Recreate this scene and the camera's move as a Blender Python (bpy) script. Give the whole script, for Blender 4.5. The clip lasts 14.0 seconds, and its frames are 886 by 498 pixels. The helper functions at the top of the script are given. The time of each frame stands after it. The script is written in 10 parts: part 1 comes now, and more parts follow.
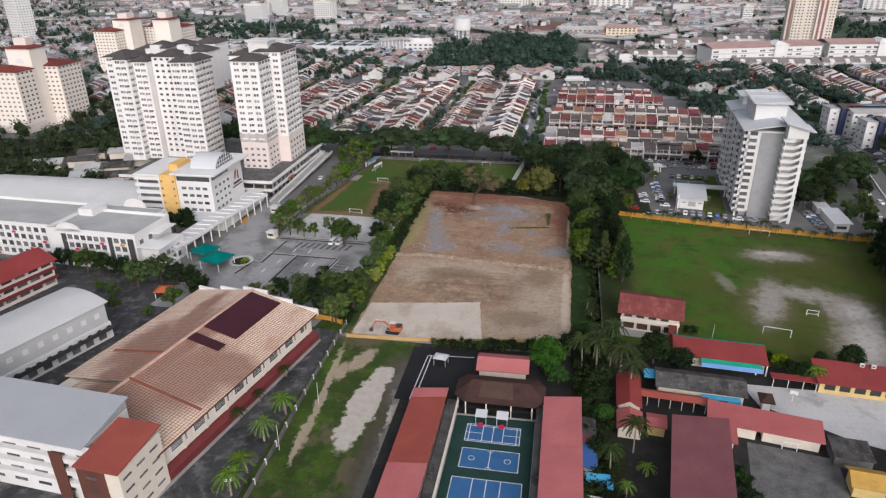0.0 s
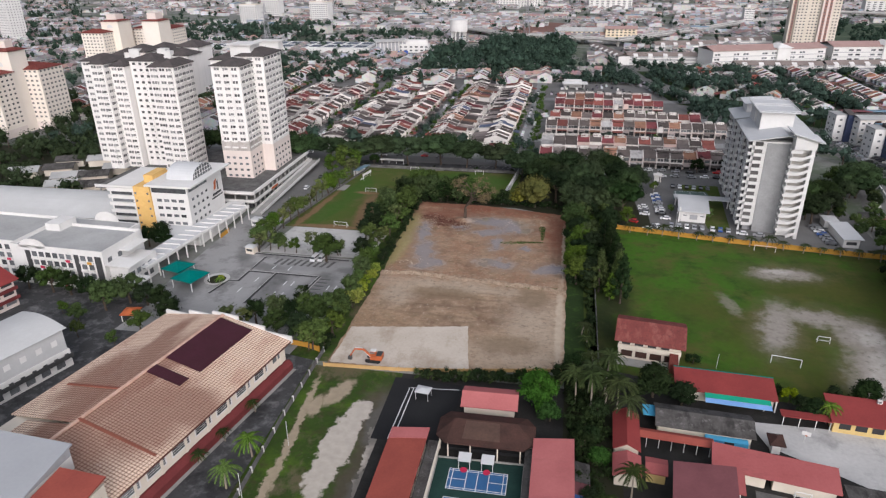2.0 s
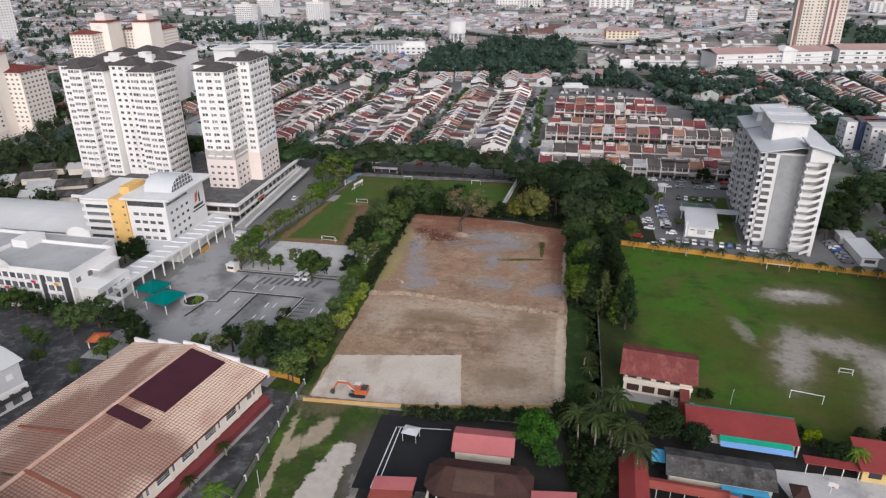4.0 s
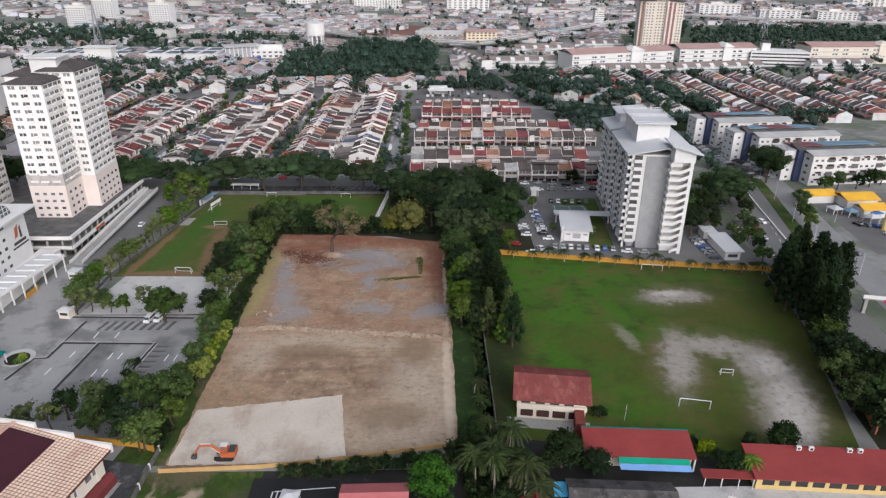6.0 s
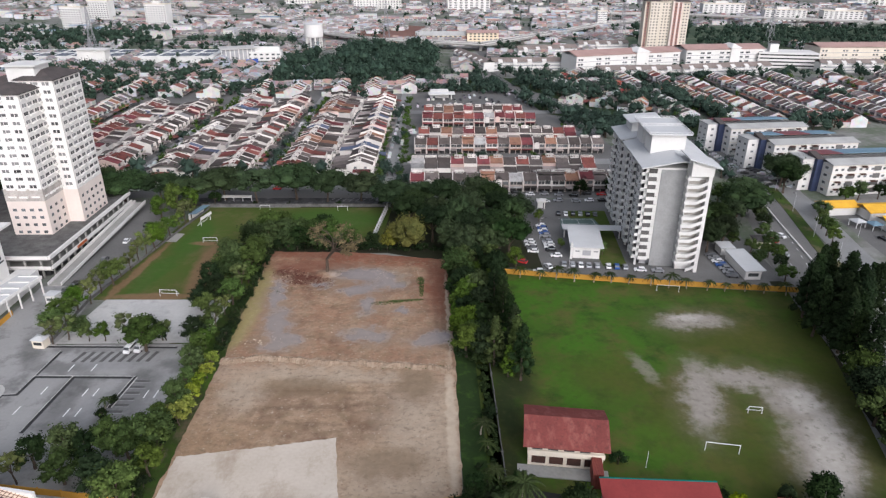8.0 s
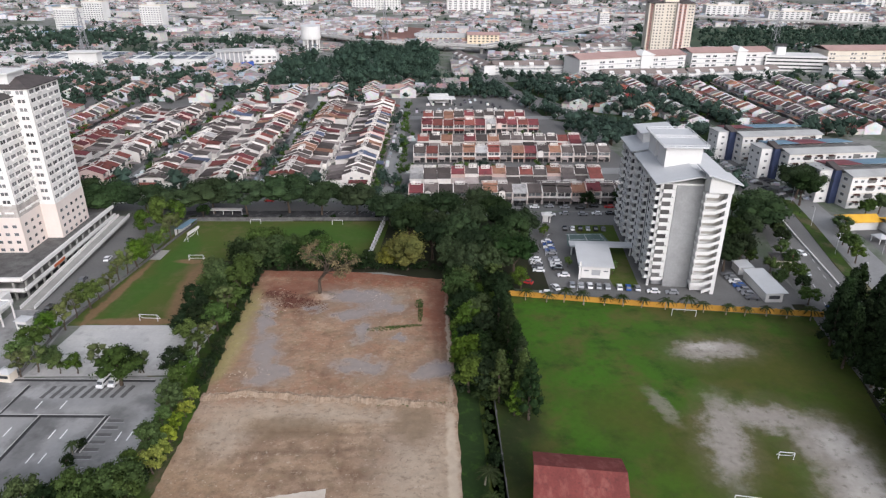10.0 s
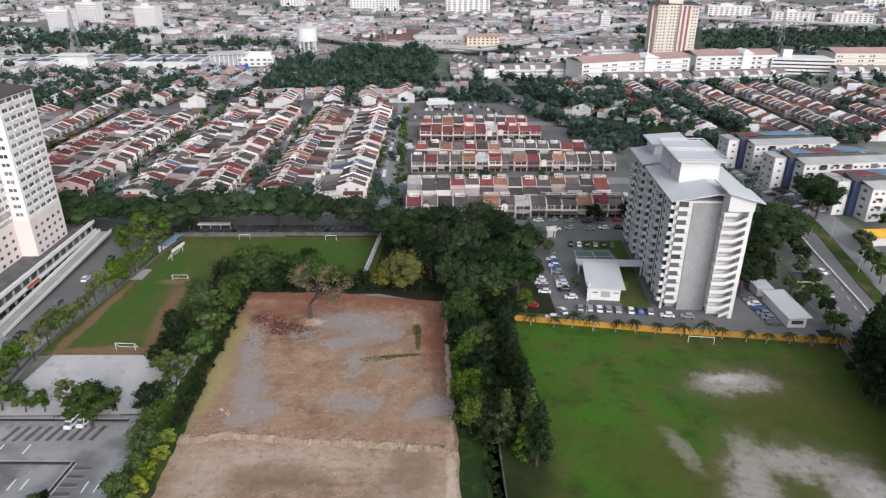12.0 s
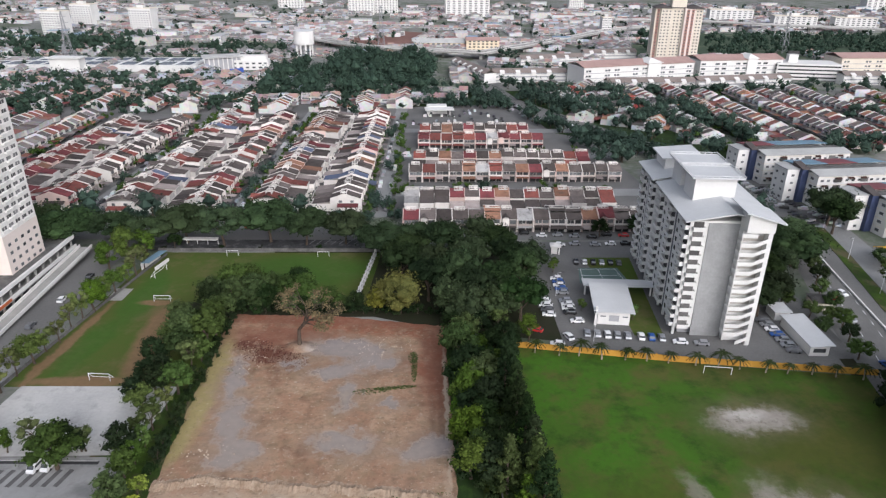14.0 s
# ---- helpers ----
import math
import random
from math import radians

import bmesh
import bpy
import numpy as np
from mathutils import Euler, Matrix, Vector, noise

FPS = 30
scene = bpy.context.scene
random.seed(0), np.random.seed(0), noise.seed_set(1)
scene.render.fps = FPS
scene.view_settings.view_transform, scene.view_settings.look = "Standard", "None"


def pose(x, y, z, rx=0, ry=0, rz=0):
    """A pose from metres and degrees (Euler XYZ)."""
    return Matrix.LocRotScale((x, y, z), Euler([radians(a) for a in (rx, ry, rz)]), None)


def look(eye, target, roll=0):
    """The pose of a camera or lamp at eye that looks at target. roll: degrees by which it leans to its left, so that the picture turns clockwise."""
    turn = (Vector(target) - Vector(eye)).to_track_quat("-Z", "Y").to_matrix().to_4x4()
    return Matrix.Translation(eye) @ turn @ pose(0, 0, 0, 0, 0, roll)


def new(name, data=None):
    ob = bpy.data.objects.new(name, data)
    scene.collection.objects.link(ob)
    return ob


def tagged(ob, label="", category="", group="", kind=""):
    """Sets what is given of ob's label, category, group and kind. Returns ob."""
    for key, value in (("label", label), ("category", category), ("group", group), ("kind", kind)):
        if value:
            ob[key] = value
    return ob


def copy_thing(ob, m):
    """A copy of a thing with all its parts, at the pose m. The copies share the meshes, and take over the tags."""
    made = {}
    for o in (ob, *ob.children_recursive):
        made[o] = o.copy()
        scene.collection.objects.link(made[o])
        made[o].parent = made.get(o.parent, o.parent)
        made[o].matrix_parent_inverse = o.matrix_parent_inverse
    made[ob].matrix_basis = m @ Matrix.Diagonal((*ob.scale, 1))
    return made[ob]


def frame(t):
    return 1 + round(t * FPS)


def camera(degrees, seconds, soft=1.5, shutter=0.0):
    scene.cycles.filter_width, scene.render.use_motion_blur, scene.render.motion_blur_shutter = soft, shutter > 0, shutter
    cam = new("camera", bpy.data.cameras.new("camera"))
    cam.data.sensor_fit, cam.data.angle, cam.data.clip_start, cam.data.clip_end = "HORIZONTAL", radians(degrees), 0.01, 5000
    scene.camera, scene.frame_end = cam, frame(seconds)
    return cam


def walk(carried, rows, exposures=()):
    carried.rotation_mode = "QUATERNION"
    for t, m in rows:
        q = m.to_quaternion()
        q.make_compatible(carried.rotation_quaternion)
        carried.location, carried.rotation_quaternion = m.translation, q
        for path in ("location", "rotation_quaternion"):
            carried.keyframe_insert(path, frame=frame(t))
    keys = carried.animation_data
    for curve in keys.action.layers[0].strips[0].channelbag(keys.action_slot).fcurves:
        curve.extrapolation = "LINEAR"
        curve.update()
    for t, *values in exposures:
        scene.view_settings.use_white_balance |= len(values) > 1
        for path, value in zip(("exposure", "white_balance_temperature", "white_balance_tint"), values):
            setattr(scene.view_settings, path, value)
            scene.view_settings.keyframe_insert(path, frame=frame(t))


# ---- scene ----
cam = camera(67.86, 14.0, soft=1.28)
# seconds, eye x y z, heading to the left of +y, pitch up, lean to the right
PATH = [
    (0, 0, 0, 102.79, 10.5, -24.3, 0.77),
    (0.5, 0.62, 3.76, 102.8, 10.5, -24.3, 0.72),
    (1, 1.14, 7.52, 102.83, 10.5, -24.32, 0.7),
    (1.5, 1.45, 11.38, 102.82, 10.48, -24.31, 0.68),
    (2, 1.61, 15.29, 102.79, 10.48, -24.29, 0.69),
    (2.5, 1.62, 19.23, 102.78, 10.49, -24.28, 0.65),
    (3, 1.57, 23.15, 102.76, 10.47, -24.29, 0.61),
    (3.2, 1.5, 24.7, 102.75, 10.45, -24.28, 0.6),
    (4.45, 0.63, 35.0, 102.38, 10.36, -24.28, 0.52),
    (4.9, 0.3, 38.7, 102.2, 8.5, -24.27, 0.34),
    (5.3, -0.1, 42.0, 101.98, 2.55, -24.24, -0.2),
    (5.5, -0.38, 43.56, 102.08, -1.49, -24.25, -0.44),
    (6, -0.62, 47.47, 102.12, -1.47, -24.23, -0.42),
    (6.5, -0.71, 51.44, 102.18, -1.44, -24.23, -0.39),
    (7, -0.74, 55.45, 102.3, -1.42, -24.25, -0.34),
    (7.5, -0.77, 59.41, 102.45, -1.41, -24.27, -0.28),
    (8, -0.75, 63.32, 102.59, -1.4, -24.3, -0.26),
    (10.5, -0.66, 83.01, 102.57, -1.48, -24.24, -0.33),
    (11, -0.6, 86.88, 102.56, -1.51, -24.23, -0.33),
    (11.5, -0.53, 90.71, 102.6, -1.54, -24.22, -0.32),
    (12, -0.44, 94.64, 102.69, -1.55, -24.23, -0.31),
    (12.5, -0.35, 98.58, 102.78, -1.57, -24.25, -0.34),
    (13, -0.22, 102.38, 102.86, -1.58, -24.15, -0.34),
    (13.5, -0.08, 105.74, 102.83, -1.63, -23.97, -0.41),
    (14, 0.01, 108.66, 102.72, -1.67, -24.08, -0.5),
]


def aim(x, y, z, yaw, pitch, lean):
    a, b = radians(yaw), radians(pitch)
    return look((x, y, z), (x - math.sin(a) * math.cos(b), y + math.cos(a) * math.cos(b), z + math.sin(b)), -lean)


walk(cam, [(r[0], aim(*r[1:])) for r in PATH], [(0.0, -0.36, 5850, 10), (3.0, -0.33, 5820, 10), (5.5, -0.3, 5750, 9), (8.0, -0.15, 5760, 9), (14.0, -0.11, 5720, 8)])

# ---- daylight: a thinly clouded afternoon sky ----
SUN_UP, SUN_TURN = 26.0, 157.0
world = bpy.data.worlds.new("world")
scene.world = world
world.use_nodes = True
_n = world.node_tree.nodes
sky = _n.new("ShaderNodeTexSky")
sky.sky_type = "NISHITA"
sky.sun_disc = False
sky.sun_elevation, sky.sun_rotation = radians(SUN_UP), radians(SUN_TURN)
sky.air_density, sky.dust_density, sky.ozone_density = 0.3, 9.0, 1.0
world.node_tree.links.new(sky.outputs[0], _n["Background"].inputs[0])
_n["Background"].inputs[1].default_value = 0.165
sun_data = bpy.data.lights.new("sun", "SUN")
sun_data.energy, sun_data.angle, sun_data.color = 2.2, radians(178), (1.0, 0.97, 0.93)
sun = new("sun", sun_data)
_d = Vector((math.sin(radians(SUN_TURN)) * math.cos(radians(SUN_UP)), math.cos(radians(SUN_TURN)) * math.cos(radians(SUN_UP)), math.sin(radians(SUN_UP))))
sun.matrix_world = look(_d * 500, (0, 0, 0))



# ---- materials ----
def mat(name, col, col2=None, rough=0.85, scale=0.5, fine=8.0, bump=0.0, metal=0.0, amount=0.5, spread=0.0, islands=0.0, pattern=None, spec=0.2):
    """A surface whose colour wanders between two tones at a coarse and a fine scale (per metre)."""
    m = bpy.data.materials.new(name)
    m.use_nodes = True
    nt = m.node_tree
    N, L = nt.nodes, nt.links
    b = N["Principled BSDF"]
    b.inputs["Roughness"].default_value = rough
    b.inputs["Metallic"].default_value = metal
    b.inputs["Specular IOR Level"].default_value = spec
    geo = N.new("ShaderNodeNewGeometry")
    col2 = col2 or tuple(c * 0.7 for c in col)
    n1, n2 = N.new("ShaderNodeTexNoise"), N.new("ShaderNodeTexNoise")
    for n, s in ((n1, scale), (n2, fine)):
        n.inputs["Scale"].default_value = s
        n.inputs["Detail"].default_value = 4
        L.new(geo.outputs["Position"], n.inputs["Vector"])
    add = N.new("ShaderNodeMath")
    add.operation = "MULTIPLY_ADD"
    add.inputs[1].default_value = 0.65
    L.new(n1.outputs[0], add.inputs[0])
    half = N.new("ShaderNodeMath")
    half.operation = "MULTIPLY"
    half.inputs[1].default_value = 0.35
    L.new(n2.outputs[0], half.inputs[0])
    L.new(half.outputs[0], add.inputs[2])
    ramp = N.new("ShaderNodeMapRange")
    ramp.inputs[1].default_value, ramp.inputs[2].default_value = 0.5 - amount * 0.4, 0.5 + amount * 0.4
    L.new(add.outputs[0], ramp.inputs[0])
    mix = N.new("ShaderNodeMix")
    mix.data_type = "RGBA"
    mix.inputs[6].default_value, mix.inputs[7].default_value = (*col, 1), (*col2, 1)
    L.new(ramp.outputs[0], mix.inputs[0])
    out = mix.outputs[2]
    if spread or islands:
        hsv = N.new("ShaderNodeHueSaturation")
        src = N.new("ShaderNodeObjectInfo").outputs["Random"] if spread else geo.outputs["Random Per Island"]
        k = spread or islands
        mr = N.new("ShaderNodeMapRange")
        mr.inputs[3].default_value, mr.inputs[4].default_value = 1 - k, 1 + k
        L.new(src, mr.inputs[0])
        L.new(mr.outputs[0], hsv.inputs["Value"])
        L.new(out, hsv.inputs["Color"])
        out = hsv.outputs[0]
    L.new(out, b.inputs["Base Color"])
    if bump:
        bp = N.new("ShaderNodeBump")
        bp.inputs["Strength"].default_value = 0.6
        bp.inputs["Distance"].default_value = bump
        L.new(add.outputs[0], bp.inputs["Height"])
        L.new(bp.outputs[0], b.inputs["Normal"])
    return m


def mask(m, blobs, warp=6.0, size=0.12, soft=0.35):
    """A 0..1 socket that is 1 inside ragged ellipses (x, y, half width, half depth, turn)."""
    nt = m.node_tree
    N, L = nt.nodes, nt.links
    geo = N.new("ShaderNodeNewGeometry")
    nz = N.new("ShaderNodeTexNoise")
    nz.inputs["Scale"].default_value, nz.inputs["Detail"].default_value = size, 6
    nz.inputs["Roughness"].default_value = 0.65
    L.new(geo.outputs["Position"], nz.inputs["Vector"])
    sub = N.new("ShaderNodeVectorMath")
    sub.operation = "SUBTRACT"
    sub.inputs[1].default_value = (0.5, 0.5, 0.5)
    L.new(nz.outputs["Color"], sub.inputs[0])
    mad = N.new("ShaderNodeVectorMath")
    mad.operation = "MULTIPLY_ADD"
    mad.inputs[1].default_value = (warp, warp, 0)
    L.new(sub.outputs[0], mad.inputs[0])
    L.new(geo.outputs["Position"], mad.inputs[2])
    total = None
    for x, y, rx, ry, turn in blobs:
        mp = N.new("ShaderNodeMapping")
        mp.vector_type = "TEXTURE"
        mp.inputs["Location"].default_value = (x, y, 0)
        mp.inputs["Rotation"].default_value = (0, 0, radians(turn))
        mp.inputs["Scale"].default_value = (rx, ry, 1000)
        L.new(mad.outputs[0], mp.inputs[0])
        ln = N.new("ShaderNodeVectorMath")
        ln.operation = "LENGTH"
        L.new(mp.outputs[0], ln.inputs[0])
        mr = N.new("ShaderNodeMapRange")
        mr.interpolation_type = "SMOOTHSTEP"
        mr.inputs[1].default_value, mr.inputs[2].default_value = 1 - soft, 1 + soft
        mr.inputs[3].default_value, mr.inputs[4].default_value = 1, 0
        L.new(ln.outputs["Value"], mr.inputs[0])
        if total is None:
            total = mr.outputs[0]
        else:
            mx = N.new("ShaderNodeMath")
            mx.operation = "MAXIMUM"
            L.new(total, mx.inputs[0])
            L.new(mr.outputs[0], mx.inputs[1])
            total = mx.outputs[0]
    return total


def stain(m, blobs, col, strength=1.0, rough=None, **kw):
    """Lays a ragged stain of another colour (and gloss) over a material."""
    nt = m.node_tree
    N, L = nt.nodes, nt.links
    b = N["Principled BSDF"]
    fac = mask(m, blobs, **kw)
    if strength < 1:
        mu = N.new("ShaderNodeMath")
        mu.operation = "MULTIPLY"
        mu.inputs[1].default_value = strength
        L.new(fac, mu.inputs[0])
        fac = mu.outputs[0]
    mix = N.new("ShaderNodeMix")
    mix.data_type = "RGBA"
    old = b.inputs["Base Color"].links[0].from_socket
    L.new(fac, mix.inputs[0])
    L.new(old, mix.inputs[6])
    mix.inputs[7].default_value = (*col, 1)
    # grain inside the stain
    nz = N.new("ShaderNodeTexNoise")
    nz.inputs["Scale"].default_value, nz.inputs["Detail"].default_value = 0.6, 5
    geo = N.new("ShaderNodeNewGeometry")
    L.new(geo.outputs["Position"], nz.inputs["Vector"])
    tone = N.new("ShaderNodeMix")
    tone.data_type = "RGBA"
    tone.inputs[6].default_value = (*(c * 1.2 for c in col), 1)
    tone.inputs[7].default_value = (*(c * 0.75 for c in col), 1)
    L.new(nz.outputs[0], tone.inputs[0])
    L.new(tone.outputs[2], mix.inputs[7])
    L.new(mix.outputs[2], b.inputs["Base Color"])
    if rough is not None:
        rm = N.new("ShaderNodeMix")
        rm.inputs[2].default_value, rm.inputs[3].default_value = b.inputs["Roughness"].default_value, rough
        if b.inputs["Roughness"].links:
            L.new(b.inputs["Roughness"].links[0].from_socket, rm.inputs[2])
        L.new(fac, rm.inputs[0])
        L.new(rm.outputs[0], b.inputs["Roughness"])
    return m


def wet(m, blobs, col, rough=0.05, gloss=1.0, **kw):
    """Standing water in hollows: a bed of the given colour, smooth and glossy, with ragged shores."""
    nt = m.node_tree
    N, L = nt.nodes, nt.links
    b = N["Principled BSDF"]
    stain(m, blobs, col, 0.9, rough, **kw)
    fac = mask(m, blobs, **kw)
    sp = N.new("ShaderNodeMapRange")
    sp.inputs[3].default_value, sp.inputs[4].default_value = b.inputs["Specular IOR Level"].default_value, gloss
    L.new(fac, sp.inputs[0])
    L.new(sp.outputs[0], b.inputs["Specular IOR Level"])
    L.new(fac, b.inputs["Coat Weight"])
    b.inputs["Coat Roughness"].default_value, b.inputs["Coat IOR"].default_value = rough, 2.4
    for bp in [n for n in N if n.bl_idname == "ShaderNodeBump"]:
        flat = N.new("ShaderNodeMapRange")
        flat.inputs[3].default_value, flat.inputs[4].default_value = bp.inputs["Strength"].default_value, 0.0
        L.new(fac, flat.inputs[0])
        L.new(flat.outputs[0], bp.inputs["Strength"])
    return m


def mottle(m, col, scale, lo, hi, strength=0.6, stretch=(1, 1), seed=0.0):
    """Mixes ragged patches of another colour into a material wherever a noise runs high."""
    nt = m.node_tree
    N, L = nt.nodes, nt.links
    b = N["Principled BSDF"]
    geo, mp = N.new("ShaderNodeNewGeometry"), N.new("ShaderNodeMapping")
    mp.inputs["Location"].default_value = (seed, seed * 0.7, 0)
    mp.inputs["Scale"].default_value = stretch if len(stretch) == 3 else (*stretch, 1)
    L.new(geo.outputs["Position"], mp.inputs[0])
    nz = N.new("ShaderNodeTexNoise")
    nz.inputs["Scale"].default_value, nz.inputs["Detail"].default_value = scale, 8
    nz.inputs["Roughness"].default_value = 0.68
    L.new(mp.outputs[0], nz.inputs["Vector"])
    mr = N.new("ShaderNodeMapRange")
    mr.inputs[1].default_value, mr.inputs[2].default_value = lo, hi
    mr.inputs[3].default_value, mr.inputs[4].default_value = 0, strength
    L.new(nz.outputs[0], mr.inputs[0])
    mix = N.new("ShaderNodeMix")
    mix.data_type = "RGBA"
    L.new(mr.outputs[0], mix.inputs[0])
    L.new(b.inputs["Base Color"].links[0].from_socket, mix.inputs[6])
    mix.inputs[7].default_value = (*col, 1)
    L.new(mix.outputs[2], b.inputs["Base Color"])
    return m


def tiled(m, brick=(0.8, 0.8), dark=(0.2, 0.1, 0.07), mortar=0.12, turn=0.0, depth=0.08, offset=0.0):
    """Adds a tile grid, darker in the joints and raised between them, along the world's axes turned by some degrees."""
    nt = m.node_tree
    N, L = nt.nodes, nt.links
    b = N["Principled BSDF"]
    geo = N.new("ShaderNodeNewGeometry")
    mp = N.new("ShaderNodeMapping")
    mp.inputs["Rotation"].default_value = (0, 0, radians(turn))
    L.new(geo.outputs["Position"], mp.inputs[0])
    br = N.new("ShaderNodeTexBrick")
    br.offset = offset
    br.inputs["Scale"].default_value = 1
    br.inputs["Brick Width"].default_value, br.inputs["Row Height"].default_value = brick
    br.inputs["Mortar Size"].default_value, br.inputs["Mortar Smooth"].default_value = mortar, 0.6
    L.new(mp.outputs[0], br.inputs["Vector"])
    old = b.inputs["Base Color"].links[0].from_socket
    mix = N.new("ShaderNodeMix")
    mix.data_type = "RGBA"
    L.new(br.outputs["Fac"], mix.inputs[0])
    L.new(old, mix.inputs[6])
    mix.inputs[7].default_value = (*dark, 1)
    L.new(mix.outputs[2], b.inputs["Base Color"])
    bp = N.new("ShaderNodeBump")
    bp.invert = True
    bp.inputs["Distance"].default_value = depth
    L.new(br.outputs["Fac"], bp.inputs["Height"])
    L.new(bp.outputs[0], b.inputs["Normal"])
    return m


M = {}
M["ground"] = mat("town_ground", (0.27, 0.265, 0.255), (0.15, 0.155, 0.14), 0.95, 0.015, 0.25, amount=0.6)
mottle(M["ground"], (0.075, 0.1, 0.055), 0.02, 0.46, 0.56, 0.8, seed=6)
mottle(M["ground"], (0.16, 0.15, 0.14), 0.12, 0.5, 0.62, 0.6, seed=13)
M["asphalt"] = mat("asphalt", (0.17, 0.165, 0.16), (0.1, 0.098, 0.095), 0.85, 0.06, 1.5, 0.01)
# soil with the shade of trees and shrubs put into its colour
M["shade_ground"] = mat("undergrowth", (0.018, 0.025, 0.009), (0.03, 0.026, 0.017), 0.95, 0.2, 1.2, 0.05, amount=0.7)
M["undergrowth"] = mottle(mat("weedy_undergrowth", (0.022, 0.045, 0.009), (0.014, 0.024, 0.007), 0.95, 0.2, 1.2, 0.05, amount=0.7), (0.045, 0.09, 0.012), 0.25, 0.52, 0.66, 0.6)
M["asphalt_dark"] = mat("dark_asphalt", (0.022, 0.022, 0.023), (0.014, 0.014, 0.015), 0.85, 0.1, 2)
M["road"] = mat("road_asphalt", (0.17, 0.166, 0.16), (0.11, 0.108, 0.105), 0.9, 0.05, 1.2)
M["lane"] = mat("lane_paving", (0.27, 0.27, 0.268), (0.18, 0.18, 0.178), 0.9, 0.06, 1.2)
M["concrete"] = mat("concrete_paving", (0.36, 0.35, 0.33), (0.22, 0.215, 0.2), 0.9, 0.12, 1.4, 0.01)
M["concrete_old"] = mat("weathered_concrete", (0.17, 0.165, 0.16), (0.055, 0.053, 0.05), 0.9, 0.3, 2.0, 0.01)
M["concrete_pale"] = mottle(mat("pale_court_concrete", (0.52, 0.51, 0.49), (0.38, 0.37, 0.36), 0.9, 0.1, 1.2), (0.2, 0.195, 0.19), 0.12, 0.52, 0.68, 0.6, seed=19)
M["hoard"] = mat("faded_yellow_hoarding", (0.5, 0.33, 0.14), (0.38, 0.24, 0.1), 0.8, 0.3, 2)
M["orange_wall"] = mat("weathered_orange_wall", (0.38, 0.14, 0.06), (0.26, 0.1, 0.05), 0.85, 0.3, 2)
M["ridge"] = mottle(mat("pale_spoil", (0.4, 0.31, 0.225), (0.26, 0.18, 0.12), 0.95, 0.5, 2, 0.05), (0.16, 0.11, 0.07), 0.8, 0.5, 0.7, 0.7)
M["litter"] = mat("uprooted_litter", (0.09, 0.03, 0.02), (0.05, 0.02, 0.015), 0.95, 0.8, 4)
M["court_green2"] = mat("green_tennis_coating", (0.12, 0.17, 0.155), (0.09, 0.125, 0.115), 0.8, 0.3, 2)
M["court_roof"] = mat("blue_sheet_roof", (0.06, 0.14, 0.36), (0.05, 0.1, 0.28), 0.6, 0.3, 2)
M["school_cream"] = mat("pale_cream_school_paint", (0.72, 0.62, 0.45), (0.6, 0.5, 0.36), 0.8, 0.2, 1.5)
M["yellow_wall"] = mat("pale_yellow_wall", (0.62, 0.47, 0.2), (0.48, 0.35, 0.14), 0.8, 0.3, 2)
M["white"] = mat("white_paint", (0.72, 0.71, 0.69), (0.55, 0.535, 0.51), 0.7, 0.12, 1.0, amount=0.9)
M["cream"] = mat("cream_paint", (0.72, 0.66, 0.56), (0.52, 0.46, 0.38), 0.75, 0.12, 1.0, amount=0.9)
M["pinkish"] = mat("pale_pink_paint", (0.75, 0.665, 0.61), (0.6, 0.52, 0.47), 0.75, 0.12, 1.0, amount=0.9)
M["grey_paint"] = mat("grey_paint", (0.4, 0.4, 0.41), (0.26, 0.26, 0.27), 0.8, 0.15, 1.2, amount=0.9)
M["pale_grey"] = mat("pale_grey_cladding", (0.5, 0.5, 0.495), (0.4, 0.4, 0.395), 0.8, 0.15, 1.2, amount=0.9)
M["stained"] = mat("rain_stained_grey_wall", (0.36, 0.36, 0.36), (0.2, 0.2, 0.2), 0.85, 0.25, 1.6, amount=0.8)
M["glass"] = mat("window_glass", (0.06, 0.065, 0.07), (0.16, 0.165, 0.17), 0.2, 0.4, 2.0, spread=0.6, spec=0.6)
# the shade inside balconies is put into this colour
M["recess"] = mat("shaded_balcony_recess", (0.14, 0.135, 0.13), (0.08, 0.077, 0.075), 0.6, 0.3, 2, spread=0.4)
M["hostel_white"] = mat("bright_white_paint", (0.7, 0.69, 0.67), (0.55, 0.54, 0.52), 0.7, 0.12, 1.0, amount=0.9)
# near-black for the shade inside openings; drains and planter soil share it
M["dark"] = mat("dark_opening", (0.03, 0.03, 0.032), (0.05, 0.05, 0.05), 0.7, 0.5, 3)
M["navy"] = mat("navy_paint", (0.05, 0.065, 0.13), (0.035, 0.045, 0.09), 0.7, 0.2, 1)
M["roof_dark"] = mat("dark_hip_roof", (0.1, 0.085, 0.08), (0.055, 0.05, 0.05), 0.85, 0.3, 3)
M["roof_light"] = mat("light_metal_roof", (0.55, 0.555, 0.56), (0.44, 0.445, 0.45), 0.75, 0.15, 1.5, amount=0.8, spec=0.2)
M["roof_grey"] = mat("grey_flat_roof", (0.42, 0.42, 0.41), (0.3, 0.3, 0.29), 0.85, 0.12, 1.5)
M["roof_red"] = mottle(mat("red_metal_roof", (0.25, 0.046, 0.042), (0.18, 0.032, 0.03), 0.6, 0.15, 2.0), (0.1, 0.03, 0.028), 0.3, 0.58, 0.75, 0.6, (1, 0.4))
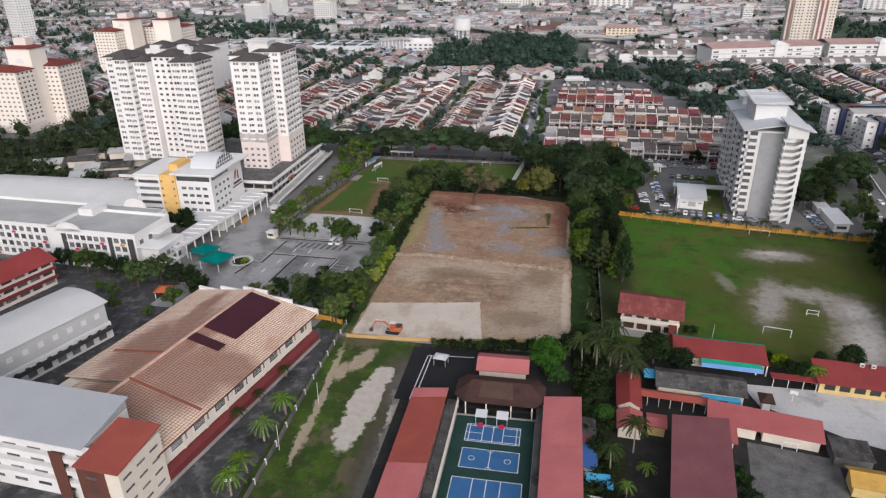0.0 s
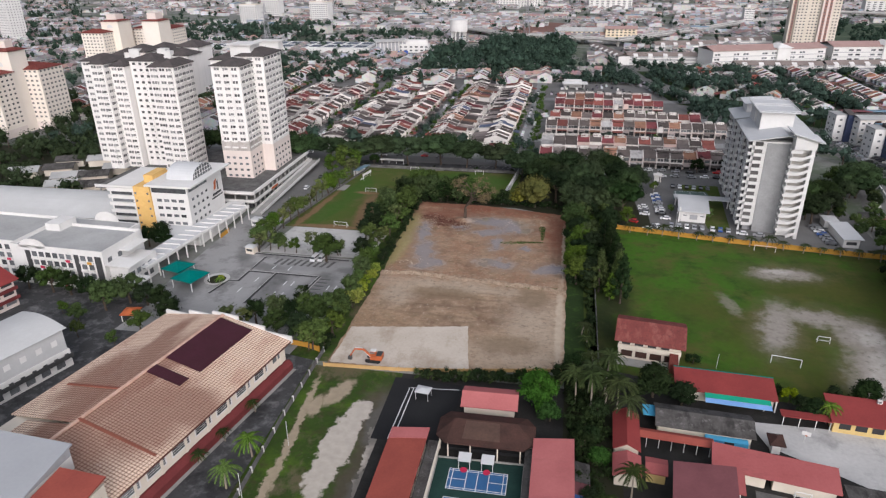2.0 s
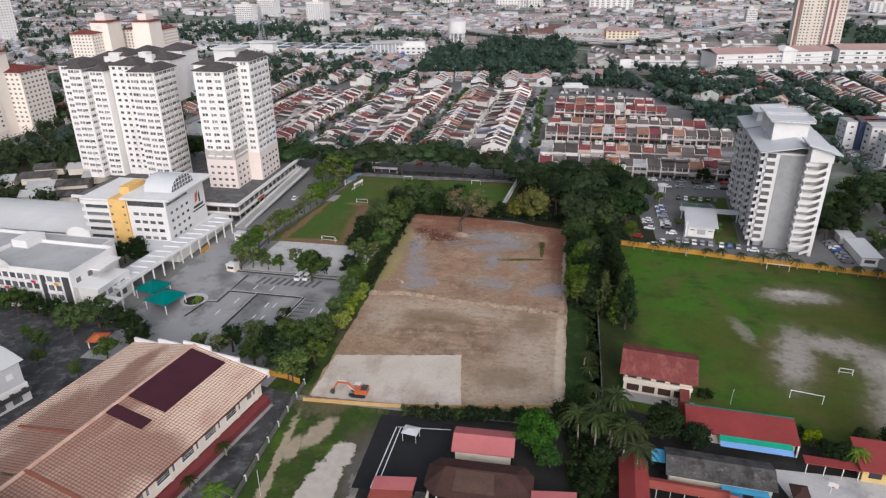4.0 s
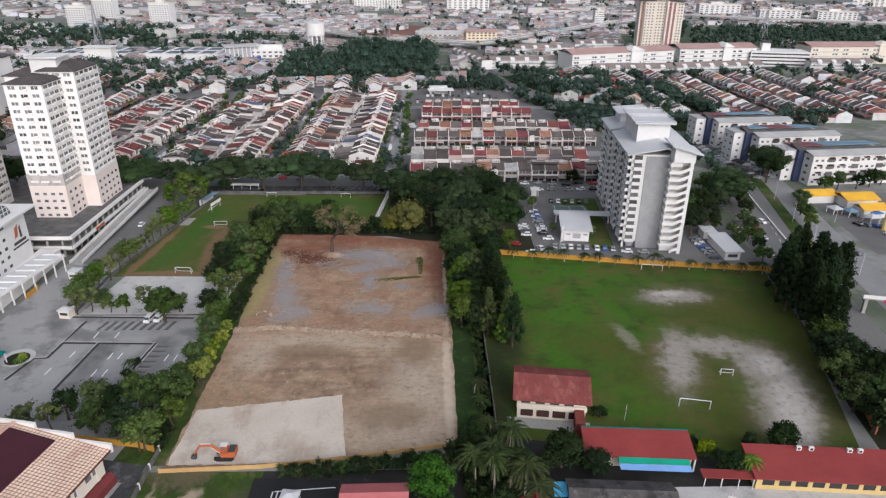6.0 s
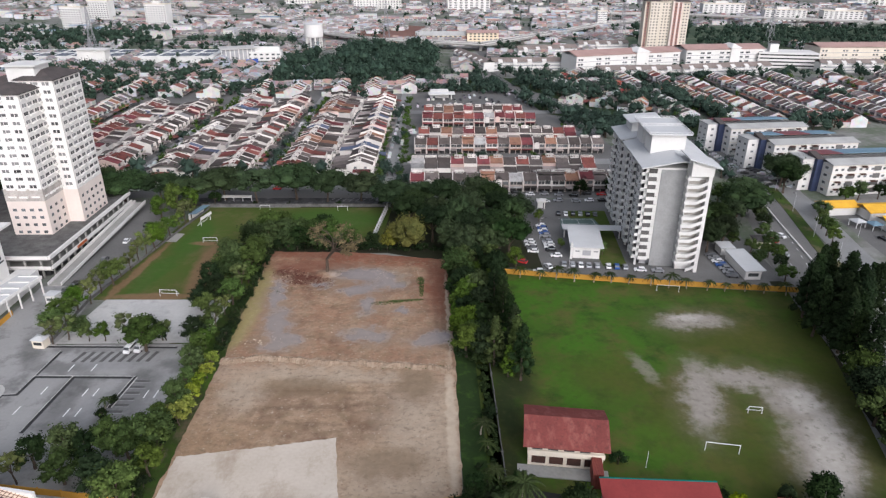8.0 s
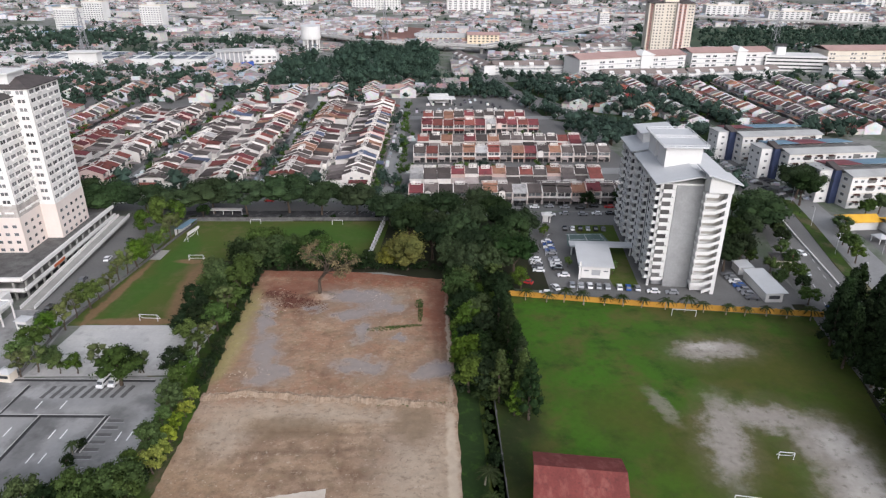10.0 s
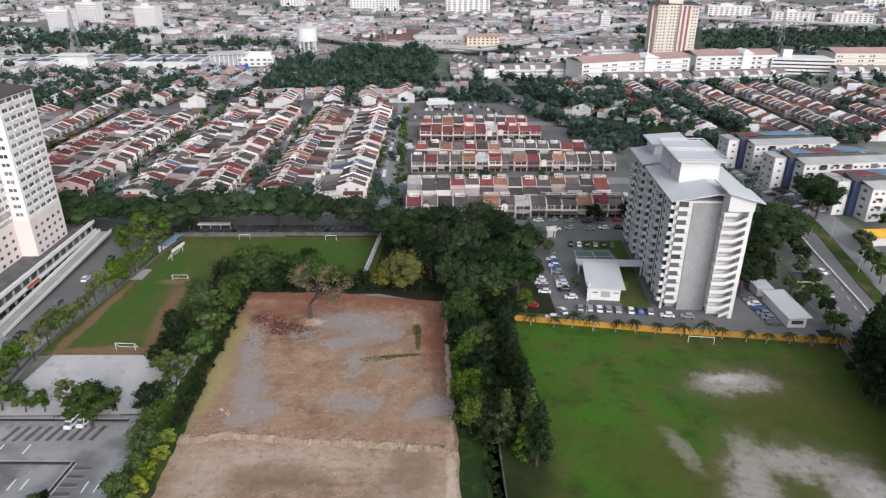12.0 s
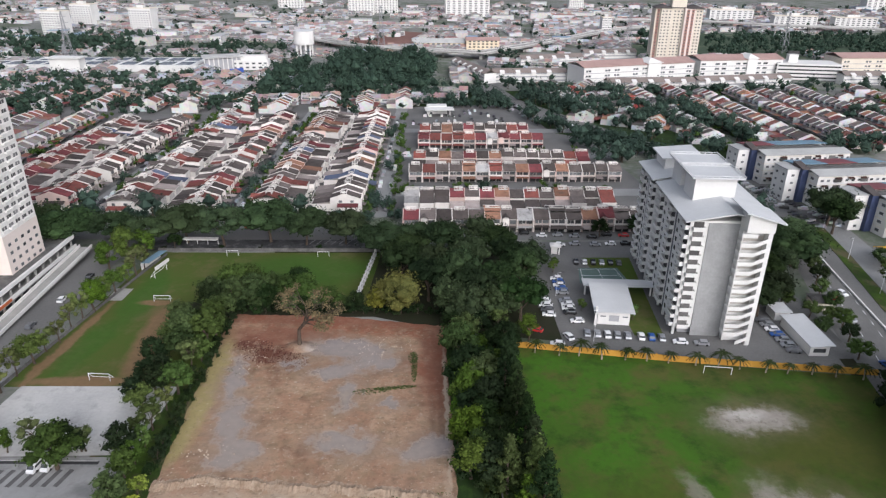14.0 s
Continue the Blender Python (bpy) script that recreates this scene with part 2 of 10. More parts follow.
M["roof_pink"] = mottle(mat("faded_red_roof", (0.37, 0.11, 0.107), (0.29, 0.077, 0.075), 0.65, 0.15, 2.0), (0.17, 0.06, 0.055), 0.25, 0.58, 0.75, 0.6, (0.4, 1))
M["roof_rose"] = mottle(mat("rose_sheet_roof", (0.45, 0.15, 0.145), (0.36, 0.11, 0.107), 0.65, 0.15, 2.0), (0.26, 0.09, 0.085), 0.25, 0.58, 0.75, 0.5, (0.4, 1))
M["roof_rust"] = mat("rust_red_roof", (0.31, 0.078, 0.055), (0.23, 0.055, 0.042), 0.65, 0.2, 2.0)
M["roof_maroon"] = mat("maroon_roof", (0.22, 0.085, 0.09), (0.16, 0.06, 0.065), 0.65, 0.2, 2.0)
M["roof_brown"] = mat("brown_sheet_roof", (0.075, 0.036, 0.028), (0.03, 0.018, 0.015), 0.75, 0.3, 2.5)
M["roof_rusty"] = mat("rust_brown_sheets", (0.095, 0.056, 0.042), (0.055, 0.034, 0.027), 0.75, 0.3, 2)
M["roof_old"] = mottle(mottle(mat("mossy_grey_roof", (0.105, 0.099, 0.095), (0.04, 0.037, 0.034), 0.9, 0.25, 1.8), (0.018, 0.017, 0.016), 0.3, 0.5, 0.62, 0.7, (1, 0.5), 3), (0.2, 0.19, 0.185), 0.8, 0.58, 0.68, 0.6, (1, 1), 12)
M["roof_weathered"] = mottle(mottle(mat("weathered_maroon_tiles", (0.2, 0.055, 0.046), (0.13, 0.036, 0.032), 0.8, 0.2, 2.4), (0.33, 0.14, 0.115), 0.4, 0.5, 0.68, 0.5, (1, 0.4), 5), (0.08, 0.03, 0.026), 0.9, 0.54, 0.7, 0.6, (1, 1), 9)
M["tile_red"] = tiled(mat("red_roof_tiles", (0.25, 0.07, 0.05), (0.13, 0.034, 0.03), 0.8, 0.25, 2.0), (0.5, 0.6), (0.14, 0.03, 0.025), 0.08)
M["hall_tile"] = mat("faded_clay_tiles", (0.83, 0.675, 0.525), (0.69, 0.505, 0.38), 0.85, 0.06, 1.2, amount=0.7)
mottle(M["hall_tile"], (0.46, 0.25, 0.18), 0.1, 0.52, 0.66, 0.6, (1.6, 0.5), 8)
mottle(M["hall_tile"], (0.78, 0.66, 0.58), 0.3, 0.58, 0.75, 0.6, (1, 1), 21)
# weathered dark tiles, plus the left slope's weaker light put into these patches
stain(M["hall_tile"], [(-92, 128, 5, 26, -11), (-84, 118, 9, 14, -11), (-104, 130, 6, 12, -11), (-95, 104, 12, 10, 0), (-98, 148, 3, 12, -11), (-101, 118, 5, 16, -12), (-97, 136, 4, 14, -12), (-78, 124, 9, 7, -11)], (0.21, 0.095, 0.066), 0.72, warp=6, size=0.12, soft=0.4)
tiled(M["hall_tile"], (0.8, 0.74), (0.16, 0.065, 0.045), 0.095, 11.2, 0.12)
M["solar"] = tiled(mat("solar_cells", (0.06, 0.018, 0.028), (0.045, 0.014, 0.018), 0.55, 0.3, 2), (1.0, 1.6), (0.03, 0.01, 0.014), 0.02, 11.2, 0.01)
M["green_blue"] = mat("teal_awning", (0.0, 0.16, 0.14), (0.0, 0.1, 0.09), 0.6, 0.3, 2)
M["awning_green"] = mat("green_strip", (0.02, 0.32, 0.2), (0.02, 0.24, 0.15), 0.6, 0.3, 2)
M["awning_blue"] = mat("blue_strip", (0.2, 0.36, 0.66), (0.15, 0.28, 0.55), 0.6, 0.3, 2)
M["sky_blue"] = mat("sky_blue_paint", (0.1, 0.42, 0.66), (0.08, 0.33, 0.55), 0.6, 0.3, 2)
M["court_green"] = mat("court_green_coating", (0.022, 0.055, 0.045), (0.013, 0.034, 0.029), 0.8, 0.25, 2)
M["court_blue"] = mat("court_blue_coating", (0.045, 0.13, 0.28), (0.034, 0.1, 0.23), 0.7, 0.25, 2)
# damp concrete; shade between the school blocks is darkened into its colour
M["yard_dark"] = mottle(mat("damp_shaded_concrete", (0.036, 0.034, 0.032), (0.012, 0.012, 0.011), 0.85, 0.25, 1.6, amount=0.7), (0.11, 0.1, 0.095), 0.3, 0.6, 0.75, 0.6)
M["drive"] = mottle(mat("dark_patched_asphalt", (0.075, 0.075, 0.077), (0.035, 0.035, 0.036), 0.85, 0.15, 1.5, 0.01, amount=0.8), (0.2, 0.2, 0.2), 0.25, 0.5, 0.68, 0.75, seed=7)
M["asphalt_stripe"] = mat("dark_stripe_asphalt", (0.13, 0.128, 0.125), (0.075, 0.074, 0.072), 0.85, 0.4, 2)
M["drive"] = mottle(M["drive"], (0.02, 0.02, 0.021), 0.12, 0.52, 0.64, 0.75, seed=12)
M["tower_paint"] = mat("weathered_white_paint", (0.81, 0.785, 0.755), (0.7, 0.675, 0.645), 0.75, 0.12, 1.0, amount=0.9)
mottle(M["tower_paint"], (0.45, 0.43, 0.4), 0.45, 0.52, 0.7, 0.55, (1, 1, 0.06), 3)
mottle(M["tower_paint"], (0.36, 0.34, 0.31), 0.1, 0.62, 0.78, 0.5, (1, 1, 0.5), 15)
M["tower_glass"] = mat("curtained_window", (0.2, 0.195, 0.19), (0.06, 0.06, 0.06), 0.35, 0.4, 2.0, spread=0.8, spec=0.5)
M["strip_grey"] = mat("slate_grey_paint", (0.17, 0.175, 0.185), (0.12, 0.125, 0.135), 0.8, 0.2, 1.5)
M["roof_office"] = mat("dull_grey_sheet_roof", (0.36, 0.37, 0.385), (0.29, 0.298, 0.31), 0.7, 0.12, 1.5, amount=0.9)
M["roof_pale"] = mat("pale_grey_sheet_roof", (0.55, 0.55, 0.54), (0.43, 0.43, 0.42), 0.7, 0.12, 1.5, amount=0.9)
M["yellow_old"] = mat("ochre_sheet_roof", (0.5, 0.31, 0.06), (0.34, 0.2, 0.05), 0.7, 0.3, 1.5)
M["line_faded"] = mat("faded_white_line", (0.34, 0.34, 0.34), (0.2, 0.2, 0.2), 0.8, 0.6, 3)
M["line"] = mat("white_line", (0.75, 0.75, 0.75), (0.6, 0.6, 0.6), 0.7, 0.5, 4)
M["yellow"] = mat("ochre_yellow_paint", (0.54, 0.3, 0.05), (0.4, 0.2, 0.03), 0.75, 0.2, 1.2, amount=0.8)
M["orange"] = mat("orange_paint", (0.48, 0.13, 0.045), (0.3, 0.08, 0.03), 0.6, 0.4, 3)
M["yellow_roof"] = mat("yellow_sheet_roof", (0.72, 0.42, 0.04), (0.55, 0.3, 0.03), 0.6, 0.2, 1.5)
M["bark"] = mat("bark", (0.1, 0.075, 0.056), (0.055, 0.042, 0.034), 0.95, 0.8, 6, 0.03)
M["steel"] = mat("painted_steel", (0.7, 0.7, 0.7), (0.55, 0.55, 0.55), 0.5, 0.5, 4)
M["steel_dark"] = mat("dark_steel", (0.07, 0.07, 0.07), (0.04, 0.04, 0.04), 0.6, 0.5, 4)
M["rubber"] = mat("tyre_rubber", (0.02, 0.02, 0.02), (0.03, 0.03, 0.03), 0.9, 3, 9)
M["brick_red"] = mat("red_brown_cladding", (0.12, 0.05, 0.035), (0.085, 0.035, 0.028), 0.8, 0.3, 2)
M["band_red"] = mat("dark_red_band", (0.16, 0.035, 0.035), (0.11, 0.025, 0.025), 0.75, 0.3, 2)


def leafy(name, lo, hi, islands=0.4):
    """Leaves: two tones, each spray a little different, and each tree with a hue of its own."""
    m = mat(name, lo, hi, 0.8, 0.12, 1.1, islands=islands, amount=0.7, spec=0.05)
    N, L = m.node_tree.nodes, m.node_tree.links
    b = N["Principled BSDF"]
    info, tint = N.new("ShaderNodeObjectInfo"), N.new("ShaderNodeHueSaturation")
    for k, a, z in (("Hue", 0.488, 0.52), ("Value", 0.75, 1.25), ("Saturation", 0.85, 1.1)):
        mr, wn = N.new("ShaderNodeMapRange"), N.new("ShaderNodeMath")
        wn.operation, wn.inputs[1].default_value = "MULTIPLY", {"Hue": 1.0, "Value": 7.3, "Saturation": 13.7}[k]
        fr = N.new("ShaderNodeMath")
        fr.operation = "FRACT"
        L.new(info.outputs["Random"], wn.inputs[0])
        L.new(wn.outputs[0], fr.inputs[0])
        L.new(fr.outputs[0], mr.inputs[0])
        mr.inputs[3].default_value, mr.inputs[4].default_value = a, z
        L.new(mr.outputs[0], tint.inputs[k])
    L.new(b.inputs["Base Color"].links[0].from_socket, tint.inputs["Color"])
    L.new(tint.outputs[0], b.inputs["Base Color"])
    return m


M["leaf"] = leafy("leaves_green", (0.066, 0.094, 0.026), (0.028, 0.044, 0.014))
M["leaf_dark"] = leafy("leaves_dark_green", (0.024, 0.038, 0.013), (0.008, 0.015, 0.006))
M["leaf_mid"] = leafy("leaves_street", (0.043, 0.062, 0.024), (0.016, 0.028, 0.013))
M["leaf_light"] = leafy("leaves_light_green", (0.078, 0.115, 0.02), (0.034, 0.056, 0.013))
M["leaf_yellow"] = leafy("leaves_yellow_green", (0.2, 0.22, 0.02), (0.09, 0.125, 0.018))
M["leaf_ochre"] = leafy("leaves_turning_ochre", (0.115, 0.095, 0.022), (0.055, 0.062, 0.016))
M["leaf_vivid"] = leafy("vivid_green_leaves", (0.042, 0.1, 0.018), (0.018, 0.05, 0.01))
M["leaf_pale"] = leafy("pale_sparse_leaves", (0.1, 0.115, 0.042), (0.055, 0.066, 0.024))
# far leaves carry the bluish haze of distance in their colour
M["leaf_hazed"] = leafy("leaves_far_hazed", (0.058, 0.086, 0.06), (0.032, 0.054, 0.044))
M["leaf_palm"] = leafy("palm_fronds", (0.044, 0.058, 0.017), (0.018, 0.027, 0.009))
M["leaf_palm_light"] = leafy("young_palm_fronds", (0.115, 0.165, 0.03), (0.045, 0.075, 0.016))
M["twig"] = mat("bare_twigs", (0.16, 0.125, 0.065), (0.09, 0.07, 0.036), 0.9, 0.5, 4, islands=0.3)

# fields and bare earth, with stains of their own shape
M["field"] = mat("worn_grass_pitch", (0.037, 0.066, 0.008), (0.052, 0.057, 0.013), 0.95, 0.07, 1.3, 0.03, amount=0.5)
stain(M["field"], [(40, 248, 26, 24, 0), (33, 262, 24, 10, 0), (48, 222, 20, 18, 0), (51, 182, 14, 14, 0), (32, 200, 10, 16, 0)], (0.045, 0.118, 0.007), 0.85, warp=26, size=0.05, soft=0.8)
mottle(M["field"], (0.047, 0.122, 0.007), 0.05, 0.47, 0.6, 0.5, seed=3)
mottle(M["field"], (0.085, 0.075, 0.022), 0.07, 0.48, 0.62, 0.75, seed=9)
mottle(M["field"], (0.018, 0.044, 0.005), 0.13, 0.5, 0.66, 0.7, seed=17)
stain(M["field"], [(64, 190, 14, 16, 0), (75, 172, 12, 8, 0), (105, 200, 9, 34, -14), (90, 224, 16, 8, 0), (48, 208, 9, 10, 0)], (0.064, 0.074, 0.012), 0.7, warp=16, size=0.07, soft=0.8)
stain(M["field"], [(57.5, 211, 2.0, 6.5, 12)], (0.22, 0.2, 0.16), 0.7, warp=7, size=0.3, soft=0.7)
BARE = [(80, 236, 10, 4.5, 5), (68.5, 199, 4.4, 15, -17), (82, 206, 11, 4.5, -12), (91, 197, 7, 9, -20), (89, 180, 6.8, 18, -20)]
stain(M["field"], [(x, y, rx + 3.5, ry + 3.5, q) for x, y, rx, ry, q in BARE], (0.12, 0.105, 0.055), 0.65, warp=12, size=0.12, soft=0.5)
stain(M["field"], BARE, (0.31, 0.28, 0.25), 0.85, warp=11, size=0.25, soft=0.5)
stain(M["field"], [(90, 178, 4, 13, -20), (93, 196, 4, 5, 0), (78, 238, 5, 2, 0)], (0.45, 0.42, 0.38), 0.7, warp=7, size=0.25, soft=0.5)
# soil at the tree-lined field edge, with the belt's shade painted in
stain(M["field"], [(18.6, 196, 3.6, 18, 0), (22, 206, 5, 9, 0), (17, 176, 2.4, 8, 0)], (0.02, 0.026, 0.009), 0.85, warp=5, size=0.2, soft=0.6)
mottle(M["field"], (0.05, 0.055, 0.018), 0.45, 0.54, 0.7, 0.6, seed=5)
M["pitch"] = mottle(mat("school_pitch_grass", (0.052, 0.094, 0.013), (0.075, 0.082, 0.02), 0.95, 0.06, 0.9, 0.02), (0.12, 0.1, 0.045), 0.09, 0.5, 0.64, 0.6, seed=4)
stain(M["pitch"], [(-45, 320, 26, 12, 0), (-96, 272, 4, 18, -8), (-92, 300, 5, 20, 0)], (0.04, 0.095, 0.012), 0.7, warp=8, size=0.08)
stain(M["pitch"], [(-80, 275, 4, 22, 4), (-90, 254, 16, 2.2, 0), (-103, 270, 1.6, 30, -6), (-86, 297, 6, 2, 0)], (0.2, 0.12, 0.07), 0.8, warp=5, size=0.12)
M["verge"] = mat("rough_grass", (0.042, 0.075, 0.01), (0.018, 0.034, 0.008), 0.95, 0.08, 0.8, 0.03, amount=0.8)
mottle(M["verge"], (0.075, 0.13, 0.012), 0.12, 0.48, 0.66, 0.7, seed=2)
mottle(M["verge"], (0.05, 0.04, 0.02), 0.3, 0.5, 0.68, 0.75, seed=14)
mottle(M["verge"], (0.12, 0.095, 0.06), 0.1, 0.52, 0.6, 0.7, (1.0, 0.6), 27)
stain(M["verge"], [(-36, 112, 5, 26, 0), (-38, 138, 5, 14, 6)], (0.075, 0.062, 0.045), 0.85, warp=8, size=0.2, soft=0.35)
stain(M["verge"], [(-44.4, 127, 3.8, 16, -3), (-42.5, 141, 2.6, 4, 0), (-36.6, 131, 1.4, 8, 0), (-36, 116, 0.9, 9, 4)], (0.45, 0.405, 0.35), 0.95, warp=7, size=0.32, soft=0.1)
stain(M["verge"], [(-35, 108, 3, 22, 0), (-37, 138, 3, 10, 0)], (0.1, 0.095, 0.085), 0.8, warp=6, size=0.2)
stain(M["verge"], [(-56, 132, 1.0, 21, 5), (-55.4, 113, 0.9, 8, 4), (-50.5, 147, 2.4, 6, -20), (-54.6, 141, 1.8, 4, 0)], (0.36, 0.29, 0.21), 0.85, warp=4, size=0.5, soft=0.25)
M["dirt"] = mat("cleared_clay", (0.33, 0.2, 0.128), (0.24, 0.14, 0.09), 0.95, 0.06, 0.9, 0.06, amount=0.6)
stain(M["dirt"], [(-25, 188, 40, 28, 0)], (0.31, 0.212, 0.132), 0.85, warp=8, size=0.12, soft=0.12)
stain(M["dirt"], [(-38, 198, 17, 8, 0), (-14, 197, 13, 8, 0), (-24, 186, 16, 4, 4)], (0.22, 0.15, 0.105), 0.7, warp=16, size=0.1, soft=0.7)
stain(M["dirt"], [(-30, 285, 40, 7, -6), (3, 266, 6, 22, 0), (-12, 280, 20, 4, -8)], (0.22, 0.08, 0.045), 0.85, warp=10, size=0.12, soft=0.6)
mottle(M["dirt"], (0.43, 0.315, 0.215), 0.09, 0.46, 0.6, 0.5, seed=4)
mottle(M["dirt"], (0.14, 0.085, 0.055), 0.16, 0.48, 0.64, 0.65, seed=11)
mottle(M["dirt"], (0.2, 0.15, 0.09), 0.3, 0.48, 0.62, 0.5, (0.8, 1), 23)
stain(M["dirt"], [(1, 250, 0.7, 26, 3), (3, 250, 0.7, 26, 3), (-30, 196, 26, 0.8, 3), (-24, 202, 30, 0.7, -2), (-10, 188, 16, 0.8, 4), (-34, 190, 16, 0.7, -3), (-12, 206, 18, 0.6, -4)], (0.16, 0.105, 0.07), 0.5, warp=4, size=0.12, soft=0.7)
stain(M["dirt"], [(-3, 184, 9, 24, 0), (-12, 172, 10, 8, 0), (-30, 209, 28, 4, -3), (-48, 204, 6, 8, 0)], (0.42, 0.345, 0.265), 0.7, warp=14, size=0.15, soft=0.7)
mottle(M["dirt"], (0.12, 0.09, 0.06), 0.6, 0.52, 0.68, 0.6, (0.8, 1), 31)
stain(M["dirt"], [(-43, 266, 7, 4.5, 0), (-50, 272, 6, 3.5, 0), (-38, 261, 4, 3, 0)], (0.09, 0.03, 0.02), 0.85, warp=12, size=0.25, soft=0.6)
stain(M["dirt"], [(-56.4, 252, 3.2, 23, 2), (-57, 232, 2.6, 9, 0)], (0.3, 0.25, 0.11), 0.9, 0.25, warp=4, size=0.2, soft=0.4)
mottle(M["dirt"], (0.33, 0.24, 0.17), 0.35, 0.54, 0.64, 0.6, seed=41)
mottle(M["dirt"], (0.5, 0.42, 0.33), 0.9, 0.58, 0.68, 0.6, (0.9, 1), 57)
mottle(M["dirt"], (0.095, 0.062, 0.04), 1.3, 0.58, 0.68, 0.6, (1, 1), 71)
stain(M["dirt"], [(-28, 285.5, 36, 4.5, -5), (3, 262, 4.5, 22, 0), (-40, 276, 16, 4, -6)], (0.2, 0.082, 0.052), 0.7, warp=12, size=0.15, soft=0.6)
stain(M["dirt"], [(4.6, 190, 1.3, 25, 0), (5.2, 240, 0.6, 26, 0)], (0.48, 0.395, 0.3), 0.8, warp=3, size=0.35, soft=0.4)
stain(M["dirt"], [(-10, 176, 9, 5, 0), (-34, 204, 10, 4, 0), (-4, 205, 5, 7, 0)], (0.19, 0.135, 0.085), 0.7, warp=9, size=0.22, soft=0.5)
POOLS = [(-22, 269, 12, 5, -6), (-14, 262, 7, 4, 4), (-24, 258, 6, 3, 10), (-20, 248, 2.4, 6, -8), (-50.5, 254, 2.6, 10, 5), (-46, 236, 3.6, 9, 8), (-43, 226, 5, 4.5, 0), (-19, 229, 7, 3.6, -6), (0, 226.5, 6.5, 3.6, 14), (-36, 262, 3, 1.6, 0), (-9, 243, 3, 1.2, 0)]
stain(M["dirt"], [(x, y, rx + 2.4, ry + 2.2, q) for x, y, rx, ry, q in POOLS], (0.25, 0.18, 0.13), 0.6, 0.5, warp=15, size=0.2, soft=0.45)
# bed lightened to carry sky reflection on top of the coat's own gloss
wet(M["dirt"], POOLS, (0.37, 0.305, 0.245), 0.04, 1.0, warp=15, size=0.24, soft=0.4)
M["slab_pale"] = mat("pale_crushed_stone", (0.56, 0.5, 0.43), (0.44, 0.38, 0.31), 0.95, 0.1, 1.2, 0.02)
mottle(M["slab_pale"], (0.3, 0.23, 0.165), 0.11, 0.5, 0.66, 0.7, (1, 0.6), 6)
M["carpark"] = mottle(mat("patched_parking_asphalt", (0.34, 0.335, 0.33), (0.24, 0.236, 0.23), 0.85, 0.07, 1.2, 0.01, amount=0.8), (0.12, 0.118, 0.116), 0.1, 0.5, 0.62, 0.65, seed=5)
stain(M["carpark"], [(-92, 200, 4, 12, 0), (-70, 215, 5, 3, 10), (-112, 222, 3, 9, 30), (-76, 203, 5, 11, 0), (-100, 214, 9, 2.5, 0), (-120, 190, 5, 14, 0), (-82, 190, 12, 4, 0)], (0.1, 0.099, 0.097), 0.6, warp=9, size=0.2, soft=0.6)
stain(M["carpark"], [(-86, 216, 10, 3, 0), (-84, 196, 3, 8, 0)], (0.24, 0.24, 0.24), 0.6, warp=4, size=0.2)


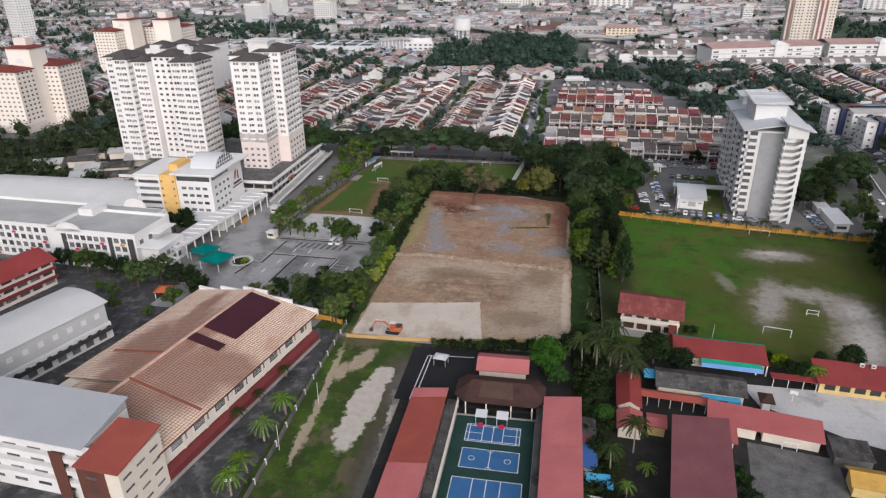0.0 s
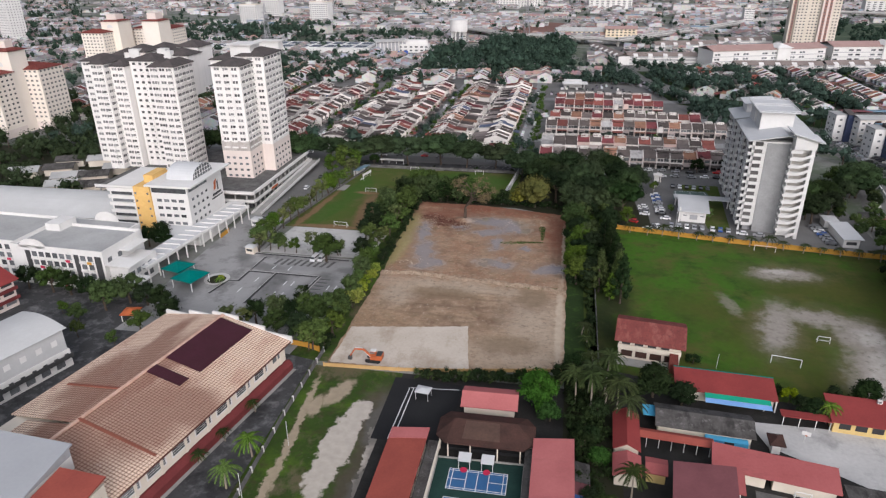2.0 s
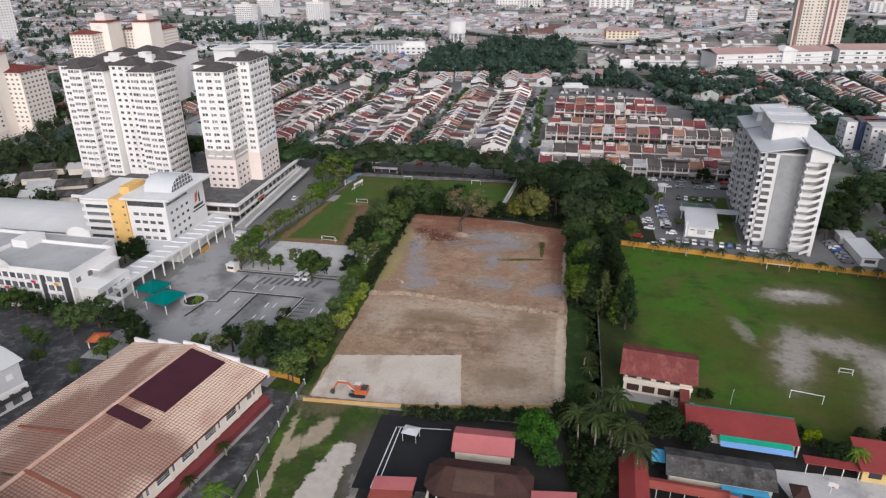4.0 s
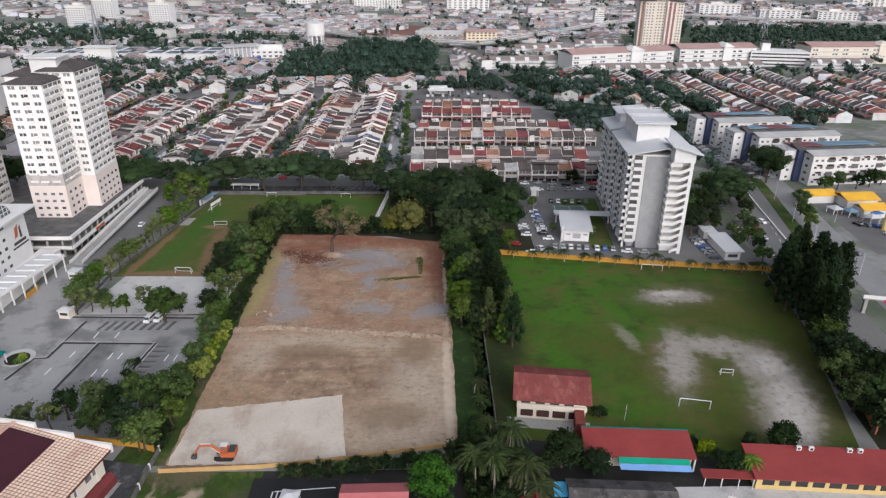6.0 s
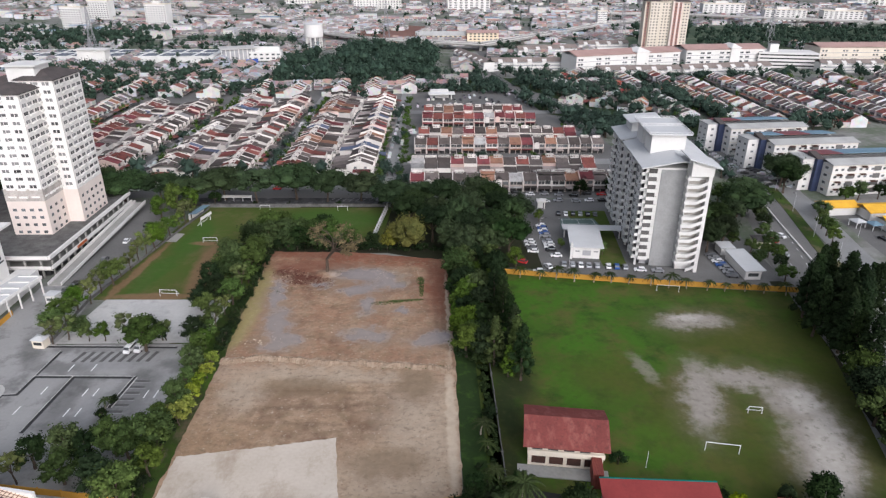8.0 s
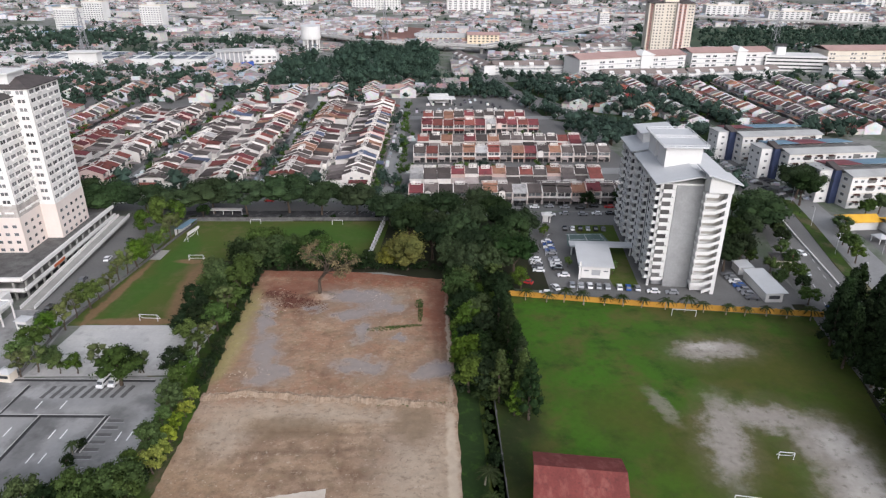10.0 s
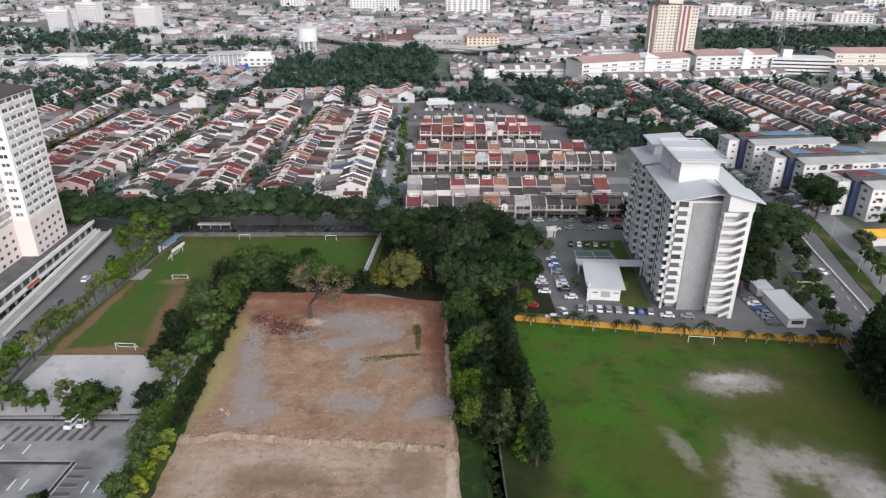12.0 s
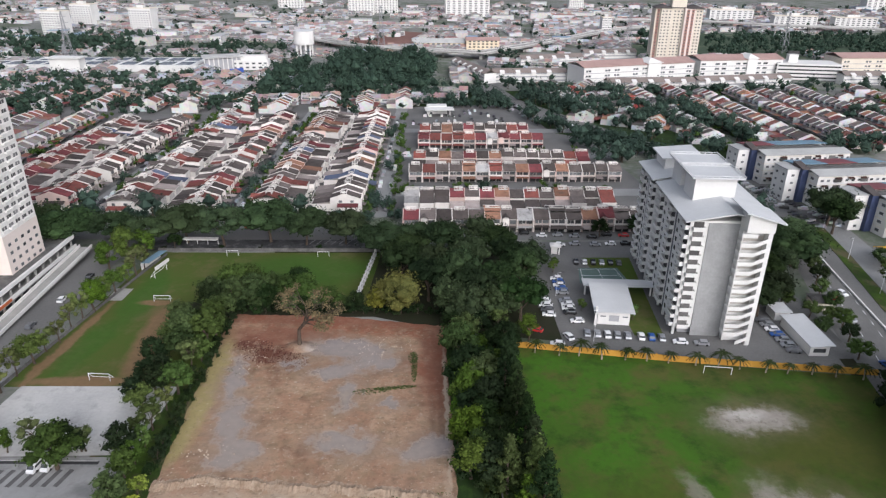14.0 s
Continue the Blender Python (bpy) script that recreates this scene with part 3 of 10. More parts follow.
# ---- mesh tools ----
class Mesh:
    """Collects faces of one part."""

    def __init__(self):
        self.v, self.f = [], []

    def face(self, *pts):
        n = len(self.v)
        self.v.extend(pts)
        self.f.append(tuple(range(n, n + len(pts))))
        return self

    def box(self, x0, x1, y0, y1, z0, z1):
        return self.prism([(x0, y0), (x1, y0), (x1, y1), (x0, y1)], z0, z1)

    def prism(self, poly, z0, z1):
        """Upright prism on a counter-clockwise outline; z0, z1 may be lists."""
        n, k = len(self.v), len(poly)
        a = z0 if isinstance(z0, (list, tuple)) else [z0] * k
        b = z1 if isinstance(z1, (list, tuple)) else [z1] * k
        self.v += [(x, y, z) for (x, y), z in zip(poly, a)] + [(x, y, z) for (x, y), z in zip(poly, b)]
        self.f.append(tuple(range(n + k - 1, n - 1, -1)))
        self.f.append(tuple(range(n + k, n + 2 * k)))
        for i in range(k):
            j = (i + 1) % k
            self.f.append((n + i, n + j, n + k + j, n + k + i))
        return self

    def gable(self, x0, x1, y0, y1, z0, z1, along="x", thick=0.25):
        """Two roof slopes with thickness, ridge along x or y."""
        n = len(self.v)
        if along == "x":
            ym = (y0 + y1) / 2
            sec = [(y0, z0), (ym, z1), (y1, z0), (y1, z0 - thick), (ym, z1 - thick), (y0, z0 - thick)]
            ring = [[(x, y, z) for y, z in sec] for x in (x0, x1)]
        else:
            xm = (x0 + x1) / 2
            sec = [(x0, z0), (xm, z1), (x1, z0), (x1, z0 - thick), (xm, z1 - thick), (x0, z0 - thick)]
            ring = [[(x, y, z) for x, z in sec] for y in (y0, y1)]
        self.v += ring[0] + ring[1]
        for i in range(6):
            j = (i + 1) % 6
            self.f.append((n + i, n + j, n + 6 + j, n + 6 + i))
        for o in (0, 6):
            self.f += [(n + o, n + o + 1, n + o + 4, n + o + 5), (n + o + 1, n + o + 2, n + o + 3, n + o + 4)]
        return self

    def hip(self, x0, x1, y0, y1, z0, z1, run=None, thick=0.3):
        """A hipped roof on a thin fascia."""
        w, d = x1 - x0, y1 - y0
        run = min(w, d) / 2 if run is None else run
        if w >= d:
            a, b = (x0 + run, (y0 + y1) / 2, z1), (x1 - run, (y0 + y1) / 2, z1)
        else:
            a, b = ((x0 + x1) / 2, y0 + run, z1), ((x0 + x1) / 2, y1 - run, z1)
        self.box(x0, x1, y0, y1, z0 - thick, z0)
        c = [(x0, y0, z0), (x1, y0, z0), (x1, y1, z0), (x0, y1, z0)]
        if w >= d:
            self.face(c[0], c[1], b, a).face(c[2], c[3], a, b).face(c[1], c[2], b).face(c[3], c[0], a)
        else:
            self.face(c[1], c[2], b, a).face(c[3], c[0], a, b).face(c[0], c[1], a).face(c[2], c[3], b)
        return self

    def tube(self, a, b, r0, r1=None, k=6):
        a, b = Vector(a), Vector(b)
        r1 = r0 if r1 is None else r1
        q = (b - a).to_track_quat("Z", "Y")
        n = len(self.v)
        for p, r in ((a, r0), (b, r1)):
            for i in range(k):
                t = 2 * math.pi * i / k
                self.v.append(tuple(p + q @ Vector((r * math.cos(t), r * math.sin(t), 0))))
        for i in range(k):
            j = (i + 1) % k
            self.f.append((n + i, n + j, n + k + j, n + k + i))
        self.f += [tuple(range(n + k - 1, n - 1, -1)), tuple(range(n + k, n + 2 * k))]
        return self

    def strip(self, pts, width, z0=0.0, z1=None):
        """A flat ribbon (or a low wall, when z1 is given) along a line of points."""
        p = [Vector((x, y)) for x, y in pts]
        left, right = [], []
        for i, q in enumerate(p):
            d = (p[min(i + 1, len(p) - 1)] - p[max(i - 1, 0)]).normalized()
            nrm = Vector((-d.y, d.x)) * width / 2
            left.append(q + nrm)
            right.append(q - nrm)
        for i in range(len(p) - 1):
            quad = [tuple(right[i]), tuple(right[i + 1]), tuple(left[i + 1]), tuple(left[i])]
            if z1 is None:
                self.face(*[(x, y, z0) for x, y in quad])
            else:
                self.prism(quad, z0, z1)
        return self

    def data(self, name, material):
        me = bpy.data.meshes.new(name)
        me.from_pydata(self.v, [], self.f)
        me.materials.append(material)
        me.update()
        return me


def part(name, mesh, material, parent, label=""):
    ob = new(name, mesh if isinstance(mesh, bpy.types.Mesh) else mesh.data(name, material))
    ob.parent = parent
    if label:
        ob["label"] = label
    return ob


def thing(name, label, category, at=(0, 0, 0), turn=0.0, group="", kind=""):
    ob = new(name)
    ob.empty_display_size = 0.5
    ob.matrix_basis = pose(*at, 0, 0, turn)
    return tagged(ob, label, category, group, kind)


def solid(name, mesh, material, label, category, kind="", group=""):
    return tagged(new(name, mesh.data(name, material)), label, category, group, kind)


def place(data, name, parent, x, y, z, turn=0.0):
    """One more piece on shared mesh data."""
    ob = new(name, data)
    ob.parent = parent
    ob.matrix_basis = pose(x, y, z, 0, 0, turn)
    return ob


def sheet(name, poly, z, material, label, category):
    return solid(name, Mesh().face(*[(x, y, z) for x, y in poly]), material, label, category, "structure")


def ragged(poly, step, amp, seed=1):
    """The outline with its edges cut small and shifted in and out."""
    r, out = random.Random(seed), []
    for (x0, y0), (x1, y1) in zip(poly, poly[1:] + poly[:1]):
        n = max(1, int(math.hypot(x1 - x0, y1 - y0) / step))
        for k in range(n):
            q = k / n
            e = amp * (noise.noise((x0 + (x1 - x0) * q, (y0 + (y1 - y0) * q) * 0.3, seed)) + r.uniform(-0.4, 0.4))
            out.append((x0 + (x1 - x0) * q + e * (y1 - y0) / math.hypot(x1 - x0, y1 - y0), y0 + (y1 - y0) * q - e * (x1 - x0) / math.hypot(x1 - x0, y1 - y0)))
    return out


# ---- ground, roads and fields ----
sheet("ground", [(-4500, -3000), (4500, -3000), (4500, 4500), (-4500, 4500)], -0.05, M["ground"], "flat town ground of worn grass and paving", "ground")
sheet("dirt_lot", ragged([(-58, 158.5), (-20, 161.5), (6, 165.8), (6.6, 212), (5.6, 281), (-30, 288), (-60.2, 289), (-57.5, 215)], 1.5, 0.5), 0.03, M["dirt"], "cleared brown clay building plot with shallow puddles", "ground")
sheet("stone_patch", ragged([(-57.6, 160), (-38, 160.2), (-19, 162), (-20.5, 172), (-22.3, 184.6), (-34, 182.5), (-57, 179)], 0.8, 0.35), 0.07, M["slab_pale"], "pale crushed stone spread over the plot", "ground")
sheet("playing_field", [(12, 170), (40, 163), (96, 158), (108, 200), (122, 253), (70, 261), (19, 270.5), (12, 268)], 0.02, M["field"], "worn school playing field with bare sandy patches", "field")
sheet("school_pitch", [(-109, 252), (-60, 252), (-60, 290), (-20, 290), (-16.5, 335), (-100, 336)], 0.02, M["pitch"], "grass school pitch with worn goal mouths", "field")
sheet("hard_court", [(-107.5, 226), (-66, 226), (-64, 251.5), (-104.5, 252.3)], 0.05, M["concrete_pale"], "bare concrete assembly court", "pavement")
sheet("cricket_slab", [(-103, 298.5), (-98, 298.3), (-97.4, 306.6), (-103.2, 307)], 0.06, M["concrete"], "small concrete slab in the grass", "pavement")
sheet("verge", [(-62, 60), (-26, 60), (-26, 158), (-62, 158)], 0.01, M["verge"], "rough grass strip with a dirt track", "ground")
sheet("car_park", [(-128, 160), (-70, 160), (-66.5, 186), (-67, 225.5), (-107, 225.5), (-110, 262), (-130, 262)], 0.0, M["carpark"], "asphalt car park with worn bay lines", "pavement")
sheet("hall_road", [(-80, 60), (-61.5, 60), (-62, 160), (-90, 166), (-160, 166), (-160, 176), (-185, 182), (-185, 60)], 0.02, M["drive"], "asphalt drive round the tiled hall", "road")
sheet("belt_ground", [(6.4, 60), (19, 60), (19, 171), (6.4, 171)], 0.016, M["shade_ground"], "littered soil with the palms' and shrubs' shade in its colour", "ground")
sheet("belt_ground", [(6.4, 160), (19, 160), (19, 272), (5.4, 284)], -0.01, M["undergrowth"], "dark undergrowth between the plot and the field", "ground")
sheet("belt_ground", [(-75, 160), (-57, 160), (-57, 292), (-75, 292)], -0.01, M["verge"], "undergrowth beside the plot", "ground")
# flat sheet: the shade down in the ditch is only its dark colour
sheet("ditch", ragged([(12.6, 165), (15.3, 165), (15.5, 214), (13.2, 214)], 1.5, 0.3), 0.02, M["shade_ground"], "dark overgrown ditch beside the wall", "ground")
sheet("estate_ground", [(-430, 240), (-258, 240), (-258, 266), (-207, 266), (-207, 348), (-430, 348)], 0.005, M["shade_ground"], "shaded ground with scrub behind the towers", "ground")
sheet("college_drive", [(-210, 158), (-128, 160), (-126, 187), (-152, 187.5), (-210, 192)], 0.008, M["drive"], "dark asphalt drive in front of the college", "road")
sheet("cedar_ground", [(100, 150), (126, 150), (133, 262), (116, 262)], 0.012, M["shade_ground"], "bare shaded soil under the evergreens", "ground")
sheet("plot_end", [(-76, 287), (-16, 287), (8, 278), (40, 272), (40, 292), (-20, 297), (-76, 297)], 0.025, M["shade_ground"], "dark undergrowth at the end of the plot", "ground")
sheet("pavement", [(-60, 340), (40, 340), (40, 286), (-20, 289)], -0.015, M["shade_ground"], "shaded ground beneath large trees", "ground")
sheet("parking_strip", [(-112, 338), (-18, 337.2), (-14, 351), (-112, 354)], 0.012, M["drive"], "shaded asphalt parking strip under the roadside trees", "pavement")
sheet("road", [(-420, 352), (100, 346), (100, 357), (-420, 366)], 0.03, M["road"], "two-lane road along the houses", "road")
sheet("road", [(-124, 262), (-112, 262), (-112, 350), (-126, 350)], 0.03, M["road"], "service road beside the apartment podium", "road")
sheet("condo_yard", [(36, 268), (122, 255), (124, 345), (36, 345)], 0.0, M["asphalt"], "asphalt yard of the apartment block", "pavement")
sheet("lawn", [(62, 275), (70.5, 274), (76, 330), (58, 330), (62, 305)], 0.03, M["pitch"], "mown lawn beside the apartment block", "lawn")
sheet("terrace_ground", [(-420, 372), (110, 372), (100, 520), (40, 640), (-420, 640)], -0.01, M["asphalt"], "paved back lanes and yards among the terraces", "pavement")
for k, (a, b) in enumerate((((-24, 372), (-16, 372)), ((-86, 372), (-76, 372)), ((-150, 372), (-141, 372)), ((-212, 372), (-204, 372)), ((-274, 372), (-266, 372)))):
    sheet("road", [a, b, (b[0] + 4, 640), (a[0] + 4, 640)], 0.02, M["lane"], "narrow residential lane between terraces", "road")
for y in (404, 466, 524):
    sheet("road", [(-14, y - 5), (110, y - 5), (110, y + 5), (-14, y + 5)], 0.02, M["lane"], "narrow residential lane between terraces", "road")
road = Mesh().strip([(122, 200), (128, 245), (136, 285), (149, 330), (160, 380), (157, 425), (141, 462), (100, 540), (62, 620), (52, 680), (70, 760), (60, 900)], 22, 0.04)
solid("road", road, M["road"], "dual carriageway lined with trees and parked cars", "road", "structure")
sheet("market_yard", [(168, 268), (235, 268), (235, 340), (174, 332)], 0.0, M["asphalt"], "asphalt yard around the market halls", "pavement")
sheet("station_yard", [(-14, 530), (72, 530), (44, 600), (-10, 600)], 0.0, M["asphalt"], "paved forecourt and parking beyond the terraces", "pavement")
sheet("far_green", [(-10, 596), (56, 604), (44, 668), (-4, 690)], 0.006, M["undergrowth"], "shaded grass beside the carriageway", "ground")
sheet("far_green", [(80, 520), (160, 455), (210, 460), (165, 500), (135, 660), (62, 660)], 0.0, M["undergrowth"], "shaded grass beside the carriageway", "ground")
road = Mesh().strip([(150, 225), (158, 285), (166, 330), (170, 360)], 12, 0.05)
solid("road", road, M["lane"], "grey service road beside the carriageway", "road", "structure")


# ---- buildings ----
def pane(w, h, material=None, d=0.08):
    """A window of given width and height, seen from -y."""
    return Mesh().box(-w / 2, w / 2, -d, 0, 0, h).data("window", material or M["glass"])


def ledge(w, d=0.9, h=0.95, t=0.12, paint="white"):
    """An open balcony: slab and parapet, out to -y."""
    m = Mesh().box(-w / 2, w / 2, -d, 0, -0.15, 0)
    m.box(-w / 2, w / 2, -d, -d + t, 0, h).box(-w / 2, -w / 2 + t, -d + t, 0, 0, h).box(w / 2 - t, w / 2, -d + t, 0, 0, h)
    return m.data("balcony", M[paint])


def row(parent, data, name, a, b, offs, zs):
    """Pieces along the wall foot a-b (walked with the outside on the right), at the given distances and heights."""
    a, b = Vector(a), Vector(b)
    d = (b - a).normalized()
    turn = math.degrees(math.atan2(d.y, d.x))
    for z in zs:
        for o in offs:
            p = a + d * o
            place(data, name, parent, p.x, p.y, z, turn)


def even(length, n, margin=1.5):
    return [margin + (length - 2 * margin) * (i + 0.5) / n for i in range(n)]


WIN = pane(1.4, 1.0)
WIN_S = pane(0.8, 0.8)
WIN_W = pane(2.1, 1.15)
WIN_TWIN = Mesh().box(-1.2, -0.15, -0.08, 0, 0, 1.15).box(0.15, 1.2, -0.08, 0, 0, 1.15).data("window", M["tower_glass"])
WIN_BAY = Mesh().box(-1.2, -0.4, -0.08, 0, -0.1, 1.1).box(-0.2, 1.2, -0.08, 0, 0.1, 1.1).data("window", M["tower_glass"])


def wing(t, x0, x1, y0, y1, z0, z1, wall, roof, roof_up, floors, faces="slr", fh=2.85, n=None, over=0.7, balcony=True, joined=False):
    """One wing of a tower: wall, hipped roof, windows and balconies on the faces seen (s: -y, l: -x, r: +x)."""
    part("wall", Mesh().box(x0, x1, y0, y1, z0, z1), M[wall], t)
    part("roof", Mesh().hip(x0 - over, x1 + over, y0 - over, y1 + over, z1 + 0.3, z1 + 0.3 + roof_up), M[roof], t)
    zs = [z1 - fh * (k + 1) + 1.1 for k in range(floors)]
    w, d = x1 - x0, y1 - y0
    ends = {"s": ((x0, y0), (x1, y0), w), "r": ((x1, y0), (x1, y1), d)}
    for f in faces:
        a, b, ln = ends[f]
        k = max(2, int(ln / 3.4)) if n is None else n
        pos = even(ln, k, 0.6)
        ledges, many = Mesh(), Mesh()
        for i, q in enumerate(pos):
            deep = 0.75 if i % 2 and balcony else 0.3
            for z in zs:
                if f == "s":
                    ledges.box(a[0] + q - 1.45, a[0] + q + 1.45, y0 - deep, y0, z - 0.75, z - 0.12)
                    many.box(a[0] + q - 0.75, a[0] + q + 0.75, y0 - 0.08, y0, z, z + 1.1)
                else:
                    ledges.box(x1, x1 + deep, y0 + q - 1.45, y0 + q + 1.45, z - 0.75, z - 0.12)
                    many.box(x1, x1 + 0.08, y0 + q - 0.75, y0 + q + 0.75, z, z + 1.1)
        if zs:
            tagged(part("ledge", ledges, M[wall], t), kind="stuff")
        if joined:
            tagged(part("window", many, M["tower_glass"], t), kind="stuff")
            continue
        row(t, WIN_TWIN, "window", a, b, [p for i, p in enumerate(pos) if i % 2 == 0], zs)
        row(t, WIN_BAY, "window", a, b, [p for i, p in enumerate(pos) if i % 2], zs)


def apartment_podium():
    p = thing("parking_podium", "grey concrete parking podium with open decks and a ramp", "building", (0, 0, 0))
    part("deck", Mesh().box(-206, -129, 268, 334, 6.4, 7.0), M["concrete_old"], p)
    # solid near-black block in place of the deck's shaded interior
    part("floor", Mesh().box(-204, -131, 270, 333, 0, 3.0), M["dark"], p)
    part("floor", Mesh().box(-206, -128.6, 267.6, 334, 3.0, 3.5), M["concrete"], p)
    part("parapet", Mesh().box(-129.4, -128.6, 268, 334, 7.0, 8.2).box(-206, -129.4, 267.6, 268.4, 7.0, 8.2), M["white"], p)
    part("parapet", Mesh().box(-128.9, -128.4, 268, 334, 3.5, 4.6).box(-206, -128.9, 267.3, 267.8, 3.5, 4.6), M["white"], p)
    col = Mesh().box(-0.3, 0.3, -0.3, 0.3, 0, 6.4).data("column", M["concrete"])
    for k in range(14):
        place(col, "column", p, -129.4, 270 + k * 4.8, 0)
    for k in range(14):
        place(col, "column", p, -204 + k * 5.5, 268.6, 0)
    ramp = Mesh()
    ramp.prism([(-128.2, 262), (-123.6, 262), (-122.8, 334), (-127.6, 334)], [0, 0, 2.6, 2.6], [0.3, 0.3, 3.3, 3.3])
    part("ramp", ramp, M["concrete"], p)
    rail = Mesh()
    for x in (-123.5, -127.9):
        rail.prism([(x - 0.15, 262), (x + 0.15, 262), (x + 0.75, 334), (x + 0.45, 334)], [0.3, 0.3, 3.3, 3.3], [1.3, 1.3, 4.4, 4.4])
    part("ramp_wall", rail, M["white"], p)
    cart = Mesh().box(-128.4, -128.2, 285, 292, 3.6, 4.5)
    part("banner", cart, M["orange"], p, "orange banner on the parapet")


def tower_pair():
    # the single tower
    t = thing("apartment_tower", "tall white apartment tower, pinkish low down, dark hip roofs", "apartment tower", group="white apartment towers")
    wing(t, -152.5, -139, 290, 305, 20, 58, "tower_paint", "roof_dark", 2.6, 13, "sr")
    wing(t, -146.5, -133.5, 303, 323, 20, 60.5, "tower_paint", "roof_dark", 2.6, 14, "sr")
    wing(t, -160, -147, 304, 320, 20, 58.5, "tower_paint", "roof_dark", 2.6, 13, "")
    part("lower_wall", Mesh().box(-152.6, -138.9, 289.9, 305, 7, 20).box(-146.6, -133.4, 303, 323, 7, 20).box(-160, -147, 304, 320, 7, 20), M["pinkish"], t, "pale pink lower storeys with grime streaks")
    zs = [7.6 + 2.85 * k for k in range(4)]
    row(t, WIN, "window", (-152.6, 289.9), (-138.9, 289.9), even(13.7, 4, 0.8), zs)
    row(t, WIN, "window", (-133.4, 303), (-133.4, 323), even(20, 5, 0.8), zs)
    row(t, WIN, "window", (-138.9, 290), (-138.9, 303), even(13, 3, 0.8), zs)
    part("water_tank", Mesh().box(-150, -140, 305, 315, 58, 65).box(-151, -139, 304, 316, 65, 65.5), M["white"], t, "white rooftop tank house")
    part("stain", Mesh().box(-152.66, -138.84, 289.84, 304, 20, 24.5), M["stain_band"], t, "grey rain-stained storey")
    # the wide tower
    t = thing("apartment_tower", "wide white apartment tower of stepped wings with dark hip roofs", "apartment tower", group="white apartment towers")
    wing(t, -228.9, -216.7, 306, 322, 7, 56.5, "tower_paint", "roof_dark", 2.6, 17, "s")
    wing(t, -216.2, -209.2, 295, 312, 7, 57, "tower_paint", "roof_dark", 2.6, 17, "sr")
    wing(t, -208.8, -201.4, 299, 314, 7, 55.5, "tower_paint", "roof_dark", 2.4, 17, "s")
    wing(t, -200.9, -186.9, 303, 318, 7, 57.5, "tower_paint", "roof_dark", 2.8, 17, "s", joined=True)
    wing(t, -186.9, -180.4, 296, 310, 7, 56, "tower_paint", "roof_dark", 2.4, 17, "s")
    wing(t, -179.9, -172.1, 292, 309, 7, 56.8, "tower_paint", "roof_dark", 2.6, 17, "sr")
    for x0, x1, y0, y1, z in ((-224.6, -212.3, 322, 336, 57), (-210.6, -199.2, 314, 328, 60), (-199.2, -187.8, 320, 334, 58), (-187.8, -175.6, 311, 324, 59), (-208.8, -196.6, 330, 344, 59), (-194.8, -182.6, 334, 348, 60)):
        wing(t, x0, x1, y0, y1, 40, z, "tower_paint", "roof_dark", 2.8, 0, "")
    for x0, x1, y0, y1 in ((-207.1, -201.8, 313, 317), (-193.9, -189.6, 316, 320), (-186.1, -182.6, 309, 312)):
        part("water_tank", Mesh().box(x0, x1, y0, y1, 55, 61.5), M["white"], t, "white rooftop tank house")


M["stain_band"] = mat("rain_stains_on_paint", (0.6, 0.55, 0.5), (0.22, 0.2, 0.19), 0.85, 0.35, 1.5, amount=0.7)


def pink_towers():
    for a, b, head, h in (((-374, -334, 361, 377), (-354, -325, 387, 409), (-352, -335, 378, 392), 38), ((-447, -425, 590, 606), (-424, -381, 634, 660), (-436, -418, 606, 626), 37)):
        t = thing("apartment_block", "cream apartment block with red hipped roofs", "apartment block", group="cream apartment blocks")
        for x0, x1, y0, y1 in (a, b):
            wing(t, x0, x1, y0, y1, 5, h, "ivory", "tile_red", 3.2, 11, "sr", 2.85, balcony=False, joined=True)
            part("plinth", Mesh().box(x0 - 0.1, x1 + 0.1, y0 - 0.1, y1 + 0.1, 0, 5), M["pinkish"], t, "pale pink lower storeys")
        x0, x1, y0, y1 = head
        up = 12 if h == 38 else 9
        part("wall", Mesh().box(x0, x1, y0, y1, 0, h + up), M["ivory"], t)
        part("roof", Mesh().hip(x0 - 1, x1 + 1, y0 - 1, y1 + 1, h + up + 0.3, h + up + 2.5), M["tile_red"], t)
        part("tank_house", Mesh().box(x0 + 4, x1 - 4, y0 + 4, y1 - 4, h + up, h + up + 6), M["pinkish"], t)
        part("arch_panel", Mesh().face(*[((x0 + x1) / 2 + 3.2 * math.cos(math.pi * q / 8), y0 - 0.2, h + 3 + 3.4 * math.sin(math.pi * q / 8)) for q in range(9)]), M["white"], t, "pale arched panel under the roof house")
        if h == 37:
            part("wall", Mesh().box(-397, -380, 612, 632, 0, h + 9), M["ivory"], t)
            part("roof", Mesh().hip(-398, -379, 611, 633, h + 9.3, h + 11.5), M["tile_red"], t)
            part("tank_house", Mesh().box(-393, -384, 616, 628, h + 9, h + 16), M["pinkish"], t)
    t = thing("apartment_tower", "distant plain white residential tower", "apartment tower", (-728, 800, 0), -20)
    wing(t, 0, 26, 0, 20, 0, 62, "white", "roof_grey", 0.6, 18, "sr", 3.2, balcony=False, joined=True)


M["ochre_pale"] = mat("pale_ochre_paint", (0.72, 0.47, 0.17), (0.58, 0.36, 0.12), 0.75, 0.2, 1.2)


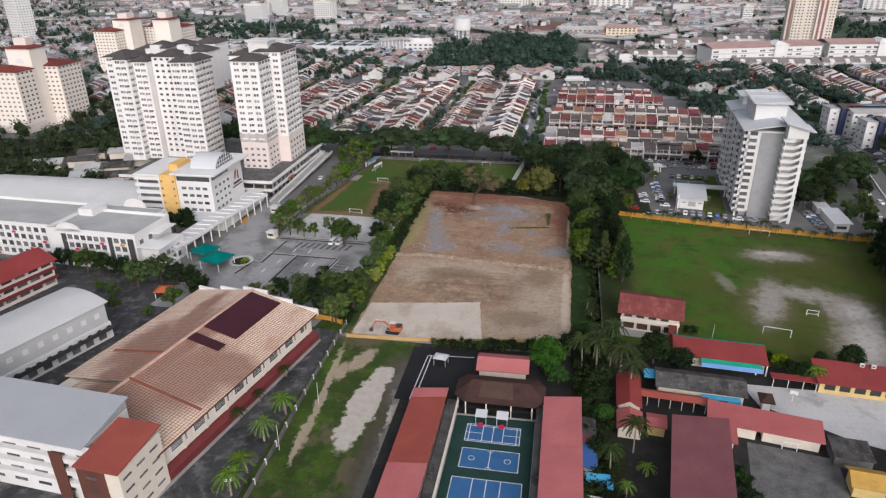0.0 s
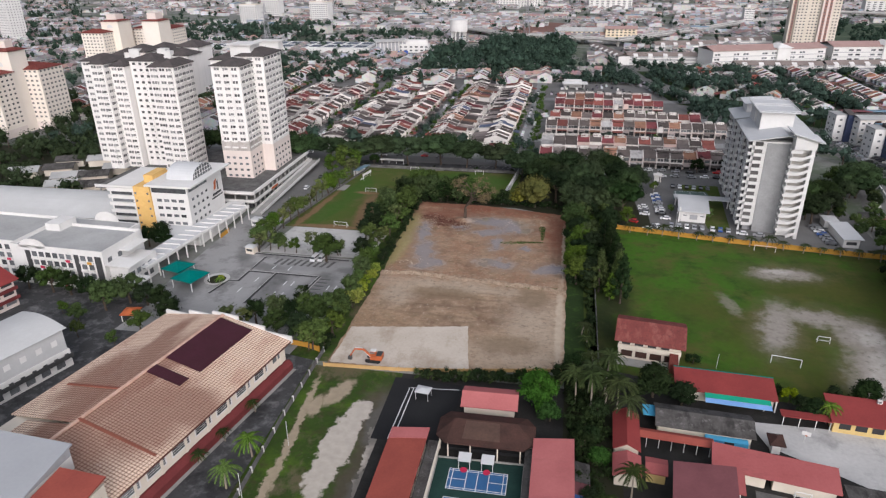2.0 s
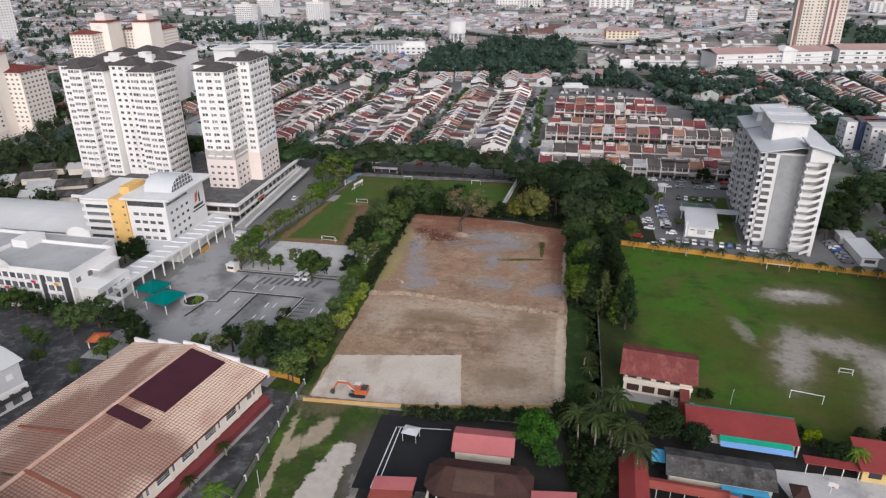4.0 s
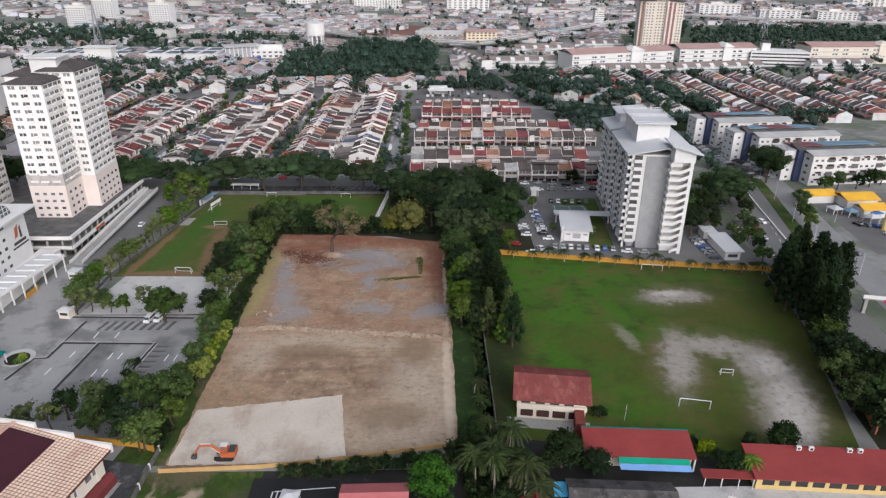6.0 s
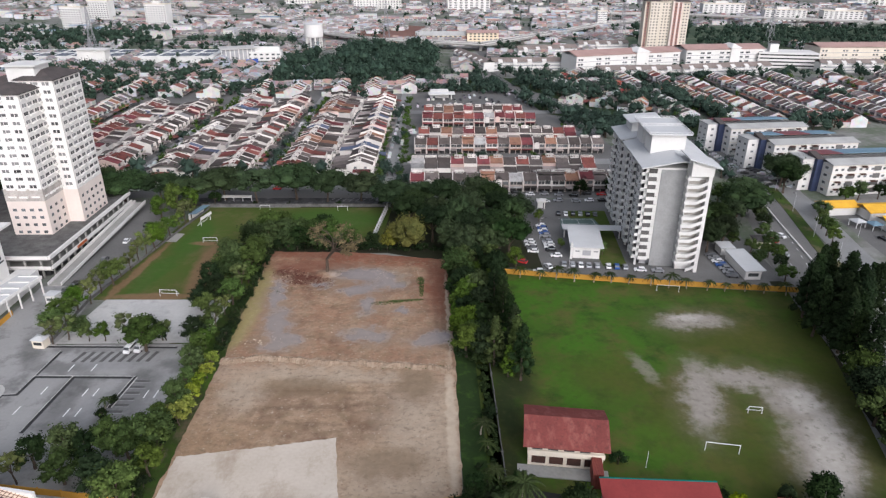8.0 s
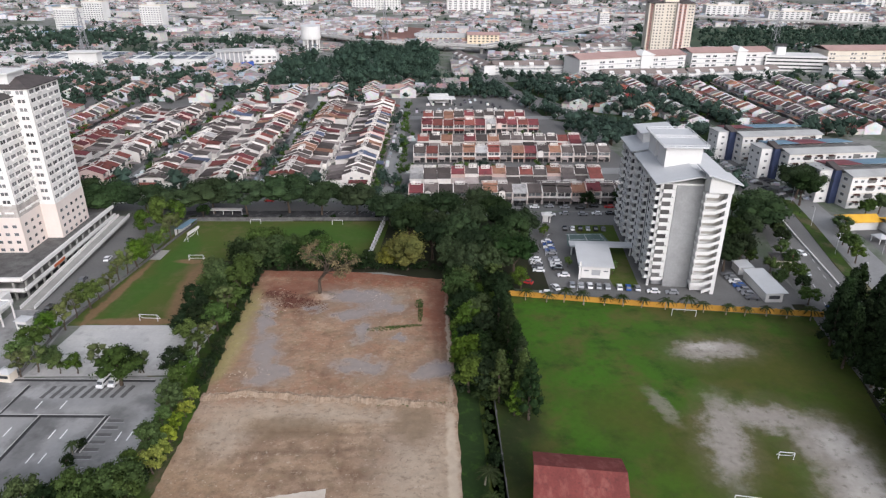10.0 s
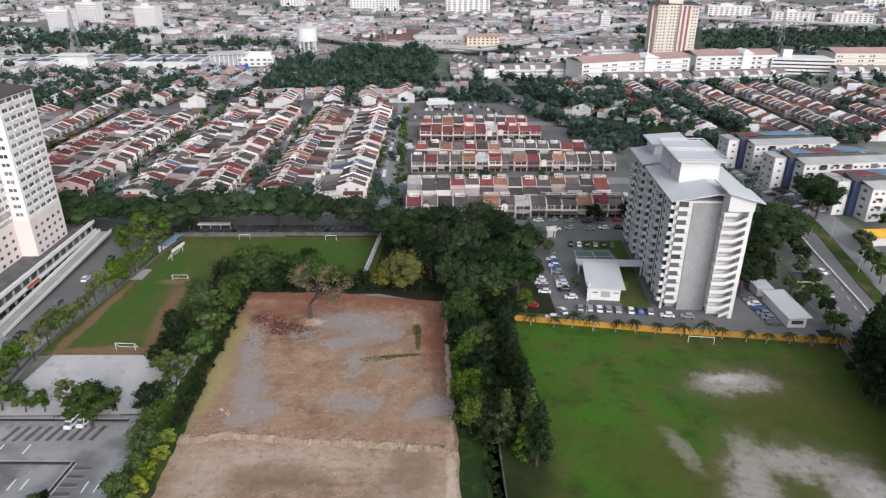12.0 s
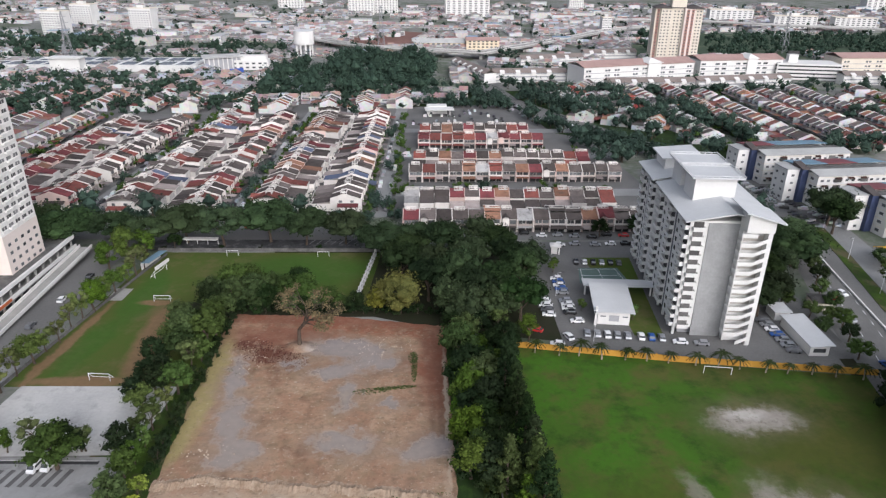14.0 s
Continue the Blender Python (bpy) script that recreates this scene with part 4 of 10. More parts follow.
def campus_block():
    """White six-storey block with an ochre stair strip and a barrel vault on the roof."""
    t = thing("campus_building", "white six-storey building with ochre strip and glazed barrel vault", "building")
    part("wall", Mesh().box(-155, -139.5, 235, 262, 0, 21), M["white"], t)
    part("wall", Mesh().box(-173, -162, 235, 258, 0, 20), M["white"], t)
    part("stair_tower", Mesh().box(-162, -155, 234.2, 256, 0, 20.6), M["ochre_pale"], t, "ochre yellow stair strip")
    part("stair_tower", Mesh().box(-160.5, -156.5, 240, 250, 20.6, 23.5), M["ochre_pale"], t)
    part("roof_slab", Mesh().box(-156.5, -136.8, 233.4, 265.5, 21, 21.7), M["white"], t, "white overhanging roof slab")
    part("roof_slab", Mesh().box(-174, -161.5, 234.5, 259, 20, 20.5), M["white"], t)
    strip = Mesh().box(-154.6, -140, 234.9, 235, 18.3, 20.2)
    part("window", strip, M["glass"], t, "dark ribbon window")
    part("window", Mesh().box(-139.5, -139.4, 236, 250, 18.5, 20.2), M["glass"], t)
    zs = [2.2 + 3.1 * k for k in range(5)]
    row(t, WIN_W, "window", (-155, 235), (-139.5, 235), even(15.5, 4), zs)
    row(t, WIN, "window", (-139.5, 235), (-139.5, 252), even(17, 4), zs)
    for k in range(6):
        part("sunshade", Mesh().box(-173.6, -161.9, 234.3, 235, 3.0 * k + 3.2, 3.0 * k + 4.6), M["white"], t)
    row(t, WIN_S, "window", (-162, 234.2), (-155, 234.2), [0.8, 6.0], [2 + 3.1 * k for k in range(6)])
    row(t, pane(9.0, 1.3), "window", (-173, 235), (-162, 235), [5.2], [1.7 + 3.0 * k for k in range(6)])
    vault = Mesh()
    n, r = 14, 7.6
    for i in range(n):
        a, b = math.pi * i / n, math.pi * (i + 1) / n
        p = [(x, 249 - r * math.cos(q), 21.7 + 0.62 * r * math.sin(q)) for q in (a, b) for x in (-151.5, -140)]
        vault.face(p[0], p[1], p[3], p[2])
    vlt = part("vault", vault, M["roof_light"], t, "light grey barrel vault")
    end = Mesh()
    end.face(*[(-140.1, 249 - r * math.cos(math.pi * i / n), 21.7 + 0.62 * r * math.sin(math.pi * i / n)) for i in range(n + 1)])
    end.face(*[(-151.4, 249 - r * math.cos(math.pi * i / n), 21.7 + 0.62 * r * math.sin(math.pi * i / n)) for i in range(n, -1, -1)])
    part("vault_glazing", end, M["glass"], vlt, "dark gridded glass lunette")
    bars = Mesh()
    for i in range(1, 8):
        y = 241 + 2 * i
        hgt = 0.62 * math.sqrt(max(0, r * r - (y - 249) ** 2))
        bars.box(-140.1, -139.95, y - 0.06, y + 0.06, 21.7, 21.7 + hgt)
    for z in (23, 24.5, 26):
        hw = math.sqrt(max(0, r * r - ((z - 21.7) / 0.62) ** 2))
        bars.box(-140.1, -139.95, 249 - hw, 249 + hw, z - 0.06, z + 0.06)
    part("glazing_bar", bars, M["steel"], vlt)
    sign = Mesh().face((-139.42, 254.2, 13), (-139.42, 256, 13.6), (-139.42, 257.2, 17.6), (-139.42, 255, 16.6))
    part("emblem", sign, M["orange"], t, "red emblem on the side wall")
    part("emblem", Mesh().face((-139.41, 257.2, 12.6), (-139.41, 258.3, 12.6), (-139.41, 258.3, 17), (-139.41, 257.2, 16)), M["steel_dark"], t)
    bar = Mesh().box(-139.45, -139.38, 253, 260, 11, 12).box(-139.45, -139.38, 252, 261, 9.8, 10.4)
    part("lettering", bar, M["steel_dark"], t, "dark unreadable lettering")
    part("podium", Mesh().box(-152, -133, 228, 235, 0, 4.4).box(-139.5, -132.5, 235, 266, 0, 4.4), M["white"], t)
    part("canopy", Mesh().box(-152, -132.5, 226, 235, 4.4, 4.9), M["roof_light"], t)


def covered_walk():
    t = thing("covered_walkway", "long white flat-roofed covered walkway on slim columns", "walkway")
    part("roof", Mesh().strip([(-138.5, 196), (-135.5, 228), (-130.5, 258)], 8.0, 5.6, 6.0), M["roof_light"], t)
    part("fascia", Mesh().strip([(-134.4, 195.5), (-131.4, 227.5), (-126.5, 257.5)], 0.4, 5.2, 6.2), M["white"], t)
    for k in range(15):
        f = k / 14
        x, y = (-138.3 + 3.0 * f * 2, 198 + 30 * f * 2) if f < 0.5 else (-135.3 + 5 * (f - 0.5) * 2, 228 + 29 * (f - 0.5) * 2)
        part("rib", Mesh().box(x - 3.2, x + 3.2, y - 0.2, y + 0.2, 6.0, 6.4), M["white"], t)
    col = Mesh().box(-0.2, 0.2, -0.2, 0.2, 0, 5.6).data("column", M["white"])
    for k in range(13):
        f = k / 12
        x, y = (-134.4 + 3.0 * f * 2, 196.5 + 31 * f * 2) if f < 0.5 else (-131.4 + 4.9 * (f - 0.5) * 2, 227.5 + 29 * (f - 0.5) * 2)
        place(col, "column", t, x, y, 0)
    part("back_wall", Mesh().strip([(-142, 196), (-139, 228), (-134.2, 258)], 0.3, 0, 3.2), M["white"], t)
    part("hoarding", Mesh().box(-129.0, -128.8, 236, 243, 0, 1.6), M["yellow"], t, "yellow hoarding board")


def white_college():
    t = thing("college_building", "white four-storey hostel with red and yellow window panels", "building", (-144, 188, 0), -3)
    part("wall", Mesh().box(-36, 0, 0, 20, 0, 13.6), M["white"], t)
    part("wall", Mesh().box(-95, -36, 3, 26, 0, 13.0), M["white"], t)
    part("wall", Mesh().box(-36, -8, 20, 30, 0, 12.2), M["white"], t)
    part("roof", Mesh().box(-35, -1, 1, 19, 13.6, 13.75).box(-94, -37, 4, 25, 13.0, 13.15).box(-35, -9, 21, 29, 12.2, 12.35), M["roof_grey"], t, "grey flat roof deck")
    par = Mesh()
    for a, b in (((-36, 0), (0, 0)), ((0, 0), (0, 20)), ((0, 20), (-36, 20)), ((-36, 20), (-36, 0))):
        par.strip([a, b], 0.3, 13.6, 14.6)
    for a, b in (((-95, 3), (-36, 3)), ((-95, 26), (-36, 26))):
        par.strip([a, b], 0.3, 13.0, 14.0)
    part("parapet", par, M["white"], t)
    disc = Mesh()
    disc.face(*[(-27 - 5.2 * math.cos(math.pi * i / 12), -0.15, 13.6 + 3.2 * math.sin(math.pi * i / 12)) for i in range(13)])
    disc.face(*[(-27 - 5.2 * math.cos(math.pi * i / 12), 0.35, 13.6 + 3.2 * math.sin(math.pi * i / 12)) for i in range(12, -1, -1)])
    part("arched_parapet", disc, M["white"], t)
    disc2 = Mesh()
    disc2.face(*[(-22 - 5 * math.cos(math.pi * i / 12), 29.8, 12.2 + 3.4 * math.sin(math.pi * i / 12)) for i in range(13)])
    disc2.face(*[(-22 - 5 * math.cos(math.pi * i / 12), 30.2, 12.2 + 3.4 * math.sin(math.pi * i / 12)) for i in range(12, -1, -1)])
    part("arched_parapet", disc2, M["white"], t)
    part("stair_head", Mesh().box(-34, -28, 14, 22, 13.6, 16.4), M["white"], t)
    zs = [1.3 + 3.1 * k for k in range(4)]
    xs = [-26.8, -24.1, -21.4, -18.7, -16.0, -13.3, -7.8, -5.0]
    w = pane(1.9, 1.8)
    wr, wy = pane(1.7, 0.9, M["red_panel"]), pane(1.7, 0.9, M["yellow"])
    for z in zs:
        for i, x in enumerate(xs):
            place(w, "window", t, x, 0, z)
    for i, k, d in ((5, 3, wr), (7, 3, wy), (1, 2, wr), (1, 1, wy), (5, 1, wr), (4, 0, wr)):
        place(d, "panel", t, xs[i], -0.72, zs[k] - 0.8)
    for z in zs:
        for i in range(18):
            place(w, "window", t, -92 + 3.2 * i, 3, z)
    for i, k in ((2, 1), (6, 2), (9, 0), (12, 3), (14, 1), (16, 2)):
        place(wr, "panel", t, -92 + 3.2 * i, 2.33, zs[k] - 0.8)
    for x0, x1 in ((-30.4, -28.4), (-11.2, -9.4), (-3.2, -0.8)):
        part("stair_bay", Mesh().box(x0, x1, -0.12, 0, 0, 12.6), M["steel_dark"], t, "dark recessed stair bay")
    sills = Mesh()
    for z in zs:
        for x in xs:
            sills.box(x - 1.15, x + 1.15, -0.7, -0.02, z - 0.75, z - 0.1)
        for i in range(18):
            sills.box(-93.2 + 3.2 * i, -90.8 + 3.2 * i, 2.35, 2.98, z - 0.75, z - 0.1)
    tagged(part("ledge", sills, M["white"], t), kind="stuff")
    # terraces with white screens at the end facing the car park
    part("terrace", Mesh().box(0, 7, 2, 17, 0, 8.2), M["white"], t)
    part("terrace_roof", Mesh().box(0.2, 9.5, 0, 7, 9.5, 9.9).box(0, 4, 8, 18, 11.6, 12.0), M["white"], t)
    part("terrace_roof", Mesh().box(3, 14, -3, 4, 5.0, 5.4), M["white"], t)
    row(t, w, "window", (0, 0), (0, 20), [3, 8, 13], [9.6])
    row(t, w, "window", (7, 2), (7, 17), [2, 5, 8, 11], [1.4, 4.6])
    post = Mesh().box(-0.15, 0.15, -0.15, 0.15, 0, 5.0).data("column", M["white"])
    for x, y in ((4, -2.6), (13.6, -2.6), (13.6, 3.6)):
        place(post, "column", t, x, y, 0)


M["red_panel"] = mat("crimson_panel", (0.5, 0.03, 0.08), (0.36, 0.02, 0.06), 0.6, 0.5, 3)


def vaulted_market():
    t = thing("vaulted_hall", "long low hall with a pale shallow barrel roof", "building")
    part("wall", Mesh().box(-256, -176, 236, 262, 0, 6.0), M["white"], t)
    roof = Mesh()
    n = 10
    for i in range(n):
        a, b = i / n, (i + 1) / n
        pa = [(x, 234 + 30 * q, 6.0 + 4.6 * math.sin(math.pi * q) ** 0.8) for q in (a, b) for x in (-258, -174)]
        roof.face(pa[0], pa[1], pa[3], pa[2])
    part("roof", roof, M["roof_pale"], t)
    part("gable", Mesh().face(*[(-258, 234 + 30 * i / n, 6.0 + 4.6 * math.sin(math.pi * i / n) ** 0.8) for i in range(n + 1)]), M["white"], t)
    part("canopy", Mesh().box(-258, -172, 226, 234.5, 4.6, 5.2), M["roof_grey"], t)
    # near-black block for the shade under the canopy
    part("front", Mesh().box(-256, -174, 228, 236, 0, 4.6), M["dark"], t)




def tiled_hall():
    """The big hall with a faded clay-tile roof; built along its own axis from the far right corner."""
    t = thing("tiled_hall", "large hall with faded clay tile roof and dark solar panels", "hall", (-66.5, 155, 0), -11.2)
    L0 = -66
    part("wall", Mesh().box(-40, -0.8, L0, -0.8, 0, 8.6), M["cream"], t)
    part("base_band", Mesh().box(-0.75, -0.5, L0, -0.6, 0, 3.4), M["band_red"], t, "dark red lower wall")
    roof = Mesh()
    # right slope, ridge, and the stepped left slopes
    roof.prism([(-20.5, L0), (0.6, L0), (0.6, 0.4), (-20.5, 0.4)], [12.4, 8.6, 8.6, 12.4], [12.7, 8.9, 8.9, 12.7])
    roof.prism([(-41.5, -48), (-20.5, -48), (-20.5, 0.4), (-41.5, 0.4)], [8.6, 12.4, 12.4, 8.6], [8.9, 12.7, 12.7, 8.9])
    roof.prism([(-38, L0), (-20.5, L0), (-20.5, -48), (-38, -48)], [8.0, 11.6, 11.6, 8.0], [8.3, 11.9, 11.9, 8.3])
    hall_roof = part("roof", roof, M["hall_tile"], t)
    part("ridge_cap", Mesh().box(-20.9, -20.1, L0, 0.4, 12.66, 12.95), M["hall_ridge"], hall_roof)
    for p in range(3):
        step = Mesh()
        if p == 0:
            step.prism([(-20.5, -47.5), (-0.5, -47.5), (-0.5, -46.9), (-20.5, -46.9)], [12.6, 8.9, 8.9, 12.6], [13.1, 9.3, 9.3, 13.1])
        elif p == 1:
            step.prism([(-38, -36), (-20.8, -36), (-20.8, -35.4), (-38, -35.4)], [9.3, 12.5, 12.5, 9.3], [9.8, 12.95, 12.95, 9.8])
        else:
            step.prism([(-20.5, -63), (-8, -63), (-8, -62.4), (-20.5, -62.4)], [12.6, 10.3, 10.3, 12.6], [13.0, 10.7, 10.7, 13.0])
        part("verge_course", step, M["hall_dark"], t)
    part("gutter", Mesh().box(0.5, 0.8, L0, 0.4, 8.4, 8.75), M["brick_red"], t)
    z = lambda x: 12.7 - (x + 20.5) * 3.8 / 21.1
    sol = Mesh()
    for x0, x1, y0, y1 in ((-20, -10, -22, -1.4), (-20, -10.6, -28.4, -25.2)):
        sol.prism([(x0, y0), (x1, y0), (x1, y1), (x0, y1)], [z(x0) + 0.05, z(x1) + 0.05, z(x1) + 0.05, z(x0) + 0.05], [z(x0) + 0.28, z(x1) + 0.28, z(x1) + 0.28, z(x0) + 0.28])
    part("solar_panel", sol, M["solar"], hall_roof, "dark maroon-black solar panels")
    par = Mesh()
    for k in range(5):
        x1 = 0.9 - k * 8.4
        zz = 9.4 + (3.6 * (1 - abs(x1 - 4.2 + 20.5) / 21))
        par.box(x1 - 8.4, x1, 0.3, 0.9, 8.0, zz)
    part("gable_parapet", par, M["white"], t, "stepped white gable parapet")
    w = pane(5.0, 1.7)
    fr = Mesh().box(-2.8, 2.8, -0.14, 0, -0.25, 0).box(-2.8, 2.8, -0.14, 0, 1.7, 1.95).box(-2.8, -2.5, -0.14, 0, 0, 1.7).box(2.5, 2.8, -0.14, 0, 0, 1.7).box(-2.5, 2.5, -0.11, -0.08, 0.55, 0.63).box(-2.5, 2.5, -0.11, -0.08, 1.1, 1.18).data("window_frame", M["white"])
    row(t, fr, "window_frame", (-0.8, L0), (-0.8, -0.8), [4 + 7.2 * k for k in range(8)], [5.2])
    row(t, w, "window", (-0.8, L0), (-0.8, -0.8), [4 + 7.2 * k for k in range(8)], [5.2])
    row(t, pane(1.6, 2.0), "window", (-0.8, L0), (-0.8, -0.8), [60.5, 62.7], [5.5])
    can = Mesh().prism([(-0.5, L0), (0.5, L0), (0.5, 0.2), (-0.5, 0.2)], [0, 0, 0, 0], [3.0, 1.9, 1.9, 3.0])
    part("lean_to", can, M["band_red"], t, "dark red lean-to along the wall foot")
    part("apron", Mesh().box(0.5, 1.4, L0, 0.2, 0, 0.12), M["concrete"], t, "pale concrete apron")
    pil = Mesh().box(0, 0.25, -0.35, 0.35, 0, 8.5).data("pilaster", M["cream"])
    for k in range(9):
        place(pil, "pilaster", t, -0.8, -3 - 7.2 * k, 0)


M["hall_ridge"] = mat("pale_ridge_tiles", (0.66, 0.46, 0.36), (0.5, 0.3, 0.22), 0.85, 0.5, 3)
M["hall_dark"] = mat("dark_verge_tiles", (0.28, 0.1, 0.065), (0.19, 0.07, 0.05), 0.85, 0.5, 3)


def near_block():
    t = thing("office_block", "white office block with pale metal roof and red annex roof", "building", (-88, 86, 0), -4)
    part("wall", Mesh().box(-60, -1.5, 2, 15, 0, 14.2), M["white"], t)
    part("roof", Mesh().prism([(-61, 1), (-1, 1), (-1, 15.5), (-61, 15.5)], [14.2, 14.2, 16.4, 16.4], [14.6, 14.6, 16.8, 16.8]), M["roof_office"], t)
    part("gable_wall", Mesh().face((-1.45, 2, 14.2), (-1.45, 15, 14.2), (-1.45, 15, 16.4)), M["grey_paint"], t)
    part("annex", Mesh().box(0.2, 9.6, -2, 10.5, 0, 13.6), M["cream"], t)
    part("annex_front", Mesh().box(0.1, 6.4, -2.2, -2.0, 0, 13.6), M["brick_red"], t, "dark brown clad front")
    part("annex_roof", Mesh().prism([(-0.2, -2.6), (10, -2.6), (10, 11), (-0.2, 11)], [13.6, 13.6, 14.8, 14.8], [13.9, 13.9, 15.1, 15.1]), M["roof_rust"], t)
    zs = [2 + 3.0 * k for k in range(4)]
    row(t, pane(2.4, 0.5), "window", (9.6, -2), (9.6, 10.5), [2, 6, 10], zs)
    row(t, pane(2.2, 0.5), "window", (0.1, -2.2), (6.4, -2.2), [3.2], zs)
    row(t, pane(3.2, 1.2), "window", (-60, 2), (0, 2), [4 + 6 * k for k in range(10)], zs)
    b = Mesh()
    for z in (4.2, 7.3, 10.4, 13.3):
        b.box(-60, 0, 0.8, 2, z, z + 1.2)
    part("balcony", b, M["white"], t)
    part("dark_bay", Mesh().box(-9, -6, 0.6, 0.8, 0, 13), M["brick_red"], t)


M["ivory"] = mat("ivory_paint", (0.81, 0.745, 0.66), (0.7, 0.635, 0.55), 0.75, 0.12, 1.0, amount=0.9)


def grey_workshop():
    t = thing("workshop_building", "grey workshop with a curved pale metal roof", "building", (-127.5, 145.5, 0), -18)
    part("wall", Mesh().box(-19, 0, -38, 2, 0, 5.2), M["white"], t)
    part("upper_wall", Mesh().box(-18.6, -0.4, -37.6, 1.6, 5.2, 11.6), M["pale_grey"], t)
    roof = Mesh()
    n = 8
    for i in range(n):
        a, b = i / n, (i + 1) / n
        p = [(-19.4 + 19.8 * q, y, 11.5 + 1.5 * math.sin(math.pi * q)) for q in (a, b) for y in (-38.5, 2.5)]
        roof.face(p[0], p[2], p[3], p[1])
    part("roof", roof, M["roof_pale"], t)
    part("gable", Mesh().face(*[(-19.4 + 19.8 * i / n, 2, 11.5 + 1.5 * math.sin(math.pi * i / n)) for i in range(n + 1)]), M["pale_grey"], t)
    row(t, pane(1.6, 1.6, M["white"]), "window", (-0.4, -38), (-0.4, 2), [3 + 4.2 * k for k in range(9)], [7.6])
    part("railing", Mesh().box(0.1, 1.4, -38, 2, 3.2, 3.4).box(1.3, 1.4, -38, 2, 3.4, 4.5), M["steel_dark"], t)
    unit = Mesh().box(-0.5, 0.5, -0.45, 0, 0, 0.8).data("air_conditioner", M["steel_dark"])
    row(t, unit, "air_conditioner", (1.4, -38), (1.4, 2), [2 + 3.0 * k for k in range(13)], [4.2])
    row(t, pane(2.4, 1.6), "window", (0, -38), (0, 2), [3 + 4.2 * k for k in range(9)], [0.8])


def red_school_block():
    t = thing("school_block", "three-storey cream school block with a red roof", "school", (-174, 150, 0), -14)
    part("wall", Mesh().box(-13, 0, -30, 26, 0, 9.6), M["pinkish"], t)
    part("roof", Mesh().gable(-14.5, 1.8, -31, 27, 9.4, 12.4, "y"), M["roof_red"], t)
    for z in (3.0, 6.2):
        part("gallery", Mesh().box(0, 1.6, -30, 26, z, z + 0.3).box(1.45, 1.6, -30, 26, z + 0.3, z + 1.2), M["band_red"], t)
    row(t, pane(3.4, 1.2), "window", (0, -30), (0, 26), [3 + 4.6 * k for k in range(12)], [1.2, 4.5, 7.6])


def gazebo(x, y, turn, w, material, label, h=3.0):
    t = thing("pavilion", label, "pavilion", (x, y, 0), turn)
    part("roof", Mesh().hip(-w / 2, w / 2, -w / 2, w / 2, h, h + w * 0.22), material, t)
    post = Mesh().box(-0.12, 0.12, -0.12, 0.12, 0, h).data("post", M["steel"])
    for a in (-1, 1):
        for b in (-1, 1):
            place(post, "post", t, a * (w / 2 - 0.4), b * (w / 2 - 0.4), 0)
    return t


apartment_podium()
tower_pair()
pink_towers()
campus_block()
covered_walk()
white_college()
vaulted_market()
tiled_hall()
near_block()
grey_workshop()
red_school_block()
gazebo(-119.5, 197, -14, 9, M["green_blue"], "teal hipped canopy over parking", 3.6)
gazebo(-127.5, 203, -14, 8, M["green_blue"], "teal hipped canopy over parking", 3.6)
gazebo(-126, 173, 10, 5, M["orange"], "small pavilion with an orange tiled roof", 2.6)


